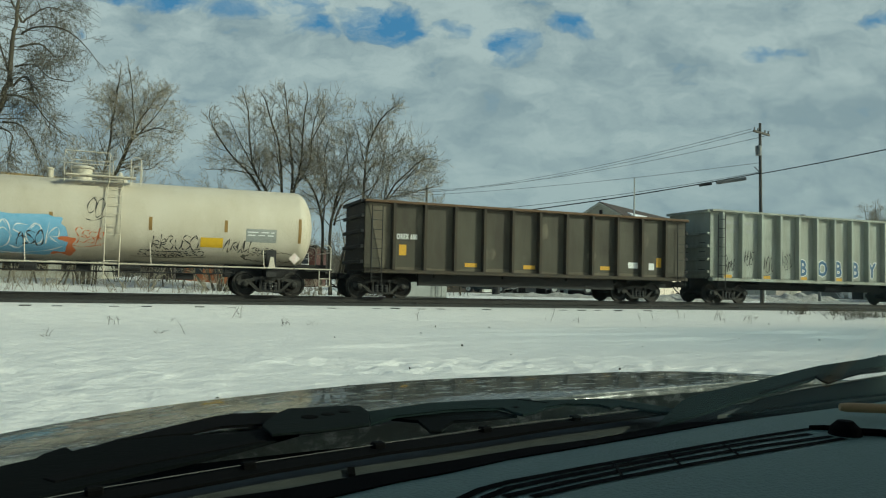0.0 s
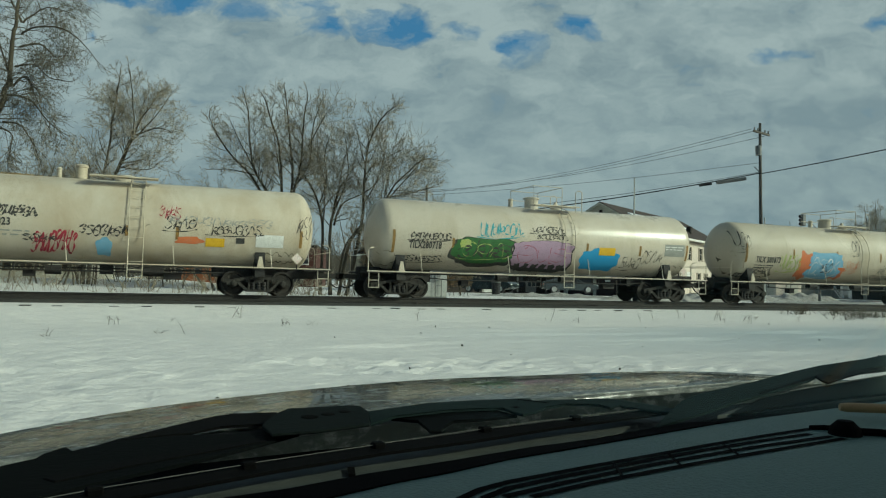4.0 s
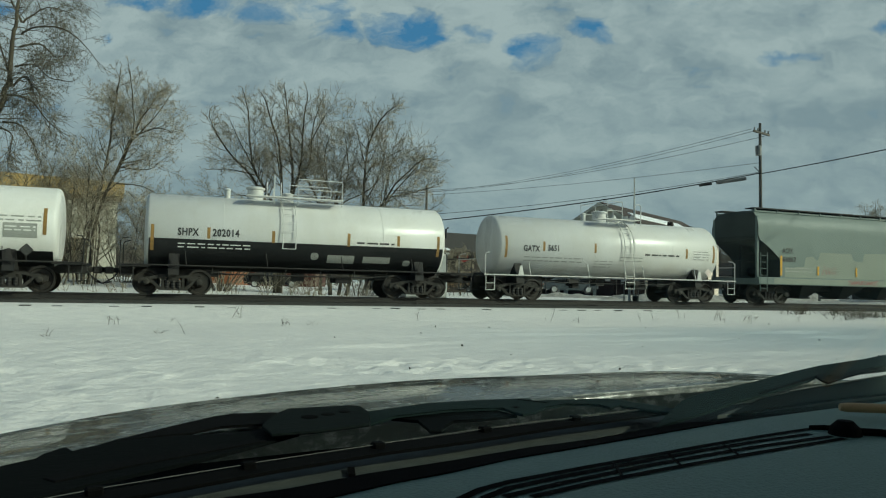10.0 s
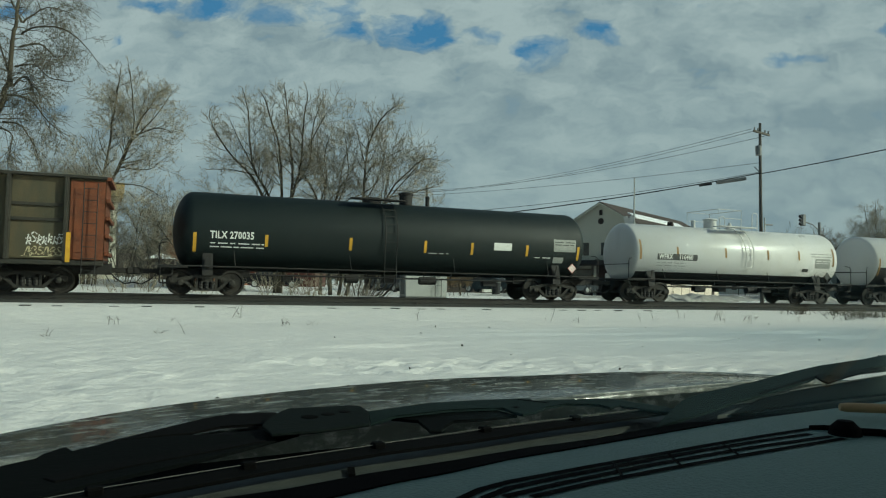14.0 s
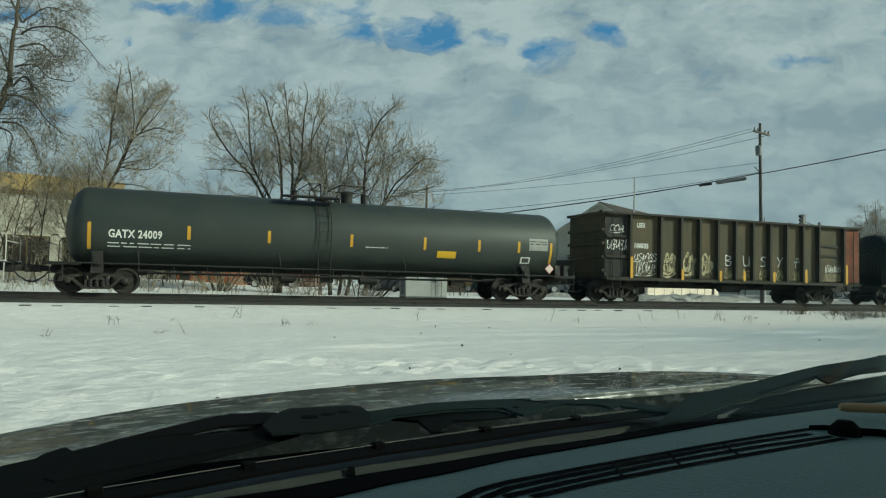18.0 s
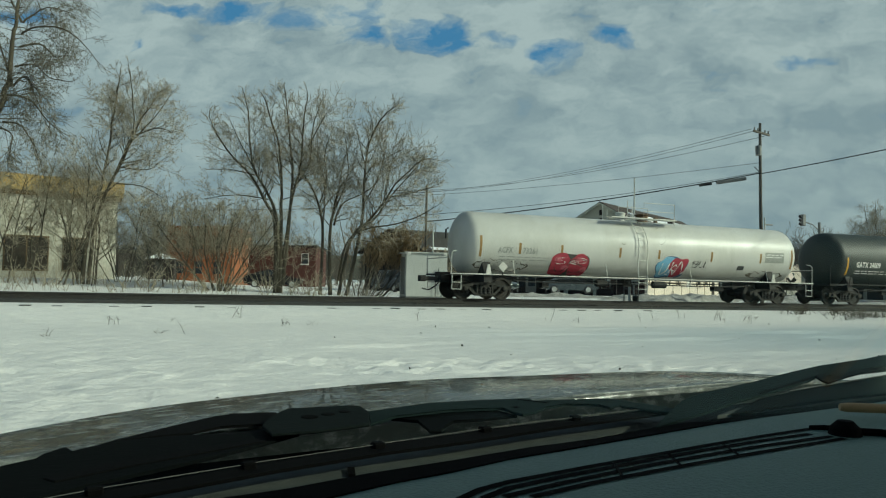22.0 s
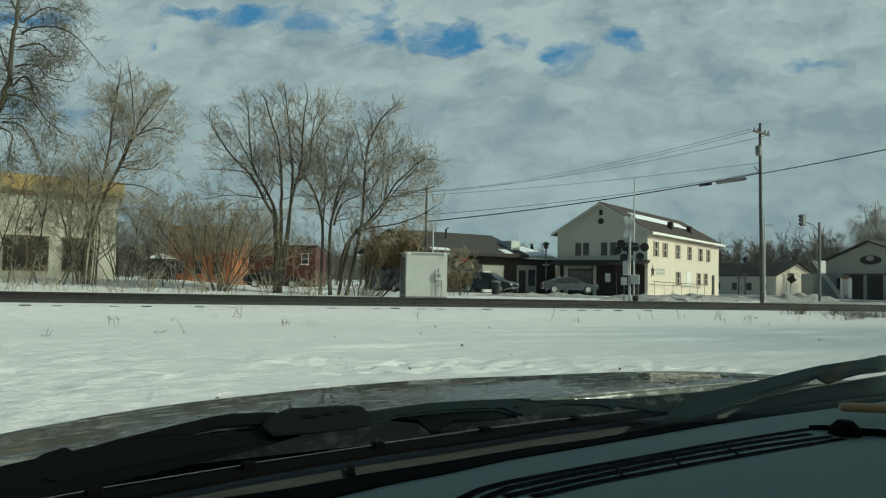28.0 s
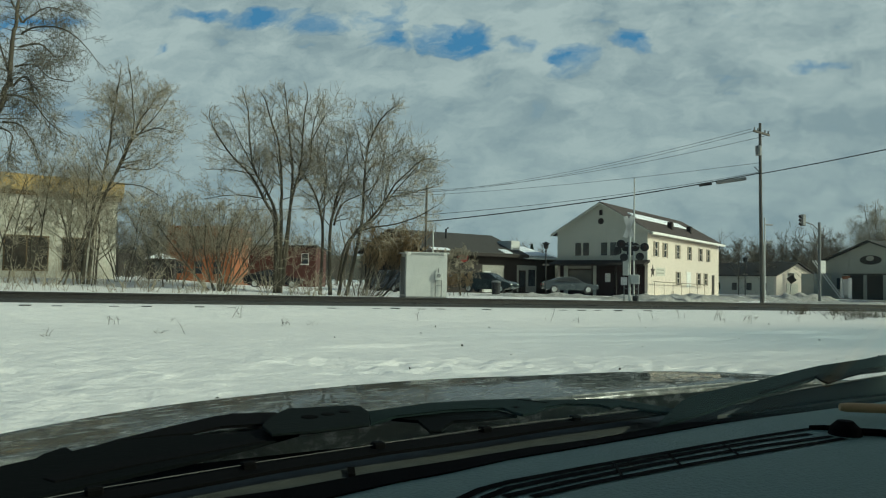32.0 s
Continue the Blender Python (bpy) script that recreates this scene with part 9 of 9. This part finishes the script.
small_print(car, sh, -36.9 - c, 1.75, WHITE_PAINT, 2, 2.7, 0.045, 2.6, 26)
decal("sign_plate", car, SIGN_YELLOW, sh, -24.82 - c, -24.0 - c, 1.66, 1.93, 0.012)
data_panel(car, sh, -20.7 - c, -19.8 - c, 2.1, 2.6, GREY_PANEL, BLACK_PAINT, 27)
decal("data_panel", car, WHITE_PAINT, sh, -21.05 - c, -20.6 - c, 1.55, 1.82, 0.012)
decal("data_panel", car, BLACK_PAINT, sh, -20.98 - c, -20.67 - c, 1.6, 1.77, 0.018)
small_print(car, sh, -27.8 - c, 1.95, WHITE_PAINT, 1, 0.9, 0.04, 2.4, 28)
placard(car, -19.75 - c, 1.35, -1.5, PLACARD_WHITE, PLACARD_RED)

# 13: last car, off-white tank with red and blue graffiti
car, sh, c = tank_car("tank_car", "long off-white tank car with red and blue graffiti", -58.8, -40.5, 1.0, 3.75, -57.7, -42.4, -59.42, -39.85, WHITE_OLD, RUST_TOP, -50.1, rail_mat=WHITE_OLD, cage=3, turned=True)
marks(car, sh, c, [(-58.06, 1.78, 2.65), (-56.25, 1.95, 2.41), (-54.23, 1.99, 2.4), (-51.25, 1.96, 2.4), (-49.15, 1.97, 2.38), (-46.15, 1.95, 2.4), (-43.18, 1.96, 2.42), (-41.2, 1.73, 2.66)], DULL_YELLOW)
lettering(car, sh, "ACFX", -57.27 - c, 1.98, 0.29, GREY_PANEL, 0.95)
lettering(car, sh, "73261", -56.12 - c, 1.98, 0.29, GREY_PANEL, 1.05)
small_print(car, sh, -57.2 - c, 1.8, GREY_PANEL, 2, 2.4, 0.045, 2.6, 29)
blob(car, sh, BLACK_SPRAY, -53.72 - c, 1.56, 1.95, 1.02, 0.007, 101, 5, 0.08)
blob(car, sh, RED_SPRAY, -54.2 - c, 1.58, 0.95, 0.95, 0.012, 102, 5, 0.08)
blob(car, sh, RED_SPRAY, -53.25 - c, 1.56, 0.95, 0.92, 0.016, 103, 5, 0.08)
scrawl(car, sh, BLACK_SPRAY, -54.55 - c, 1.22, 1.7, 0.72, 4, 203, 0.03, 0.021)
for k, (a, b) in enumerate(((-54.35, 1.8), (-53.9, 1.45), (-53.3, 1.8), (-52.95, 1.4))):
    blob(car, sh, ROSE_SPRAY, a - c, b, 0.34, 0.20, 0.020, 243 + k, 4, 0.1)
scrawl(car, sh, WHITE_PAINT, -54.4 - c, 1.6, 1.5, 0.3, 5, 104, 0.025, 0.02)
blob(car, sh, DARK_BLUE, -48.3 - c, 1.60, 1.7, 0.95, 0.007, 105, 5, 0.16)
scrawl(car, sh, WHITE_PAINT, -48.9 - c, 1.3, 1.3, 0.6, 5, 109, 0.06, 0.02)
blob(car, sh, BLUE_SPRAY, -48.45 - c, 1.62, 1.35, 0.86, 0.011, 105, 5, 0.16)
blob(car, sh, RED_SPRAY, -47.95 - c, 1.66, 0.95, 0.82, 0.015, 106, 5, 0.14)
scrawl(car, sh, BLACK_SPRAY, -47.2 - c, 1.65, 0.75, 0.32, 4, 107, 0.05)
decal("data_panel", car, BLACK_PAINT, sh, -44.5 - c, -44.1 - c, 1.6, 1.8, 0.012)
data_panel(car, sh, -42.9 - c, -41.7 - c, 2.0, 2.5, GREY_PANEL, WHITE_PAINT, 30)
placard(car, -41.4 - c, 1.38, -1.5, PLACARD_WHITE, WHITE_OLD)
placard(car, -57.1 - c, 1.38, -1.5, WHITE_OLD, WHITE_OLD)
stain(car, sh, -57.0, c, 1.45, 2.6, 0.5, 316)
stain(car, sh, -42.6, c, 1.4, 2.4, 0.35, 317)
stain(car, sh, -49.0, c, 3.0, 0.6, 0.8, 318)
stain(car, sh, -51.1, c, 2.9, 0.35, 0.7, 319)


# ---- what moves ----
def motions():
    """The train rolls past at a steady pace, its wheels turning on the rails; the clouds drift."""
    times = [i for i in range(0, 33)]
    for e, centre in cars:
        walk(e, [(t, on_track(centre + rolled(t))) for t in times])
    steps = [2 * i / 30 for i in range(0, 481)]
    turned = [math.degrees((rolled(t) - rolled(0)) / WHEEL_R) for t in steps]
    for w, dx in wheelsets:
        walk(w, [(t, pose(dx, 0, WHEEL_R, 0, a, 0)) for t, a in zip(steps, turned)])
    walk(clouds, [(0, pose(0, 0, CLOUD_Z)), (32, pose(51, 9, CLOUD_Z))])


motions()
